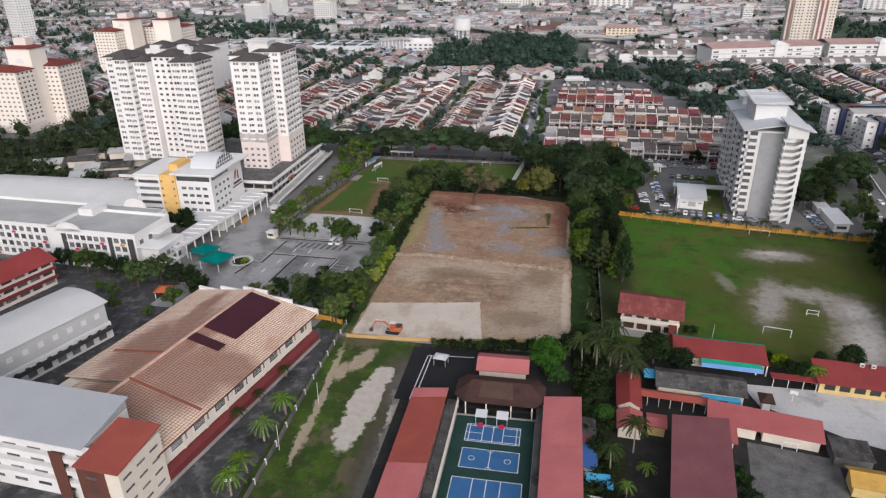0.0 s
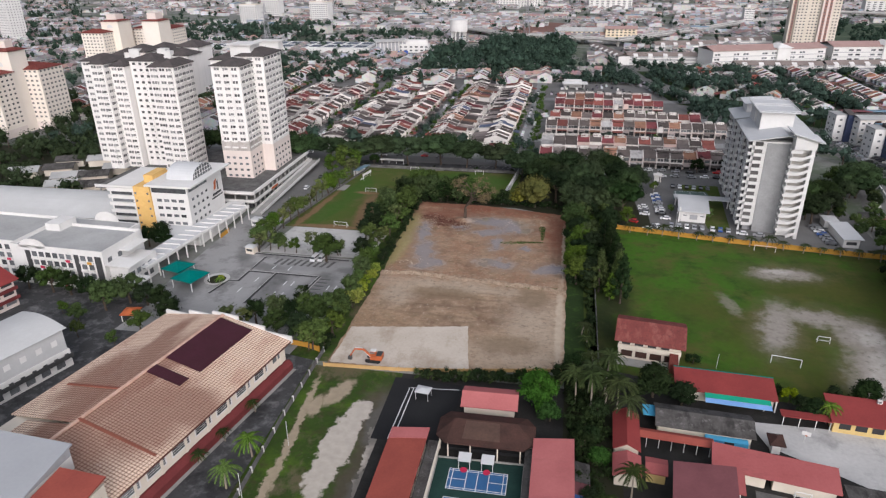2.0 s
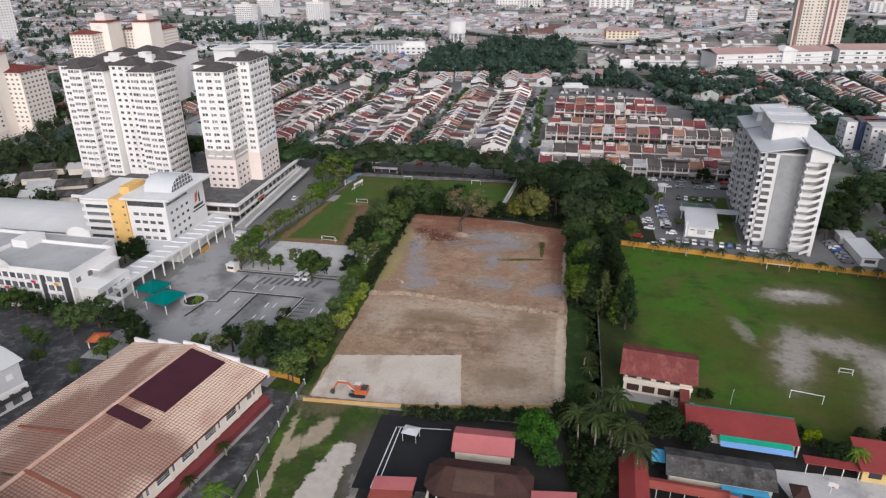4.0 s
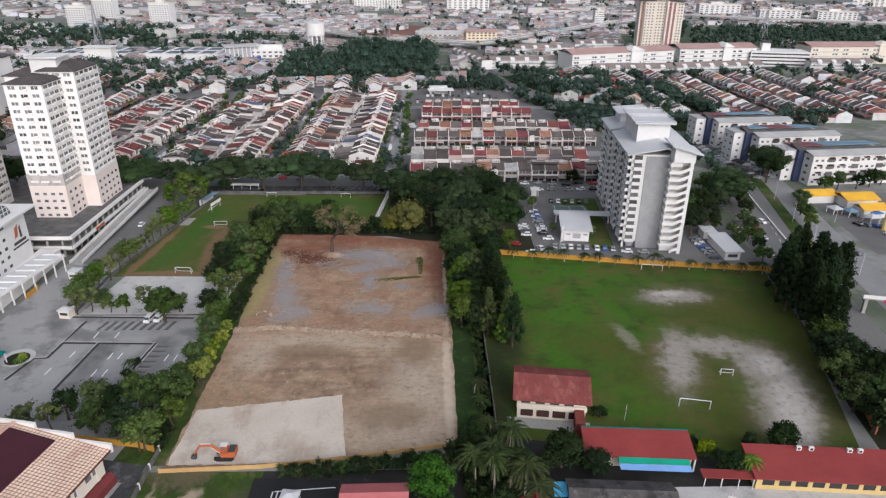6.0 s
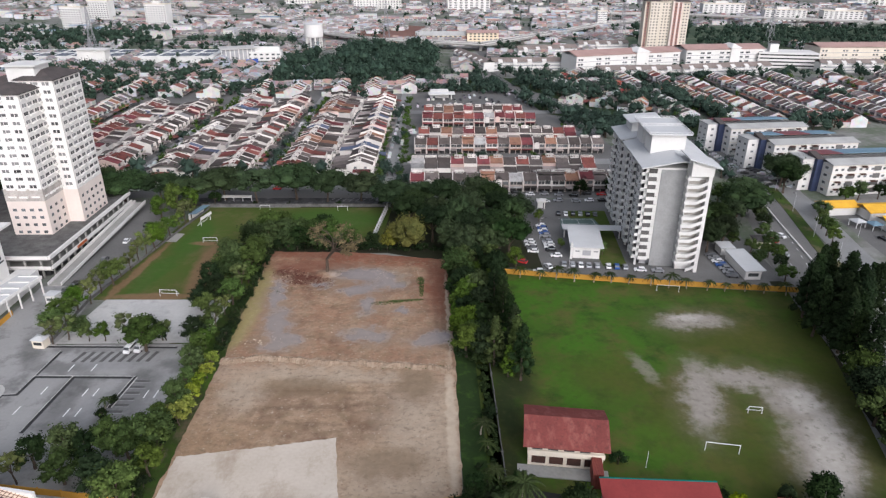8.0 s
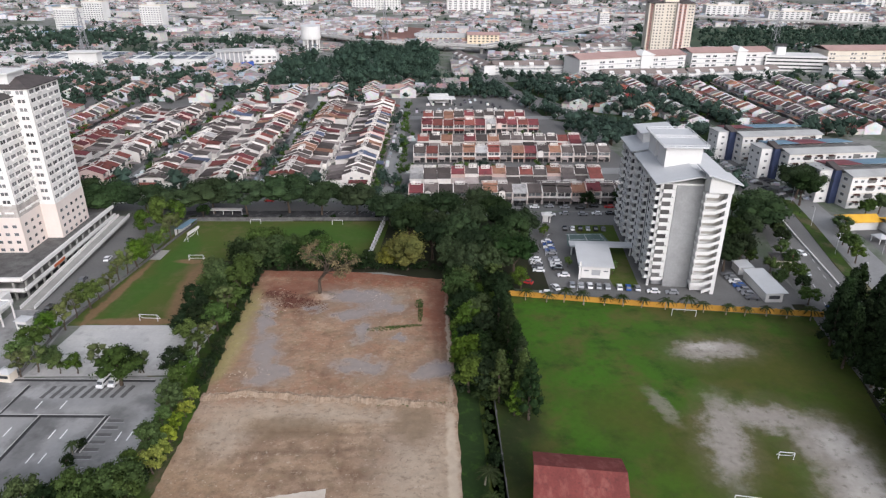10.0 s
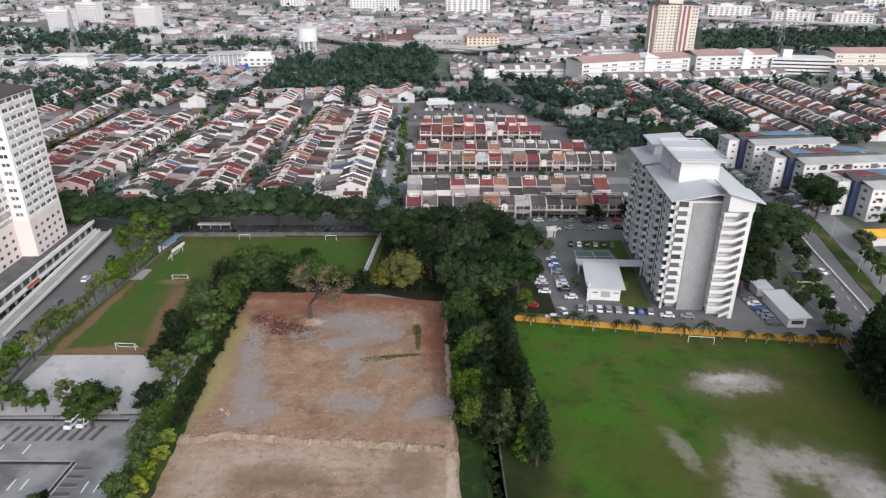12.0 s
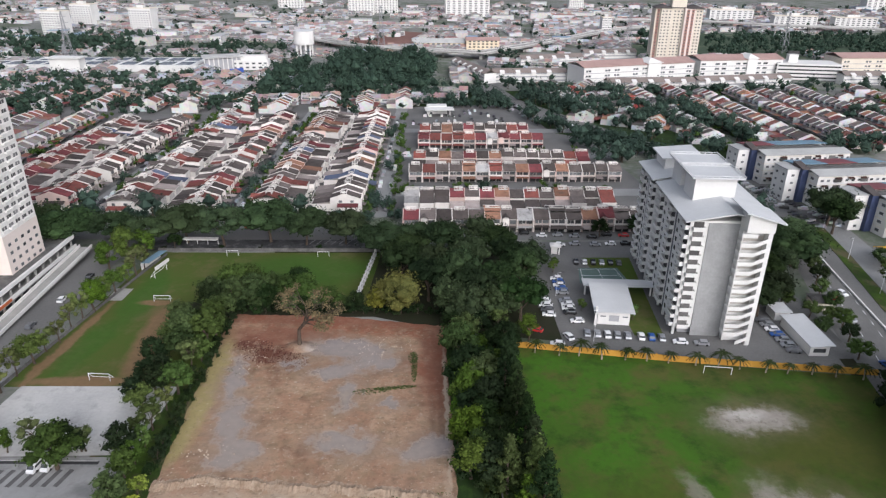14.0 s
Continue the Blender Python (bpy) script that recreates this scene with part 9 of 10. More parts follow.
near_green = [(r.choice((-20, -83, -147, -207)) + r.choice((-6, 6)) + r.uniform(-1.5, 1.5), r.uniform(376, 560), r.uniform(0.32, 0.75)) for _ in range(230)] + [(r.uniform(-205, -30), r.uniform(382, 560), r.uniform(0.4, 0.7)) for _ in range(40)] + [(r.uniform(-12, 95), r.choice((404, 411, 466, 473, 405)) + r.uniform(-2, 2), r.uniform(0.3, 0.55)) for _ in range(34)] + [(r.uniform(160, 500), r.uniform(470, 650), r.uniform(0.5, 1.0)) for _ in range(150)]
far_trees("garden_trees", "small garden trees between the terraces", near_green, 47, "leaf", per=26, leaf=0.8)

shrubs = [(r.uniform(8, 15.5), r.uniform(100, 166), r.uniform(0.6, 1.3)) for _ in range(110)] + [(r.uniform(8, 22), r.uniform(212, 274), r.uniform(0.7, 1.5)) for _ in range(110)] + [(r.uniform(12.6, 14.8), r.uniform(164, 212), r.uniform(0.25, 0.5)) for _ in range(60)]
far_trees("belt_shrubs", "dense dark shrubs and creepers under the trees", shrubs, 52, "leaf_dark", size=2.4, per=30, leaf=0.5)

for _ in range(120):
    STREET.append((r.uniform(84, 200), r.uniform(452, 650), r.uniform(0.9, 1.5)))
for _ in range(70):
    STREET.append((r.uniform(-8, 110), r.uniform(590, 668), r.uniform(0.7, 1.2)))
for _ in range(36):
    STREET.append((r.uniform(108, 146), r.uniform(374, 474), r.uniform(0.8, 1.25)))
for _ in range(46):
    x = r.uniform(135, 420)
    STREET.append((x, 640 + 0.12 * (x - 135) + r.uniform(-8, 6), r.uniform(0.6, 1.15)))
for x, y in ((236, 470), (246, 474), (256, 472), (228, 466), (240, 480), (262, 478), (190, 520), (196, 526), (300, 560), (308, 556)):
    STREET.append((x, y, 1.5))
for _ in range(40):
    q = r.random()
    STREET.append((130 - 84 * q + r.uniform(-5, 5), 480 + 150 * q + r.uniform(-5, 5), r.uniform(1.0, 1.5)))
AXIS = [(160, 380), (157, 425), (141, 462), (100, 540), (62, 620), (52, 680)]


def off_road(x, y):
    for (x0, y0), (x1, y1) in zip(AXIS, AXIS[1:]):
        q = min(1, max(0, ((x - x0) * (x1 - x0) + (y - y0) * (y1 - y0)) / ((x1 - x0) ** 2 + (y1 - y0) ** 2)))
        if math.hypot(x - x0 - q * (x1 - x0), y - y0 - q * (y1 - y0)) < 11.5:
            return False
    return True


STREET = [q for q in STREET if not (-14 < q[0] < 70 and 525 < q[1] < 585) and off_road(q[0], q[1])]
# street trees use the haze-tinted leaf colour too
far_trees("street_trees", "dark leafy trees along the carriageway and lanes", STREET, 48, "leaf_hazed", size=6.6, per=38, leaf=1.0, trunks=True, clumps=6)


# ---- cars ----
CAR_PAINT = {
    "white": mat("white_car_paint", (0.75, 0.75, 0.75), (0.68, 0.68, 0.68), 0.3, 1, 5),
    "silver": mat("silver_car_paint", (0.42, 0.43, 0.45), (0.36, 0.37, 0.39), 0.3, 1, 5, metal=0.5),
    "black": mat("black_car_paint", (0.02, 0.02, 0.022), (0.03, 0.03, 0.03), 0.25, 1, 5),
    "grey": mat("grey_car_paint", (0.13, 0.135, 0.14), (0.1, 0.1, 0.11), 0.3, 1, 5),
    "red": mat("red_car_paint", (0.4, 0.03, 0.03), (0.32, 0.02, 0.02), 0.3, 1, 5),
    "blue": mat("blue_car_paint", (0.04, 0.1, 0.32), (0.03, 0.08, 0.26), 0.3, 1, 5),
}


def make_car(colour, van=False):
    """Length along y, nose to +y."""
    lab = "white passenger van parked on asphalt" if van else "%s parked hatchback car" % colour
    t = thing("van" if van else "car", lab, "van" if van else "car", (0, 0, -60), 0, "parked vans" if van else "parked %s cars" % colour)
    if van:
        prof = [(-2.3, 0.35), (2.3, 0.35), (2.35, 0.95), (1.9, 1.15), (1.45, 1.95), (-2.2, 2.0), (-2.3, 1.2)]
    else:
        prof = [(-2.05, 0.3), (2.05, 0.3), (2.1, 0.7), (1.2, 0.92), (0.5, 1.46), (-1.3, 1.5), (-1.95, 0.98), (-2.1, 0.75)]
    body = Mesh()
    n, k = 0, len(prof)
    taper = lambda z: 0.84 - (0.14 * max(0, z - 0.9) if not van else 0.05 * max(0, z - 1.0))
    body.v = [(-taper(z), y, z) for y, z in prof] + [(taper(z), y, z) for y, z in prof]
    body.f = [tuple(range(k)), tuple(range(2 * k - 1, k - 1, -1))] + [(i, k + i, k + (i + 1) % k, (i + 1) % k) for i in range(k)]
    shell = part("body", body, CAR_PAINT[colour], t)
    gl = Mesh()
    if van:
        gl.face((-0.78, 1.93, 1.2), (0.78, 1.93, 1.2), (0.76, 1.5, 1.92), (-0.76, 1.5, 1.92))
        for s in (-1, 1):
            gl.face((s * 0.845, -2.0, 1.25), (s * 0.845, 1.55, 1.25), (s * 0.81, 1.3, 1.8), (s * 0.81, -2.0, 1.8))
    else:
        gl.face((-0.8, 1.17, 0.96), (0.8, 1.17, 0.96), (0.74, 0.56, 1.45), (-0.74, 0.56, 1.45))
        gl.face((-0.74, -1.36, 1.47), (0.74, -1.36, 1.47), (0.8, -1.93, 1.03), (-0.8, -1.93, 1.03))
        for s in (-1, 1):
            gl.face((s * 0.845, -1.6, 1.0), (s * 0.845, 0.95, 1.0), (s * 0.775, 0.4, 1.4), (s * 0.775, -1.2, 1.42))
    part("window", gl, M["glass"], shell)
    wh = Mesh().tube((-0.1, 0, 0), (0.1, 0, 0), 0.32, k=10).data("wheel", M["rubber"])
    for x in (-0.78, 0.78):
        for y in (-1.3, 1.3):
            place(wh, "wheel", t, x, y, 0.32)
    return t


CARS = {c: make_car(c) for c in CAR_PAINT}
VAN = make_car("white", True)
rc = random.Random(55)
parked = set()


def park(x, y, turn, c=None):
    p = CARS[c or rc.choice(["white"] * 4 + ["silver"] * 3 + ["black"] * 2 + ["grey"] * 3 + ["red", "blue"])]
    m = pose(x, y, 0.02, 0, 0, turn + rc.uniform(-3, 3))
    if p not in parked:
        parked.add(p)
        p.matrix_basis = m
    else:
        copy_thing(p, m)


VAN.matrix_basis = pose(-84.6, 222.3, 0.02, 0, 0, 172)
copy_thing(VAN, pose(-81.9, 222.8, 0.02, 0, 0, 172))
# apartment yard
for k in range(9):
    park(45.3 + 0.35 * rc.random(), 312 - 2.6 * k - (3 if k > 4 else 0), 86)
for k in range(4):
    park(38.5, 296 - 3 * k, 80)
for k in range(8):
    park(48 + 2.9 * k + (1 if k > 4 else 0), 275.8 - 0.4 * k, -8)
for k in range(2):
    park(74 + 6 * k, 270.6 - 0.8 * k, 82, "silver" if k else "white")
park(42, 274, 20, "white"), park(38, 270, 78, "white"), park(46.5, 283, 88, "white"), park(33, 278, 60, "red")
for k in range(7):
    park(104 + 0.15 * k, 283 - 2.9 * k, 82)
for k in range(6):
    park(55 + 3.1 * k, 325.5 - 0.2 * k, -6)
for k, x in enumerate((52, 58, 66, 72, 78, 86, 92)):
    park(x, 341.5 + rc.uniform(-1, 1), 88 if k % 2 else -92)
# road in front of the terraces
for k in range(12):
    park(20 + 6.6 * k, 350 + rc.uniform(-2.6, 3), 89)
for k in range(9):
    park(-150 + 11 * k + rc.uniform(-2, 2), 359.5 + rc.uniform(-2, 2), 90)
# carriageway
for x, y, tr, c in ((139, 300, 196, "white"), (134, 296, 14, "red"), (131.5, 283, 14, "silver"), (141, 268, 194, "white"), (127, 258, 14, "blue"), (160, 268, 10, "grey"), (138, 312, 194, "white")):
    park(x, y, tr, c)
for k in range(5):
    park(178 + 3 * k, 297 - 0.8 * k, 20)
    park(184 + 3 * k, 286 - 0.8 * k, 20)
# cars past counting in the lanes between the terraces
M["far_car"] = mixed("far_car_paint", [(0.7, 0.7, 0.7), (0.05, 0.05, 0.055), (0.3, 0.31, 0.33), (0.75, 0.75, 0.74), (0.12, 0.125, 0.13), (0.06, 0.06, 0.065), (0.55, 0.55, 0.55), (0.03, 0.03, 0.035)], 0.35)
lot = Mesh()


def far_car(x, y, turn):
    T = turned(x, y, radians(turn + rc.uniform(-4, 4)))
    i = len(lot.v)
    for s, z in ((0.84, 0.15), (0.86, 0.75)):
        lot.v += [(*T(-s, -2.05), z), (*T(s, -2.05), z), (*T(s, 2.05), z), (*T(-s, 2.05), z)]
    lot.v += [(*T(-0.7, -1.7), 1.45), (*T(0.7, -1.7), 1.45), (*T(0.7, 0.5), 1.45), (*T(-0.7, 0.5), 1.45), (*T(0.84, 1.1), 0.85), (*T(-0.84, 1.1), 0.85)]
    lot.f += [(i, i + 1, i + 5, i + 4), (i + 1, i + 2, i + 6, i + 5), (i + 2, i + 3, i + 7, i + 6), (i + 3, i, i + 4, i + 7), (i + 4, i + 5, i + 9, i + 8), (i + 5, i + 12, i + 10, i + 9), (i + 5, i + 6, i + 12), (i + 8, i + 9, i + 10, i + 11), (i + 11, i + 10, i + 12, i + 13), (i + 13, i + 12, i + 6, i + 7), (i + 4, i + 8, i + 11, i + 13), (i + 4, i + 13, i + 7)]


for x0 in (-20, -83, -147, -208):
    for k in range(32):
        for sd in (-1, 1):
            if rc.random() < 0.6:
                far_car(x0 + sd * (2.6 if x0 > -30 else 2.0) + 0.025 * 5.4 * k, 380 + 5.4 * k + rc.uniform(-1, 1), rc.choice((0, 180)))
for y in (401.5, 408, 464, 470):
    for k in range(15):
        if rc.random() < 0.6:
            far_car(-10 + 6.6 * k + rc.uniform(-1, 1), y, 90)
for k in range(40):
    far_car(-8 + rc.randrange(16) * 4.0 + rc.uniform(-0.4, 0.4), 540 + 8 * rc.randrange(6), rc.choice((0, 180)))
for k in range(60):
    q = rc.random()
    far_car(150 - 92 * q - 10 * math.sin(q * 3) + rc.choice((-7, -3, 3, 7)), 448 + 160 * q, 28)
for pts in (((157.8, 418), (159.1, 390), (166.1, 354)), ((163.2, 409), (166.8, 389), (170.7, 372), (175.2, 354))):
    for a, b in zip(pts, pts[1:]):
        a, b = Vector(a), Vector(b)
        n = int((b - a).length / 2.7)
        for k in range(n):
            if rc.random() < 0.85:
                p = a.lerp(b, k / n)
                far_car(p.x, p.y, 70)
lots = thing("parked_cars", "parked cars of many colours along the lanes", "cars", kind="stuff")
tagged(part("bodies", lot, M["far_car"], lots), kind="stuff")
for k in range(9):
    park(-118 + 0.4 * k, 282 + 5.5 * k, 0) if k % 3 == 0 else None
park(-119, 262, 170, "black"), park(-66.0, 99.5, 10, "white"), park(-120, 258, 165, "grey")
for k in range(8):
    park(-236 + 5 * k, 346 + 0.3 * k, 90)


# ---- further things near by ----
def hut(name, label, x, y, turn, w, d, h, wall, roof, rise=0.8):
    t = thing(name, label, "hut", (x, y, 0), turn)
    part("wall", Mesh().box(0.3, w - 0.3, 0.3, d - 0.3, 0, h), M[wall], t)
    part("roof", Mesh().hip(0, w, 0, d, h + 0.15, h + rise, thick=0.15), M[roof], t)
    part("window", Mesh().box(0.8, w - 0.8, 0.24, 0.3, 1.1, min(2.0, h - 0.3)), M["glass"], t)
    return t


hut("guard_hut", "white gate hut beside the road", -122.6, 249.6, -8, 4, 3.6, 3, "white", "roof_light", 0.4)
hut("substation", "small pale green kiosk with a pitched roof", -112.8, 223.6, -8, 4, 3.4, 2.6, "cream", "roof_light", 0.8)
hut("rest_hut", "open hut with a worn brown hipped roof", 123, 289, -8, 7, 7, 2.8, "cream", "roof_old", 1.6)
st = thing("spectator_shed", "blue and white open shed at the pitch corner", "shed", (-100.4, 321, 0), -14)
part("roof", Mesh().prism([(0, 0), (3.4, 0), (3.4, 11), (0, 11)], [2.6, 3.0, 3.0, 2.6], [2.75, 3.15, 3.15, 2.75]), M["blue_roof"], st)
part("back", Mesh().box(0, 0.2, 0, 11, 0, 2.6), M["white"], st)
part("bench", Mesh().box(4.6, 5.0, 1, 9, 0, 1.1), M["white"], st)
bs = thing("bus_shelter", "long white flat shelter roof beside the road", "shelter", (-92.5, 341.6, 0), -2)
part("roof", Mesh().box(0, 13, 0, 2.6, 2.6, 2.9), M["white"], bs)
for k in range(4):
    part("post", Mesh().box(0.5 + 4 * k, 0.7 + 4 * k, 2.2, 2.4, 0, 2.6), M["steel"], bs)
# bazaar with yellow roofs across the carriageway
for x, y, tr, w, d, mt in ((169, 322, 4, 15, 9, "yellow_roof"), (184, 316, 4, 16, 12, "yellow_roof"), (184, 304, 4, 12, 9, "yellow_roof")):
    t = thing("market_hall", "low market hall with a bright yellow roof", "market hall", (x, y, 0), tr, "yellow-roofed market halls")
    part("wall", Mesh().box(0.8, w - 0.8, 0.8, d - 0.8, 0, 3.6), M["white"], t)
    part("roof", Mesh().gable(0, w, 0, d, 3.8, 5.6, "x"), M[mt], t)
for x, y, mt in ((176, 311, "roof_light"), (181, 308, "blue_roof"), (186, 301, "roof_light"), (190, 306, "court_roof")):
    gazebo(x, y, 10, 5, M[mt], "small stall canopy beside the market", 2.6)
mn = thing("minaret", "pale yellow tapering tower", "tower", (186, 292, 0))
part("shaft", Mesh().tube((0, 0, 0), (0, 0, 19), 1.3, 1.0, 10), M["yellow_wall"], mn)
part("gallery", Mesh().tube((0, 0, 16), (0, 0, 16.8), 1.9, 1.9, 10), M["yellow_wall"], mn)
part("cap", Mesh().tube((0, 0, 19), (0, 0, 23), 1.2, 0.1, 10), M["yellow_roof"], mn)
t = thing("blue_hall", "low hall with a blue sheet roof", "building", (232, 385, 0), 4)
part("wall", Mesh().box(0.6, 38, 0.6, 14, 0, 4), M["white"], t)
part("roof", Mesh().gable(0, 40, 0, 15, 4.2, 6.6, "x"), M["court_roof"], t)
t = thing("footbridge", "white and red footbridge over the carriageway", "footbridge", (134, 224, 0), -14)
part("deck", Mesh().box(0, 26, 0, 2.4, 5.2, 5.6), M["concrete"], t)
part("parapet", Mesh().box(0, 26, -0.1, 0, 5.6, 6.8), M["white"], t)
part("banner", Mesh().box(6, 24, -0.2, -0.12, 4.6, 5.7), M["red_panel"], t)
part("pier", Mesh().box(1, 2, 0.6, 1.8, 0, 5.2), M["concrete"], t)
part("pier", Mesh().box(24, 25, 0.6, 1.8, 0, 5.2), M["concrete"], t)


def street_lamp(x, y, turn, h=8.5):
    t = thing("street_lamp", "slim grey street lamp with one arm", "street lamp", (x, y, 0), turn, "street lamps")
    part("pole", Mesh().tube((0, 0, 0), (0, 0, h), 0.07, 0.045), M["steel"], t)
    part("arm", Mesh().tube((0, 0, h), (1.6, 0, h + 0.35), 0.05), M["steel"], t)
    part("head", Mesh().box(1.3, 2.1, -0.14, 0.14, h + 0.28, h + 0.42), M["steel_dark"], t)


for x, y, tr in ((147, 275, 200), (152, 300, 200), (158, 328, 200), (164, 356, 190), (106, 292, 0), (49, 272, 90), (43, 300, 0), (150, 250, 200), (170, 300, 160)):
    street_lamp(x, y, tr)
# old low houses behind the vaulted hall
for k, (x, y) in enumerate(((-272, 288), (-258, 296), (-244, 284), (-262, 310), (-246, 314), (-232, 288), (-228, 302), (-222, 274), (-238, 272))):
    block("cottage", "old low house with a grey patched roof", "house", x, y, 22, 15, 11, 3.4, "cream", "roof_old" if k % 2 else "roof_grey", "gable", 2.0, "x")


# ---- the distance ----
M["far_meadow"] = mottle(mat("overgrown_scrub", (0.075, 0.1, 0.06), (0.045, 0.068, 0.045), 0.95, 0.03, 0.4, amount=0.8), (0.24, 0.2, 0.16), 0.02, 0.58, 0.66, 0.7, (0.5, 1.6), 3)
M["blue_hoard"] = mat("blue_sheet_hoarding", (0.05, 0.1, 0.4), (0.04, 0.08, 0.3), 0.6, 0.2, 1)
M["redland"] = mat("bare_red_earth", (0.22, 0.12, 0.1), (0.15, 0.085, 0.07), 0.95, 0.02, 0.3)
M["far_flat"] = mixed("far_flat_roofs", [(0.55, 0.55, 0.55), (0.4, 0.4, 0.42), (0.35, 0.2, 0.18), (0.62, 0.62, 0.62), (0.3, 0.4, 0.5)])
def long_shop(x, y, turn, length, depth, h, label, roofm="roof_shop", wallm="white", storeys=5):
    t = thing("shop_block", label, "building", (x, y, 0), turn, "white shop blocks")
    part("wall", Mesh().box(0, length, 0, depth, 0, h), M[wallm], t)
    part("roof", Mesh().gable(-1, length * 0.62, -1, depth + 1, h + 0.2, h + 3.6, "x"), M[roofm], t)
    part("roof", Mesh().gable(length * 0.62, length + 1, -1, depth + 1, h + 0.2, h + 3.6, "x"), M[roofm], t)
    part("gable_house", Mesh().box(length * 0.56, length * 0.68, -1.2, depth * 0.6, 0, h + 1.5).hip(length * 0.55, length * 0.69, -2, depth * 0.7, h + 1.5, h + 5), M[wallm], t)
    win = pane(2.2, 1.6)
    sp = length / 12
    for k in range(3):
        part("floor_band", Mesh().box(0, length, -0.25, 0, h - 5.4 - 4.2 * k, h - 4.9 - 4.2 * k), M["grey_paint"], t)
    for z in [h - 4 - 4.2 * k for k in range(3)]:
        for k in range(12):
            if k % 3 != 1:
                place(win, "window", t, sp * (k + 0.3), 0, z)
                place(win, "window", t, sp * (k + 0.6), 0, z)
    return t


M["roof_shophouse"] = mat("weathered_brown_grey_roof", (0.24, 0.2, 0.18), (0.15, 0.125, 0.115), 0.85, 0.1, 1)
M["brown_paint"] = mat("red_brown_paint", (0.36, 0.19, 0.15), (0.28, 0.15, 0.12), 0.8, 0.2, 1.5)
M["roof_shop"] = mat("weathered_pink_roof", (0.4, 0.27, 0.24), (0.3, 0.2, 0.18), 0.8, 0.1, 1)
long_shop(134, 672, 18, 112, 28, 17, "long white shop block with faded pinkish roof")
long_shop(250, 716, 8, 82, 28, 17, "long white shop block with faded pinkish roof")
long_shop(392, 736, 3, 130, 28, 17, "long cream shop block with faded pale roof", "roof_shop", "cream")
cp = thing("parking_building", "white multi-storey car park with open decks", "car park", (324, 722, 0), -10)
part("wall", Mesh().box(0, 56, 0, 30, 0, 14), M["white"], cp)
for k in range(4):
    # near-black panels on the wall stand for the shade inside the decks
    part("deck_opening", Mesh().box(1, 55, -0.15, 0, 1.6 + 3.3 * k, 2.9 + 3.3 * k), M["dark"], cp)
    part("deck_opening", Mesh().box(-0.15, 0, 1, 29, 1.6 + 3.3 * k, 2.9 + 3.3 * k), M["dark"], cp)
part("stair_head", Mesh().box(12, 20, 10, 18, 14, 21), M["white"], cp)
part("roof_sign", Mesh().box(11, 21, 12, 12.3, 21.4, 24), M["steel_dark"], cp, "dark roof letters too small to read")
for x, y, tr, ln in ((150, 652, 4, 74), (228, 660, 12, 90), (370, 692, 0, 60), (26, 776, -73, 88), (60, 698, 4, 66), (96, 784, 14, 68), (170, 830, 10, 60)):
    t = thing("shop_row", "row of dark-roofed three-storey shophouses", "shophouses", (x, y, 0), tr, "shophouse rows")
    part("wall", Mesh().box(0, ln, 0, 11, 0, 8.5), M["white"], t)
    part("roof", Mesh().gable(-0.5, ln + 0.5, -1, 12, 8.6, 11.6, "x"), M["roof_shophouse"], t)
    for z in (1.0, 4.2, 6.9):
        part("gallery", Mesh().box(0.5, ln - 0.5, -0.1, 0, z, z + 1.2), M["grey_paint"], t)
    for k in range(int(ln / 14)):
        part("gable", Mesh().prism([(6 + 14 * k, -1.2), (10 + 14 * k, -1.2), (10 + 14 * k, 2), (6 + 14 * k, 2)], 6.4, [9, 9, 10.5, 10.5]), M["white"], t)

gs = thing("filling_station", "small white roadside building with a flat canopy", "building", (2, 566, 0), 4)
part("wall", Mesh().box(0, 14, 6, 14, 0, 5.5), M["white"], gs)
part("canopy", Mesh().box(-2, 18, -4, 6, 4.4, 5.0), M["white"], gs)
part("column", Mesh().box(0, 0.5, -2, -1.5, 0, 4.4), M["white"], gs)
part("column", Mesh().box(15, 15.5, -2, -1.5, 0, 4.4), M["white"], gs)
for k, (x, y) in enumerate(((104, 600), (118, 610), (128, 592), (112, 628), (140, 606), (150, 590), (134, 572), (146, 560))):
    block("detached_house", "pale detached house with a pitched roof", "house", x, y, 35, 13, 11, 5.5, "white" if k % 2 else "cream", ("roof_grey", "roof_rust", "roof_old", "roof_red")[k % 4], "gable", 2.6, "x")
tw = thing("residential_tower", "tall slim cream and brown residential tower", "tower", (231, 800, 0), -9)
for x0, x1, y0, m in ((0, 5, 2.2, "cream"), (5.2, 17, 0, "cream"), (17.2, 28, 3.0, "cream"), (28.2, 38, 0, "pinkish"), (38.2, 46, 2.0, "cream")):
    part("wall", Mesh().box(x0, x1, y0, 26, 0, 56), M[m], tw)
for x0, x1, y0 in ((1.6, 4.0, 1.9), (30.0, 32.6, -0.3), (34.6, 37.0, -0.3)):
    part("brown_strip", Mesh().box(x0, x1, y0, y0 + 0.5, 0, 55), M["brown_paint"], tw, "red-brown vertical strip")
part("crown_block", Mesh().box(16, 30, 6, 20, 56, 64), M["cream"], tw)
part("roof", Mesh().hip(-1, 16, -1, 27, 56.2, 59).hip(30, 47, -1, 27, 56.2, 59).box(15, 31, 2, 26, 56, 56.6), M["roof_dark"], tw)
wins = Mesh()
for k in range(18):
    for x, y in ((2, 1.8), (6.4, 0), (9.6, 0), (13, 0), (18.4, 3), (21.6, 3), (25, 3), (30.6, -0.3), (35, -0.3), (40, 2), (43, 2)):
        wins.box(x, x + 1.5, y - 0.15, y, 1.5 + 3.0 * k, 2.7 + 3.0 * k)
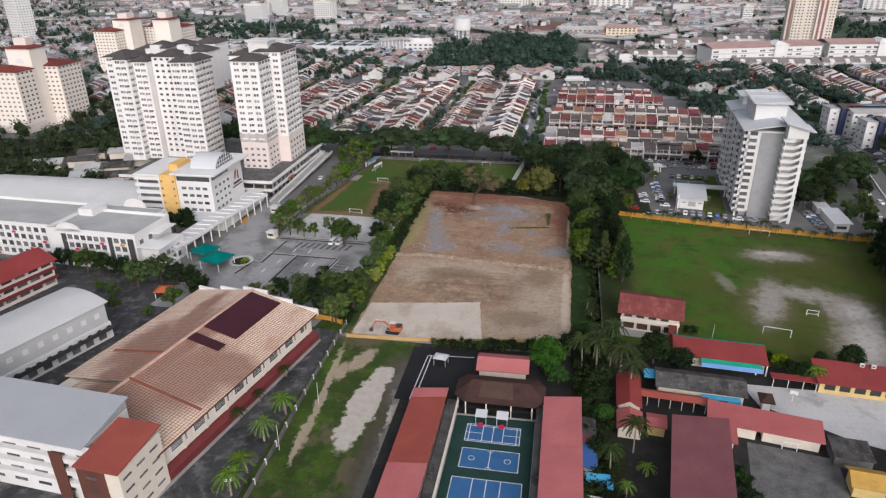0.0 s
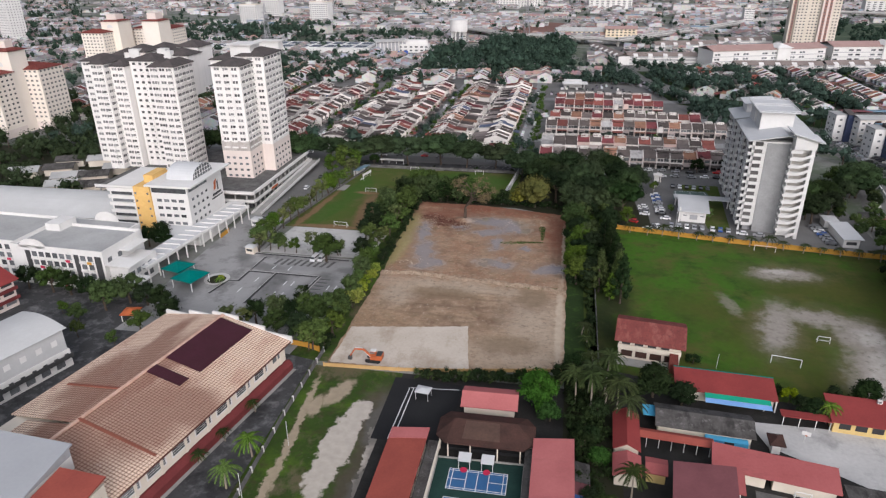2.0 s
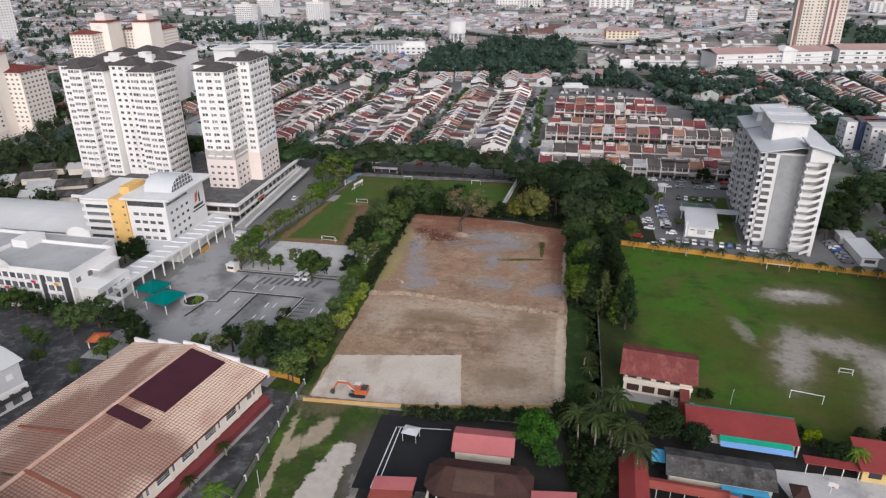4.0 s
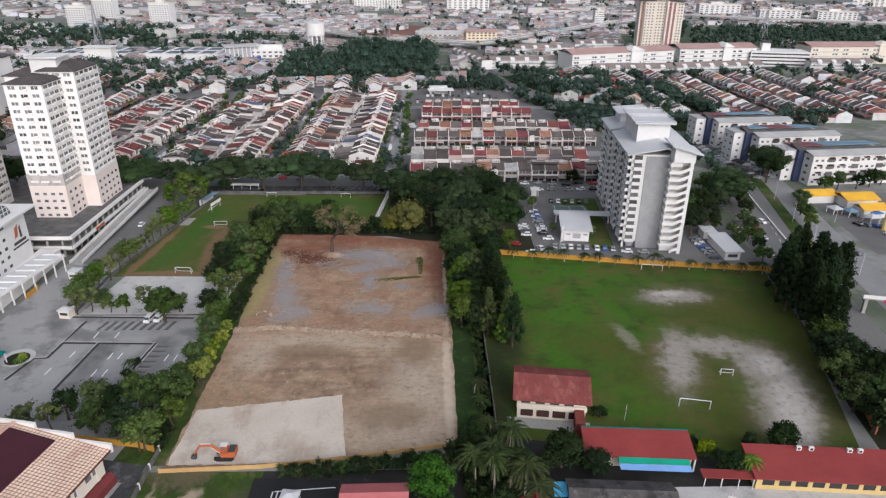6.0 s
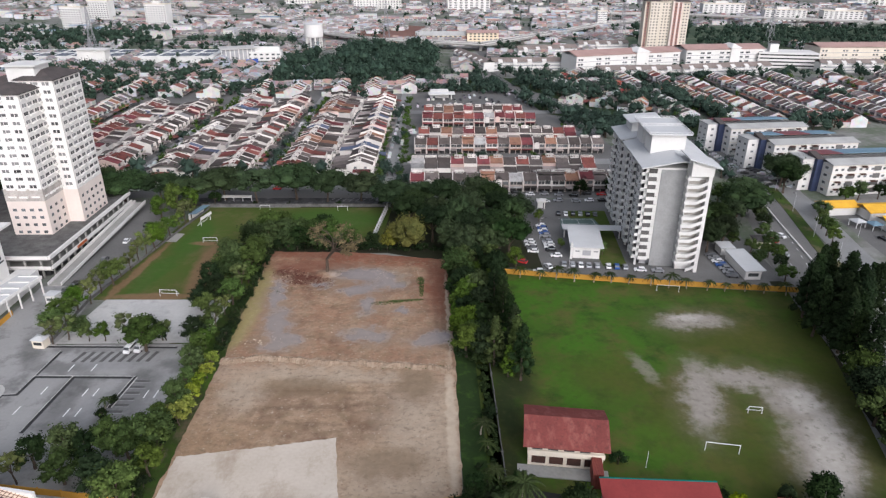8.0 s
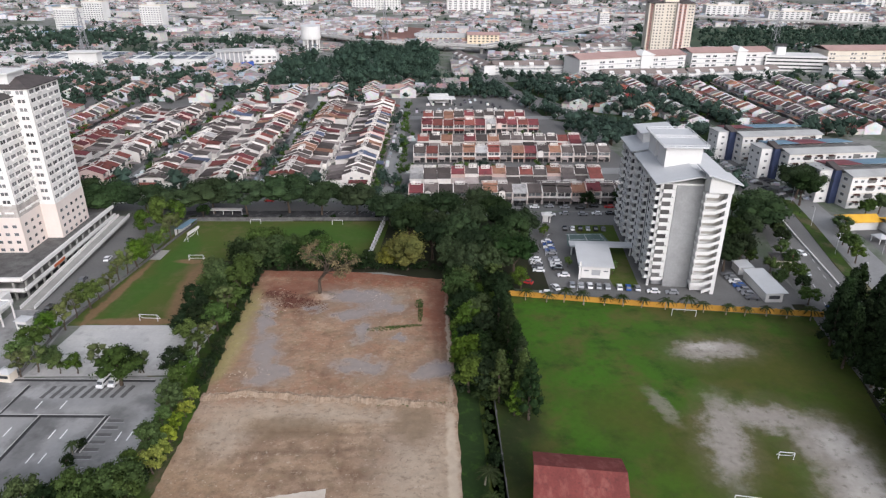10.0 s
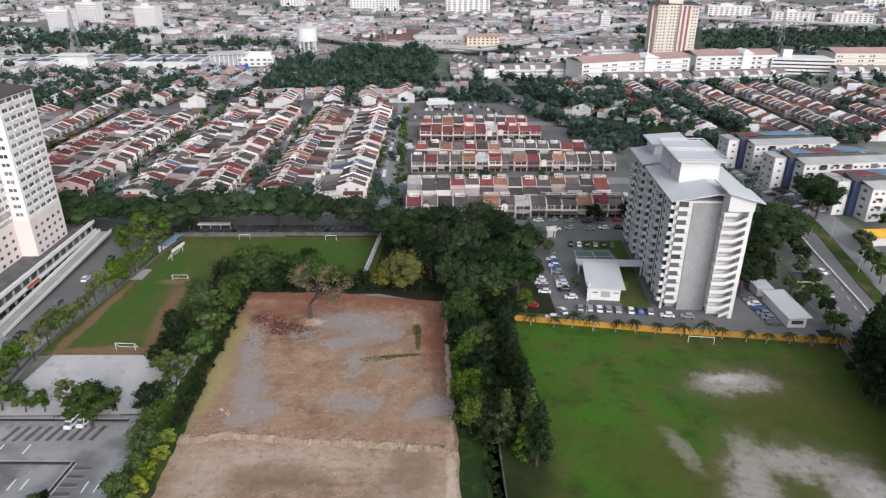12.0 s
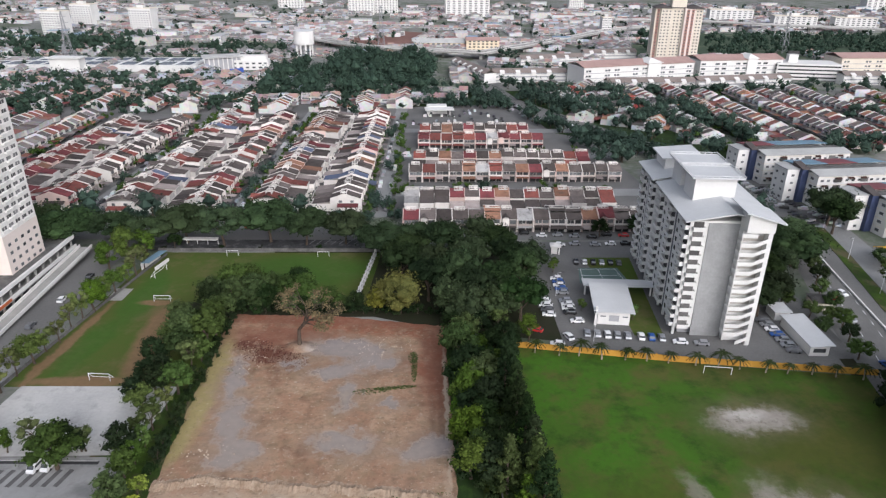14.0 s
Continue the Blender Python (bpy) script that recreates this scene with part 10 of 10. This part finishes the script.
tagged(part("window", wins, M["glass"], tw), kind="stuff")

wt = thing("water_tower", "white round water tower on tall columns", "water tower", (-129, 845, 0))
for k in range(10):
    a = 6.283 * k / 10
    part("column", Mesh().box(8.6 * math.cos(a) - 0.7, 8.6 * math.cos(a) + 0.7, 8.6 * math.sin(a) - 0.7, 8.6 * math.sin(a) + 0.7, 0, 16), M["white"], wt)
part("tank", Mesh().tube((0, 0, 15), (0, 0, 28), 10.6, 10.6, 24), M["white"], wt)
part("ring", Mesh().tube((0, 0, 14.2), (0, 0, 15), 10, 10, 24), M["white"], wt)
part("roof", Mesh().tube((0, 0, 28), (0, 0, 29), 10.8, 7, 24), M["roof_light"], wt)
part("core", Mesh().tube((0, 0, 0), (0, 0, 14.4), 3, 3, 12), M["grey_paint"], wt)


def far_tower(x, y, turn, w, d, h, label, n=8):
    t = thing("apartment_tower", label, "apartment tower", (x, y, 0), turn, "distant apartment towers")
    part("wall", Mesh().box(0, w, 0, d, 0, h), M["white"], t)
    part("stair_head", Mesh().box(w * 0.3, w * 0.6, d * 0.3, d * 0.7, h, h + 4), M["white"], t)
    part("roof", Mesh().box(-0.4, w + 0.4, -0.4, d + 0.4, h, h + 0.8), M["cream"], t)
    m = Mesh()
    for k in range(int(h / 3)):
        for i in range(n):
            m.box(w * (i + 0.25) / n, w * (i + 0.75) / n, -0.3, 0, 3 * k + 1, 3 * k + 2.3)
    tagged(part("window", m, M["glass"], t), kind="stuff")


for a in ((-520, 1062, -8, 32, 18, 29, "distant white apartment tower"), (-522, 1150, -8, 33, 18, 32, "distant white apartment tower"), (-408, 1080, -8, 32, 18, 32, "distant white apartment tower"), (-140, 1400, 0, 46, 20, 44, "distant white apartment tower"), (38, 1372, 4, 80, 22, 42, "distant white and pink apartment slab"), (-95, 1440, 4, 44, 22, 40, "distant white apartment tower"), (556, 1200, -12, 64, 24, 18, "distant low cream block"), (640, 1175, -12, 60, 24, 18, "distant cream and purple block"), (480, 1270, -8, 70, 26, 22, "distant cream apartment slab"), (930, 1560, -6, 90, 30, 40, "distant pale office block"), (300, 1560, 0, 30, 20, 48, "distant pale concrete office tower"), (250, 1080, 0, 14, 14, 24, "distant slate blue tower"), (-300, 1560, 0, 50, 20, 40, "distant pale apartment block")):
    far_tower(*a)


def pylon(x, y, h, lab="lattice steel power pylon"):
    t = thing("pylon", lab, "pylon", (x, y, 0), 12, "power pylons")
    m = Mesh()
    lv = [0, 0.25, 0.45, 0.62, 0.76, 0.88, 1.0]
    wd = [4.2, 3.2, 2.4, 1.8, 1.3, 1.0, 0.4]
    for i in range(6):
        z0, z1, a, b = lv[i] * h, lv[i + 1] * h, wd[i], wd[i + 1]
        c0 = [(-a, -a, z0), (a, -a, z0), (a, a, z0), (-a, a, z0)]
        c1 = [(-b, -b, z1), (b, -b, z1), (b, b, z1), (-b, b, z1)]
        for k in range(4):
            m.tube(c0[k], c1[k], 0.22, k=4)
            m.tube(c0[k], c1[(k + 1) % 4], 0.14, k=4)
            m.tube(c0[(k + 1) % 4], c1[k], 0.14, k=4)
    part("mast", m, M["steel_far"], t)
    for z, l in ((0.66, 6), (0.78, 5), (0.9, 4)):
        part("cross_arm", Mesh().tube((-l, 0, z * h), (l, 0, z * h), 0.25, k=4), M["steel_far"], t)


M["steel_far"] = mat("galvanised_steel", (0.3, 0.3, 0.31), (0.2, 0.2, 0.21), 0.6, 0.5, 3)
for a in ((-365, 817, 48), (-50, 900, 50), (248, 940, 46), (419, 897, 46), (-345, 770, 22), (-330, 760, 18)):
    pylon(*a)


def flyover(pts, width, z, label):
    t = thing("flyover", label, "flyover", kind="structure")
    part("deck", Mesh().strip(pts, width, z, z + 1.4), M["concrete"], t)
    for s in (-1, 1):
        part("parapet", Mesh().strip([(x, y + s * width / 2) for x, y in pts], 0.5, z + 1.4, z + 2.6), M["concrete_pale"], t)
    for a, b in zip(pts, pts[1:]):
        a, b = Vector(a), Vector(b)
        n = max(1, int((b - a).length / 40))
        for k in range(n):
            p = a.lerp(b, k / n)
            part("pier", Mesh().box(p.x - 1.5, p.x + 1.5, p.y - 1.5, p.y + 1.5, 0, z), M["concrete"], t)


flyover([(-640, 1330), (-400, 1250), (-242, 1092), (-122, 950), (-60, 888), (20, 862), (60, 845)], 16, 5, "concrete highway viaduct through the town")
flyover([(10, 856), (60, 838), (172, 968), (246, 1064), (330, 1140)], 18, 6, "curving concrete highway ramp")
flyover([(300, 1200), (421, 1190), (520, 1130), (652, 1066), (900, 985)], 14, 10, "elevated pale concrete viaduct")
# water works
M["works_white"] = mat("whitewashed_concrete", (0.66, 0.655, 0.64), (0.48, 0.475, 0.46), 0.85, 0.1, 1)
M["basin_water"] = mat("still_basin_water", (0.3, 0.3, 0.29), (0.22, 0.225, 0.22), 0.15, 0.1, 1, spec=0.5)
ww = thing("water_works", "low concrete water works with open basins", "water works", (0, 0, 0))
part("basin", Mesh().box(-450, -215, 748, 802, 0, 6), M["works_white"], ww)
for k in range(13):
    for j in range(2):
        part("water", Mesh().box(-446 + 17.6 * k, -432 + 17.6 * k, 752 + 26 * j, 772 + 26 * j, 6.0, 6.06), M["basin_water"], ww)
part("control_house", Mesh().box(-345, -318, 740, 752, 0, 13).box(-347, -316, 738, 754, 13, 13.8), M["white"], ww)
part("control_house", Mesh().box(-470, -446, 744, 760, 0, 14), M["white"], ww)
ph = thing("pump_house", "pale pump house with tall fins", "building", (-207, 748, 0), 22)
part("wall", Mesh().box(2, 34, 2, 22, 0, 11), M["grey_paint"], ph)
part("roof", Mesh().box(0, 36, 0, 24, 12, 12.8), M["concrete_pale"], ph)
for k in range(9):
    part("fin", Mesh().box(0.5 + 4.2 * k, 1.3 + 4.2 * k, 0.3, 2, 0, 12), M["white"], ph)
wb = thing("works_office", "white two-storey works office", "building", (-186, 760, 0), 4)
part("wall", Mesh().box(0, 36, 0, 14, 0, 9), M["white"], wb)
part("wall", Mesh().box(8, 34, 3, 12, 9, 13), M["white"], wb)
row(wb, pane(3, 1.6), "window", (0, 0), (36, 0), [4, 10, 16, 22, 28, 33], [1.6, 5.4])
bh = thing("site_hoarding", "long blue sheet hoarding", "hoarding", (-208, 722, 0), 36, kind="structure")
part("panel", Mesh().box(0, 46, 0, 0.3, 0, 4), M["blue_hoard"], bh)
ys = thing("school_building", "yellow and cream school building", "school", (-12, 905, 0), 0)
part("wall", Mesh().box(0, 58, 0, 14, 0, 9), M["school_cream"], ys)
part("wall", Mesh().box(60, 98, -8, 10, 0, 13), M["school_cream"], ys)
part("roof", Mesh().gable(59, 99, -9, 11, 13.2, 16, "x"), M["roof_shop"], ys)
part("roof", Mesh().gable(-1, 59, -1, 15, 9.2, 13.5, "x"), M["roof_grey"], ys)
row(ys, pane(3, 1.5), "window", (0, 0), (58, 0), [4 + 6 * k for k in range(9)], [1.6, 4.4, 7.0])
row(ys, pane(2.6, 1.5), "window", (60, -8), (98, -8), [4 + 5 * k for k in range(7)], [1.6, 4.9, 8.2, 11.0])
sheet("bare_slope", [(-135, 955), (-75, 942), (-20, 960), (60, 985), (40, 1080), (-92, 1150), (-150, 1050)], 0.1, M["redland"], "bare reddish-brown graded land", "ground")
sheet("far_meadow", [(230, 850), (900, 830), (1000, 1080), (300, 1120)], 0.12, M["far_meadow"], "overgrown green land below the viaduct", "ground")
# estates to the horizon
rows_f = []
r = random.Random(66)
for _ in range(420):
    y = r.uniform(660, 1640)
    x = r.uniform(-0.72, 0.78) * (y + 60)
    if (-140 < x < 10 and y < 840) or (100 < x < 520 and 640 < y < 800) or (-400 < x < -150 and 715 < y < 810) or (250 < x < 900 and 840 < y < 1090):
        continue
    a = r.choice((0, 90, 8, 98, -12, 78))
    rows_f.append((x, y, a, r.randint(6, 15), 7.2))
for _ in range(110):
    x, y = r.uniform(-900, -400), r.uniform(420, 1000)
    if not (-460 < x < -370 and 580 < y < 670):
        rows_f.append((x, y, r.choice((0, 90, 12, 100)), r.randint(5, 11), 7.2))
for _ in range(150):
    y = r.uniform(560, 1500)
    rows_f.append((-r.uniform(0.74, 1.12) * (y + 60), y, r.choice((0, 90, 10, 98)), r.randint(5, 11), 7.4))
for _ in range(60):
    rows_f.append((r.uniform(-420, -140), r.uniform(620, 700), r.choice((0, 90, 10)), r.randint(3, 7), 7.2))
for k in range(14):
    for j in range(2):
        rows_f.append((-400 + 30 * k + 8 * j, 600 + 26 * j + (k % 3) * 6, r.choice((0, 90)), 5, 7.2))
for k in range(9):
    rows_f.append((-215 + 3 * k, 980 + 22 * k, 6, 16, 7.5))
    rows_f.append((150 + 4 * k, 1060 + 24 * k, -4, 15, 7.5))
houses_region("far_estates", "distant housing estates under mixed roofs paled for haze", rows_f, 67, False, 0.08)
rows_w = thing("far_blocks", "distant low white and grey blocks", "buildings", kind="stuff")
wm, rm = Mesh(), Mesh()
for _ in range(110):
    y = r.uniform(880, 1680)
    x = r.uniform(-0.72, 0.78) * (y + 60)
    if 250 < x < 900 and 840 < y < 1090:
        continue
    a, w, d, h = radians(r.choice((0, 8, -10, 90))), r.uniform(14, 40), r.uniform(8, 16), r.uniform(5, 11)
    T = turned(x, y, a)
    wm.prism([T(0, 0), T(w, 0), T(w, d), T(0, d)], 0, h)
    rm.prism([T(-0.5, -0.5), T(w + 0.5, -0.5), T(w + 0.5, d + 0.5), T(-0.5, d + 0.5)], h, h + 0.6)
tagged(part("walls", wm, M["far_wall"], rows_w), kind="stuff")
tagged(part("roofs", rm, M["far_flat"], rows_w), kind="stuff")
